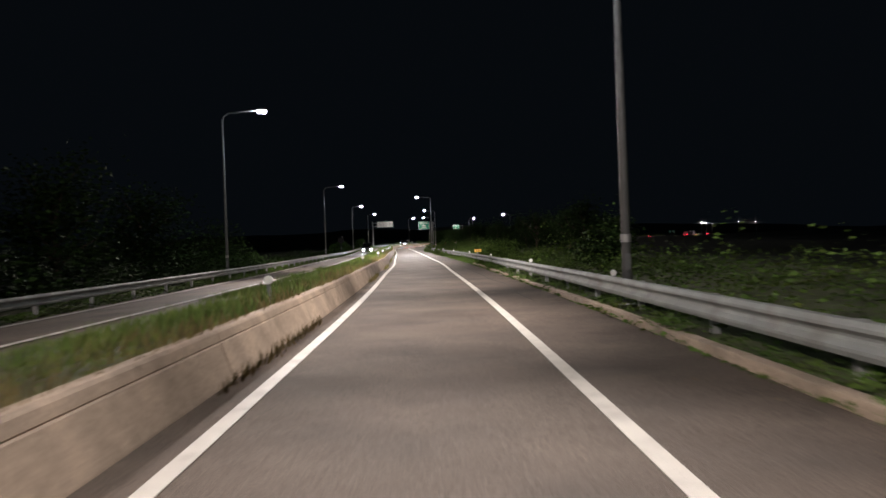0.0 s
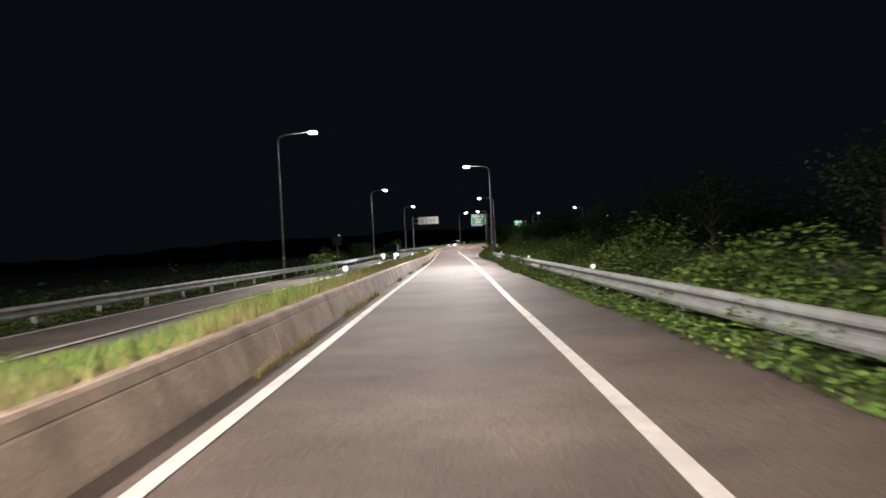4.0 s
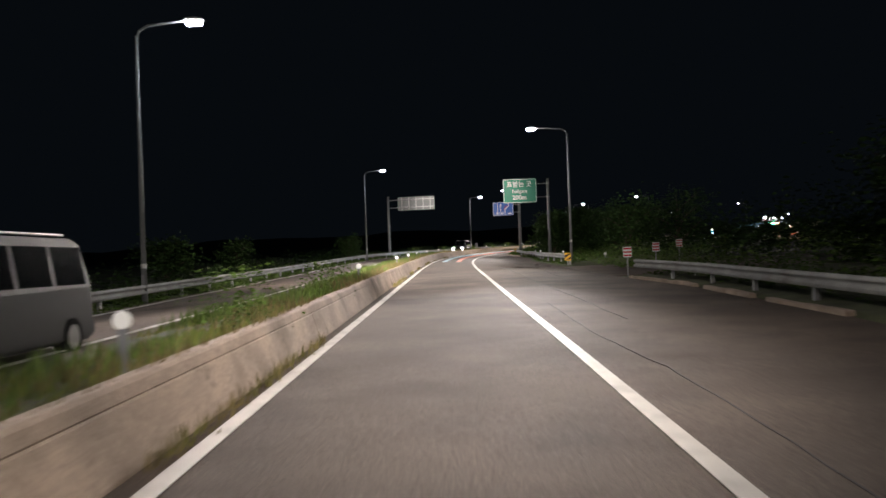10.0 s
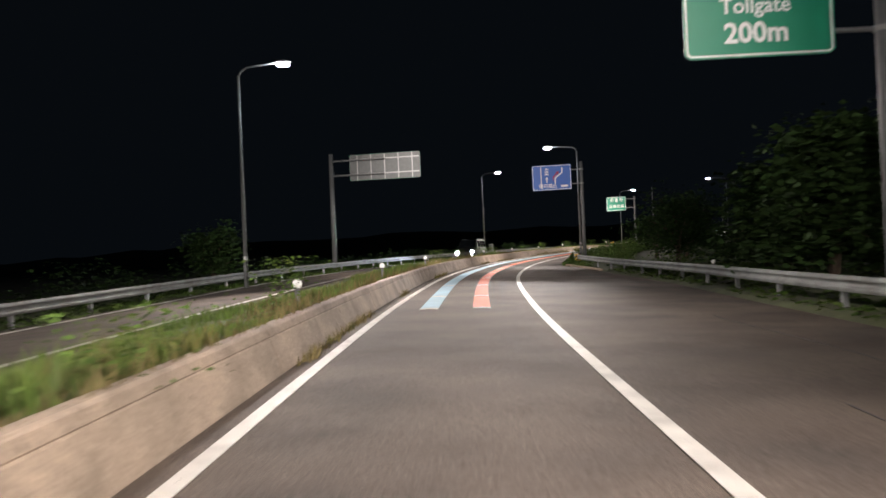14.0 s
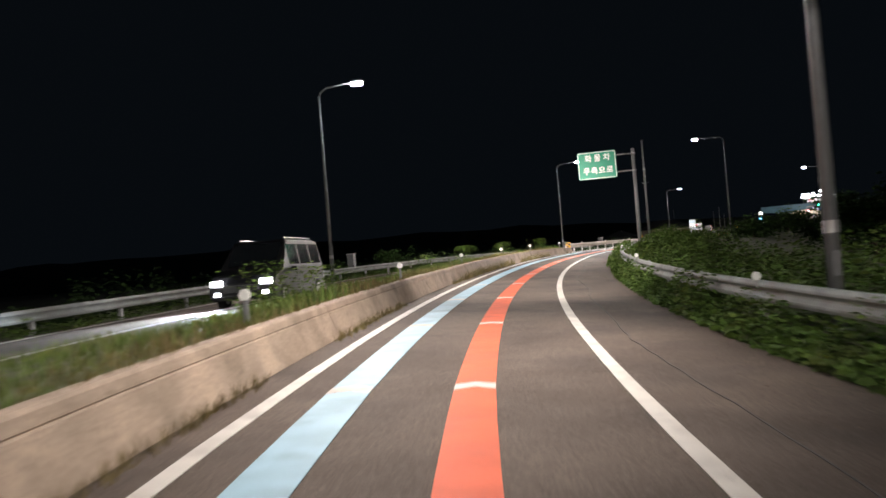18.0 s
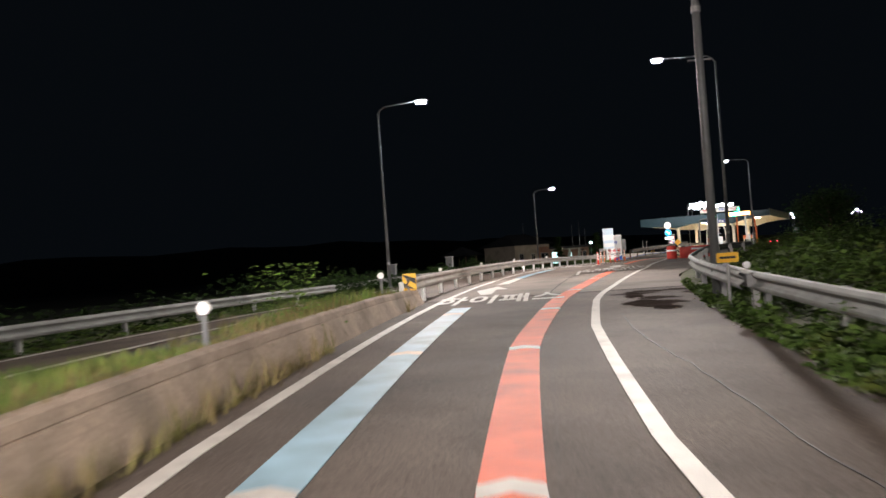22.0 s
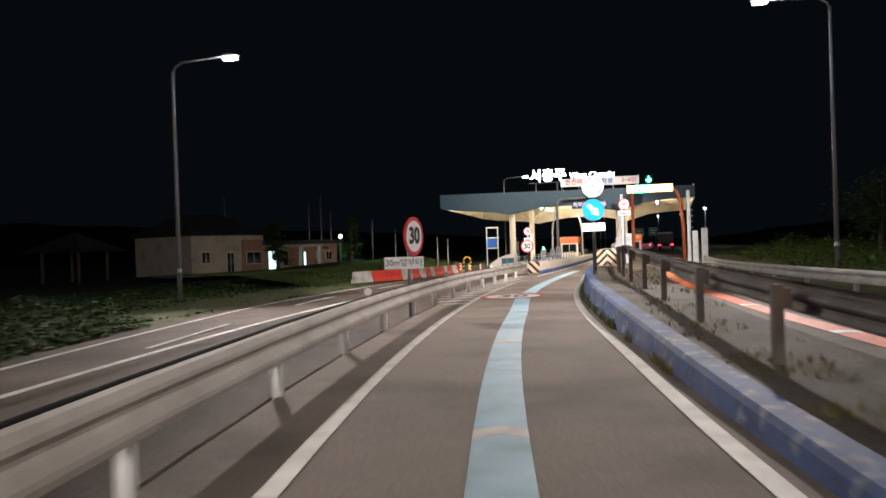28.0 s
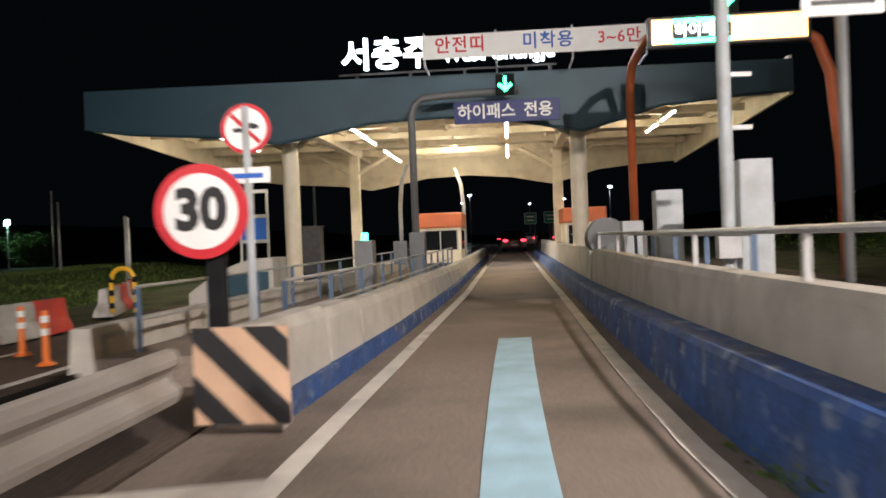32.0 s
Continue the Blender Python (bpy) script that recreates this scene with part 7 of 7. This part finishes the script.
part("wing_wall", box(11.6, 7.0, 2.75, 14.8, 3.9, 0), OCHRE, office)
part("brick_bay", box(2.6, 0.25, 3.3, 7.4, -0.1, 0), OCHRE, office)
rf = bmesh.new()
v = [rf.verts.new(p) for p in ((-0.6, -0.8, 3.8), (9.8, -0.8, 3.8), (9.8, 8.8, 3.8), (-0.6, 8.8, 3.8), (2.2, 4, 5.9), (7.2, 4, 5.9))]
for f in ((0, 1, 5, 4), (1, 2, 5), (2, 3, 4, 5), (3, 0, 4), (3, 2, 1, 0)):
    rf.faces.new([v[k] for k in f])
part("roof", rf, ROOF, office)
part("wing_roof", box(12.2, 8.0, 0.4, 14.9, 3.7, 2.75), ROOF, office)
part("porch_slab", box(6.5, 1.8, 0.25, 13, -0.6, 2.45), CREAM_WALL, office)
for x in (10.2, 13.2, 16.0):
    part("porch_column", box(0.35, 0.35, 2.5, x, -1.2, 0), CREAM_WALL, office)
def opening(x, w, z, h, lit, name):
    y = -0.02 if x < 9 else 0.36
    fr = part(name, box(w + 0.14, 0.06, h + 0.14, x, y - (0.22 if 6.1 < x < 8.7 else 0), z - 0.07), WHITE, office)
    part("pane", box(w, 0.04, h, x, y - 0.03 - (0.22 if 6.1 < x < 8.7 else 0), z), WINDOW_GLOW if lit else GLASS_DARK, fr)
    part("mullion", box(0.05, 0.05, h, x, y - 0.045 - (0.22 if 6.1 < x < 8.7 else 0), z), WHITE, fr)
for x, w, z, h, lit, nm in ((1.6, 0.9, 1.2, 1.0, False, "window"), (4.6, 0.8, 0.0, 2.1, False, "door"), (7.4, 1.8, 1.0, 1.1, False, "window"), (10.9, 1.7, 0.0, 2.1, True, "door"), (12.4, 0.7, 0.6, 1.5, False, "window"), (15.0, 0.9, 0.2, 1.7, True, "door"), (17.8, 0.9, 1.0, 0.9, False, "window"), (19.2, 0.9, 1.0, 0.9, False, "window")):
    opening(x, w, z, h, lit, nm)
part("wall_lettering", box(1.6, 0.03, 0.22, 18.4, 0.36, 2.2), DARK, office)
pav = thing("pavilion", spot(436, -43, -0.2), "dark open wooden pavilion beside the office", "pavilion")
for x in (-1.8, 1.8):
    for y in (-1.8, 1.8):
        part("post", cyl(0.13, 2.6, x, y, 0, seg=12), BARK, pav)
rf = bmesh.new()
v = [rf.verts.new(p) for p in ((-3, -3, 2.6), (3, -3, 2.6), (3, 3, 2.6), (-3, 3, 2.6), (0, 0, 4.3))]
for f in ((0, 1, 4), (1, 2, 4), (2, 3, 4), (3, 0, 4), (3, 2, 1, 0)):
    rf.faces.new([v[k] for k in f])
part("roof", rf, ROOF, pav)
for s, d, h in ((465, -45, 8.4), (465, -34.2, 7.1), (465, -32.7, 8.0), (465, -31.5, 6.1), (465, -26.5, 4.9), (455, -20.5, 3.6), (449, -14.5, 2.6), (445, -12.5, 2.4)):
    fp = thing("flagpole", spot(s, d, -0.3), "slim pale metal flagpole on the lawn", "flagpole", "flagpoles")
    part("pole", cyl(0.07, h + 0.3, r2=0.045, seg=12), STEEL, fp, smooth=True)
    part("finial", cyl(0.06, 0.1, 0, 0, h + 0.3, seg=10, bevel=0.02), STEEL, fp)
    part("base", cyl(0.2, 0.12, seg=14), PALE_CONCRETE, fp)
gl = thing("garden_lamp", spot(470, -32.4, -0.2), "garden lamp with a cool green-white light", "lamp post")
part("pole", cyl(0.06, 3.5, r2=0.05, seg=10), POLE_GREY, gl)
GREEN_WHITE = material("green_white_lamp", (0.9, 0.9, 0.9), 0.4, emit=(0.6, 1.0, 0.85), power=40, bump=0)
part("globe", cyl(0.2, 0.34, 0, 0, 3.5, r2=0.14, seg=14, bevel=0.05), GREEN_WHITE, gl)
li = bpy.data.lights.new("garden_light", "POINT")
li.energy, li.color, li.shadow_soft_size = 220, (0.55, 1.0, 0.8), 0.2
new("garden_light", li).matrix_basis = gl.matrix_basis @ Matrix.Translation((0, -0.35, 3.6))


def car(m, paint, label, kind="suv", lights="rear"):
    """A vehicle with its front towards +y of m."""
    ob = thing("car" if kind != "van" else "van", m, label, "car" if kind != "van" else "van", "vehicles")
    L, W, H = {"suv": (4.5, 1.86, 1.66), "sedan": (4.8, 1.84, 1.45), "van": (5.1, 1.95, 1.95)}[kind]
    half = [(-L / 2, 0.45), (-L / 2 + 0.02, 0.85), (-L / 2 + 0.1, 1.02), (-L / 2 + 0.5, H - 0.05), (-L / 2 + 0.9, H), (0.35, H), (1.05 if kind != "van" else 1.5, 1.05), (L / 2 - 0.25, 0.95), (L / 2, 0.7), (L / 2, 0.4), (L / 2 - 0.1, 0.25), (-L / 2 + 0.1, 0.25)]
    if kind == "van":
        half[1:7] = [(-L / 2 + 0.01, 0.95), (-L / 2 + 0.05, 1.15), (-L / 2 + 0.22, H - 0.08), (-L / 2 + 0.45, H), (0.8, H), (1.7, 1.12)]
    if kind == "sedan":
        half[3:5] = [(-L / 2 + 0.8, 1.05), (-L / 2 + 1.4, H)]
    body = prism(half, W)
    for vv in body.verts:  # tuck the cabin in
        if vv.co.z > 1.04:
            vv.co.y *= 1 - 0.16 * (vv.co.z - 1.04) / (H - 1.04)
    bmesh.ops.bevel(body, geom=body.edges[:], offset=0.05, segments=2, affect="EDGES")
    body.transform(Matrix.Rotation(radians(90), 4, "Z"))
    part("body", body, paint, ob, smooth=False)
    wy = L / 2 - 0.85
    for x in (-W / 2 + 0.1, W / 2 - 0.1):
        for y in (-wy, wy):
            w = part("wheel", cyl(0.34, 0.22, seg=22, bevel=0.03, m=Matrix.Translation((x, y, 0.34)) @ Matrix.Rotation(radians(90), 4, "Y") @ Matrix.Translation((0, 0, -0.11))), BLACK, ob)
            part("rim", cyl(0.2, 0.24, seg=16, m=Matrix.Translation((x, y, 0.34)) @ Matrix.Rotation(radians(90), 4, "Y") @ Matrix.Translation((0, 0, -0.12))), STEEL, w)
    slope = {"suv": 0.42, "sedan": 0.62, "van": 0.4}[kind]
    part("rear_window", prism(rounded(W * 0.72, 0.46, 0.06), 0.02, m=Matrix.Translation((0, -L / 2 + (0.27 if kind != "sedan" else 1.05), (1.02 + H) / 2)) @ Matrix.Rotation(-slope, 4, "X")), GLASS_DARK, ob)
    part("windscreen", prism(rounded(W * 0.76, 0.6 if kind != "van" else 0.95, 0.06), 0.02, m=Matrix.Translation((0, 0.77 if kind != "van" else 1.28, (1.06 + H) / 2 + (0.01 if kind != "van" else 0.035))) @ Matrix.Rotation(0.86 if kind != "van" else 0.82, 4, "X")), GLASS_DARK, ob)
    for x in (-1, 1):
        tuck = math.atan2(0.16 * W / 2, H - 1.04)
        lie = Matrix.Translation((x * (W / 2 - 0.005), 0, 1.04)) @ Matrix.Rotation(-x * tuck, 4, "Y")
        panes = ((-1.75, 1.05), (-0.6, 1.05), (0.5, 0.95)) if kind == "van" else ((-1.15, 0.85), (-0.2, 0.85))
        for y, length in panes:
            part("side_window", box(0.02, length, H - 1.32, 0, y, 0.14, m=lie), GLASS_DARK, ob)
        if kind == "van":
            part("roof_rail", tube([(x * W * 0.36, -2.0, H + 0.05), (x * W * 0.36, 0.6, H + 0.05)], 0.02, seg=6), STEEL, ob)
        part("door_mirror", box(0.18, 0.1, 0.13, x * (W / 2 + 0.07), 0.85, 0.98, bevel=0.03), paint, ob)
        tl = part("tail_lamp", box(0.36, 0.06, 0.16, x * (W / 2 - 0.24), -L / 2 + 0.03, 0.82, bevel=0.02), TAIL_GLOW if lights == "rear" else RED, ob)
        hl = part("head_lamp", box(0.34, 0.08, 0.14, x * (W / 2 - 0.24), L / 2 - 0.02, 0.68, bevel=0.02), HEAD_GLOW if lights == "front" else WHITE, ob)
        if lights == "front":
            part("fog_lamp", box(0.16, 0.06, 0.09, x * (W / 2 - 0.26), L / 2 + 0.0, 0.4, bevel=0.02), HEAD_GLOW, hl)
    part("bumper", box(W * 0.96, 0.12, 0.24, 0, -L / 2 - 0.01, 0.34, bevel=0.03), paint, ob)
    part("grille", box(W * 0.55, 0.06, 0.2, 0, L / 2 - 0.01, 0.48, bevel=0.02), DARK, ob)
    pl = part("plate", box(0.52, 0.02, 0.12, 0, -L / 2 - 0.075, 0.5), SIGN_WHITE, ob)
    part("bar", box(0.4, 0.006, 0.06, 0, -L / 2 - 0.087, 0.53), SIGN_BLACK, pl)
    return ob


CAR_DARK = material("dark_red_car_paint", (0.05, 0.008, 0.01), 0.25, 0.3, spread=0.03, bump=0)
CAR_BLACK = material("dark_grey_car_paint", (0.014, 0.014, 0.016), 0.45, 0.0, spec=0.2, spread=0.03, bump=0)
CAR_WHITE = material("white_car_paint", (0.75, 0.75, 0.74), 0.3, spread=0.03, bump=0)
car(spot(486, 0.25, 0.01), CAR_DARK, "dark red sport utility car with lit tail lamps", "suv")
car(spot(528, 2.4, 0.01, -3), CAR_WHITE, "white saloon car with lit tail lamps far beyond the gate", "sedan")
car(spot(545, -1.0, 0.01, -3), CAR_BLACK, "dark saloon car with lit tail lamps far beyond the gate", "sedan")
car(spot(156.5, -7.1, -0.12, 180), CAR_BLACK, "dark van with lit head lamps on the opposite lane", "van", "front")
car(spot(278.9, -7.7, -0.12, 180), CAR_BLACK, "dark van with lit head lamps on the opposite lane", "van", "front")
for s, d in ((156.5, -7.1), (278.9, -7.7)):
    for x in (-0.7, 0.7):
        li = bpy.data.lights.new("head_light", "SPOT")
        li.energy, li.color, li.spot_size, li.spot_blend, li.shadow_soft_size = 2600, (0.8, 0.92, 1.0), radians(70), 0.8, 0.08
        new("head_light", li).matrix_basis = spot(s, d, 0.75, 180) @ Matrix.Translation((x, 2.8, -0.15)) @ Matrix.Rotation(radians(84), 4, "X")

truck = thing("truck", spot(512, 5.6, 0), "dark dump truck with lit tail lamps beyond the gate", "truck", "vehicles")
part("bed", box(2.4, 5.6, 1.5, 0, 0, 1.1, bevel=0.05), DARK, truck)
part("tailgate", box(2.3, 0.08, 1.3, 0, -2.84, 1.2, bevel=0.02), POLE_GREY, truck)
part("cab", box(2.3, 1.9, 2.3, 0, 3.9, 0.6, bevel=0.12), CAR_WHITE, truck)
part("chassis", box(1.0, 7.6, 0.3, 0, 1, 0.75), BLACK, truck)
for x in (-0.95, 0.95):
    for y in (-2.0, -0.7, 3.9):
        w = part("wheel", cyl(0.5, 0.32, seg=22, bevel=0.04, m=Matrix.Translation((x, y, 0.5)) @ Matrix.Rotation(radians(90), 4, "Y") @ Matrix.Translation((0, 0, -0.16))), BLACK, truck)
        part("rim", cyl(0.27, 0.34, seg=14, m=Matrix.Translation((x, y, 0.5)) @ Matrix.Rotation(radians(90), 4, "Y") @ Matrix.Translation((0, 0, -0.17))), STEEL, w)
    part("tail_lamp", box(0.35, 0.06, 0.14, x, -2.9, 0.85), TAIL_GLOW, truck)

# small lights and low dark hills far off
for k, (s, d, h) in enumerate(((520, 12, 7), (545, -6, 8), (560, 9, 7.5), (590, 4, 8), (560, -8, 7.5))):
    fl = thing("street_lamp", spot(s, d, -0.3), "distant street lamp seen as a small light", "street lamp", "distant street lamps")
    part("pole", cyl(0.09, h, r2=0.06, seg=8), POLE_GREY, fl)
    hd = part("lamp_head", box(0.6, 0.3, 0.12, 0, -0.3, h), POLE_GREY, fl)
    part("lens", box(0.5, 0.26, 0.1, 0, -0.3, h - 0.08), LAMP_GLOW, hd)
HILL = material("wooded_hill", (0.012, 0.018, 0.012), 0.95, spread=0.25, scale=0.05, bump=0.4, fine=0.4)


def hill(name, x0, y0, length, depth, high, turn, label, seed):
    bm = bmesh.new()
    nx, ny = 60, 9
    rows = []
    for j in range(ny):
        v = j / (ny - 1)
        row = []
        for i in range(nx):
            u = i / (nx - 1)
            z = high * math.sin(math.pi * v) * math.sin(math.pi * u) ** 0.5 * (0.75 + 0.5 * noise.noise((u * 4, v * 2, seed)) + 0.12 * noise.noise((u * 40, v * 6, seed)))
            row.append(bm.verts.new(((u - 0.5) * length, (v - 0.5) * depth, z - 3)))
        rows.append(row)
    for a, b in zip(rows, rows[1:]):
        for i in range(nx - 1):
            bm.faces.new((a[i], a[i + 1], b[i + 1], b[i]))
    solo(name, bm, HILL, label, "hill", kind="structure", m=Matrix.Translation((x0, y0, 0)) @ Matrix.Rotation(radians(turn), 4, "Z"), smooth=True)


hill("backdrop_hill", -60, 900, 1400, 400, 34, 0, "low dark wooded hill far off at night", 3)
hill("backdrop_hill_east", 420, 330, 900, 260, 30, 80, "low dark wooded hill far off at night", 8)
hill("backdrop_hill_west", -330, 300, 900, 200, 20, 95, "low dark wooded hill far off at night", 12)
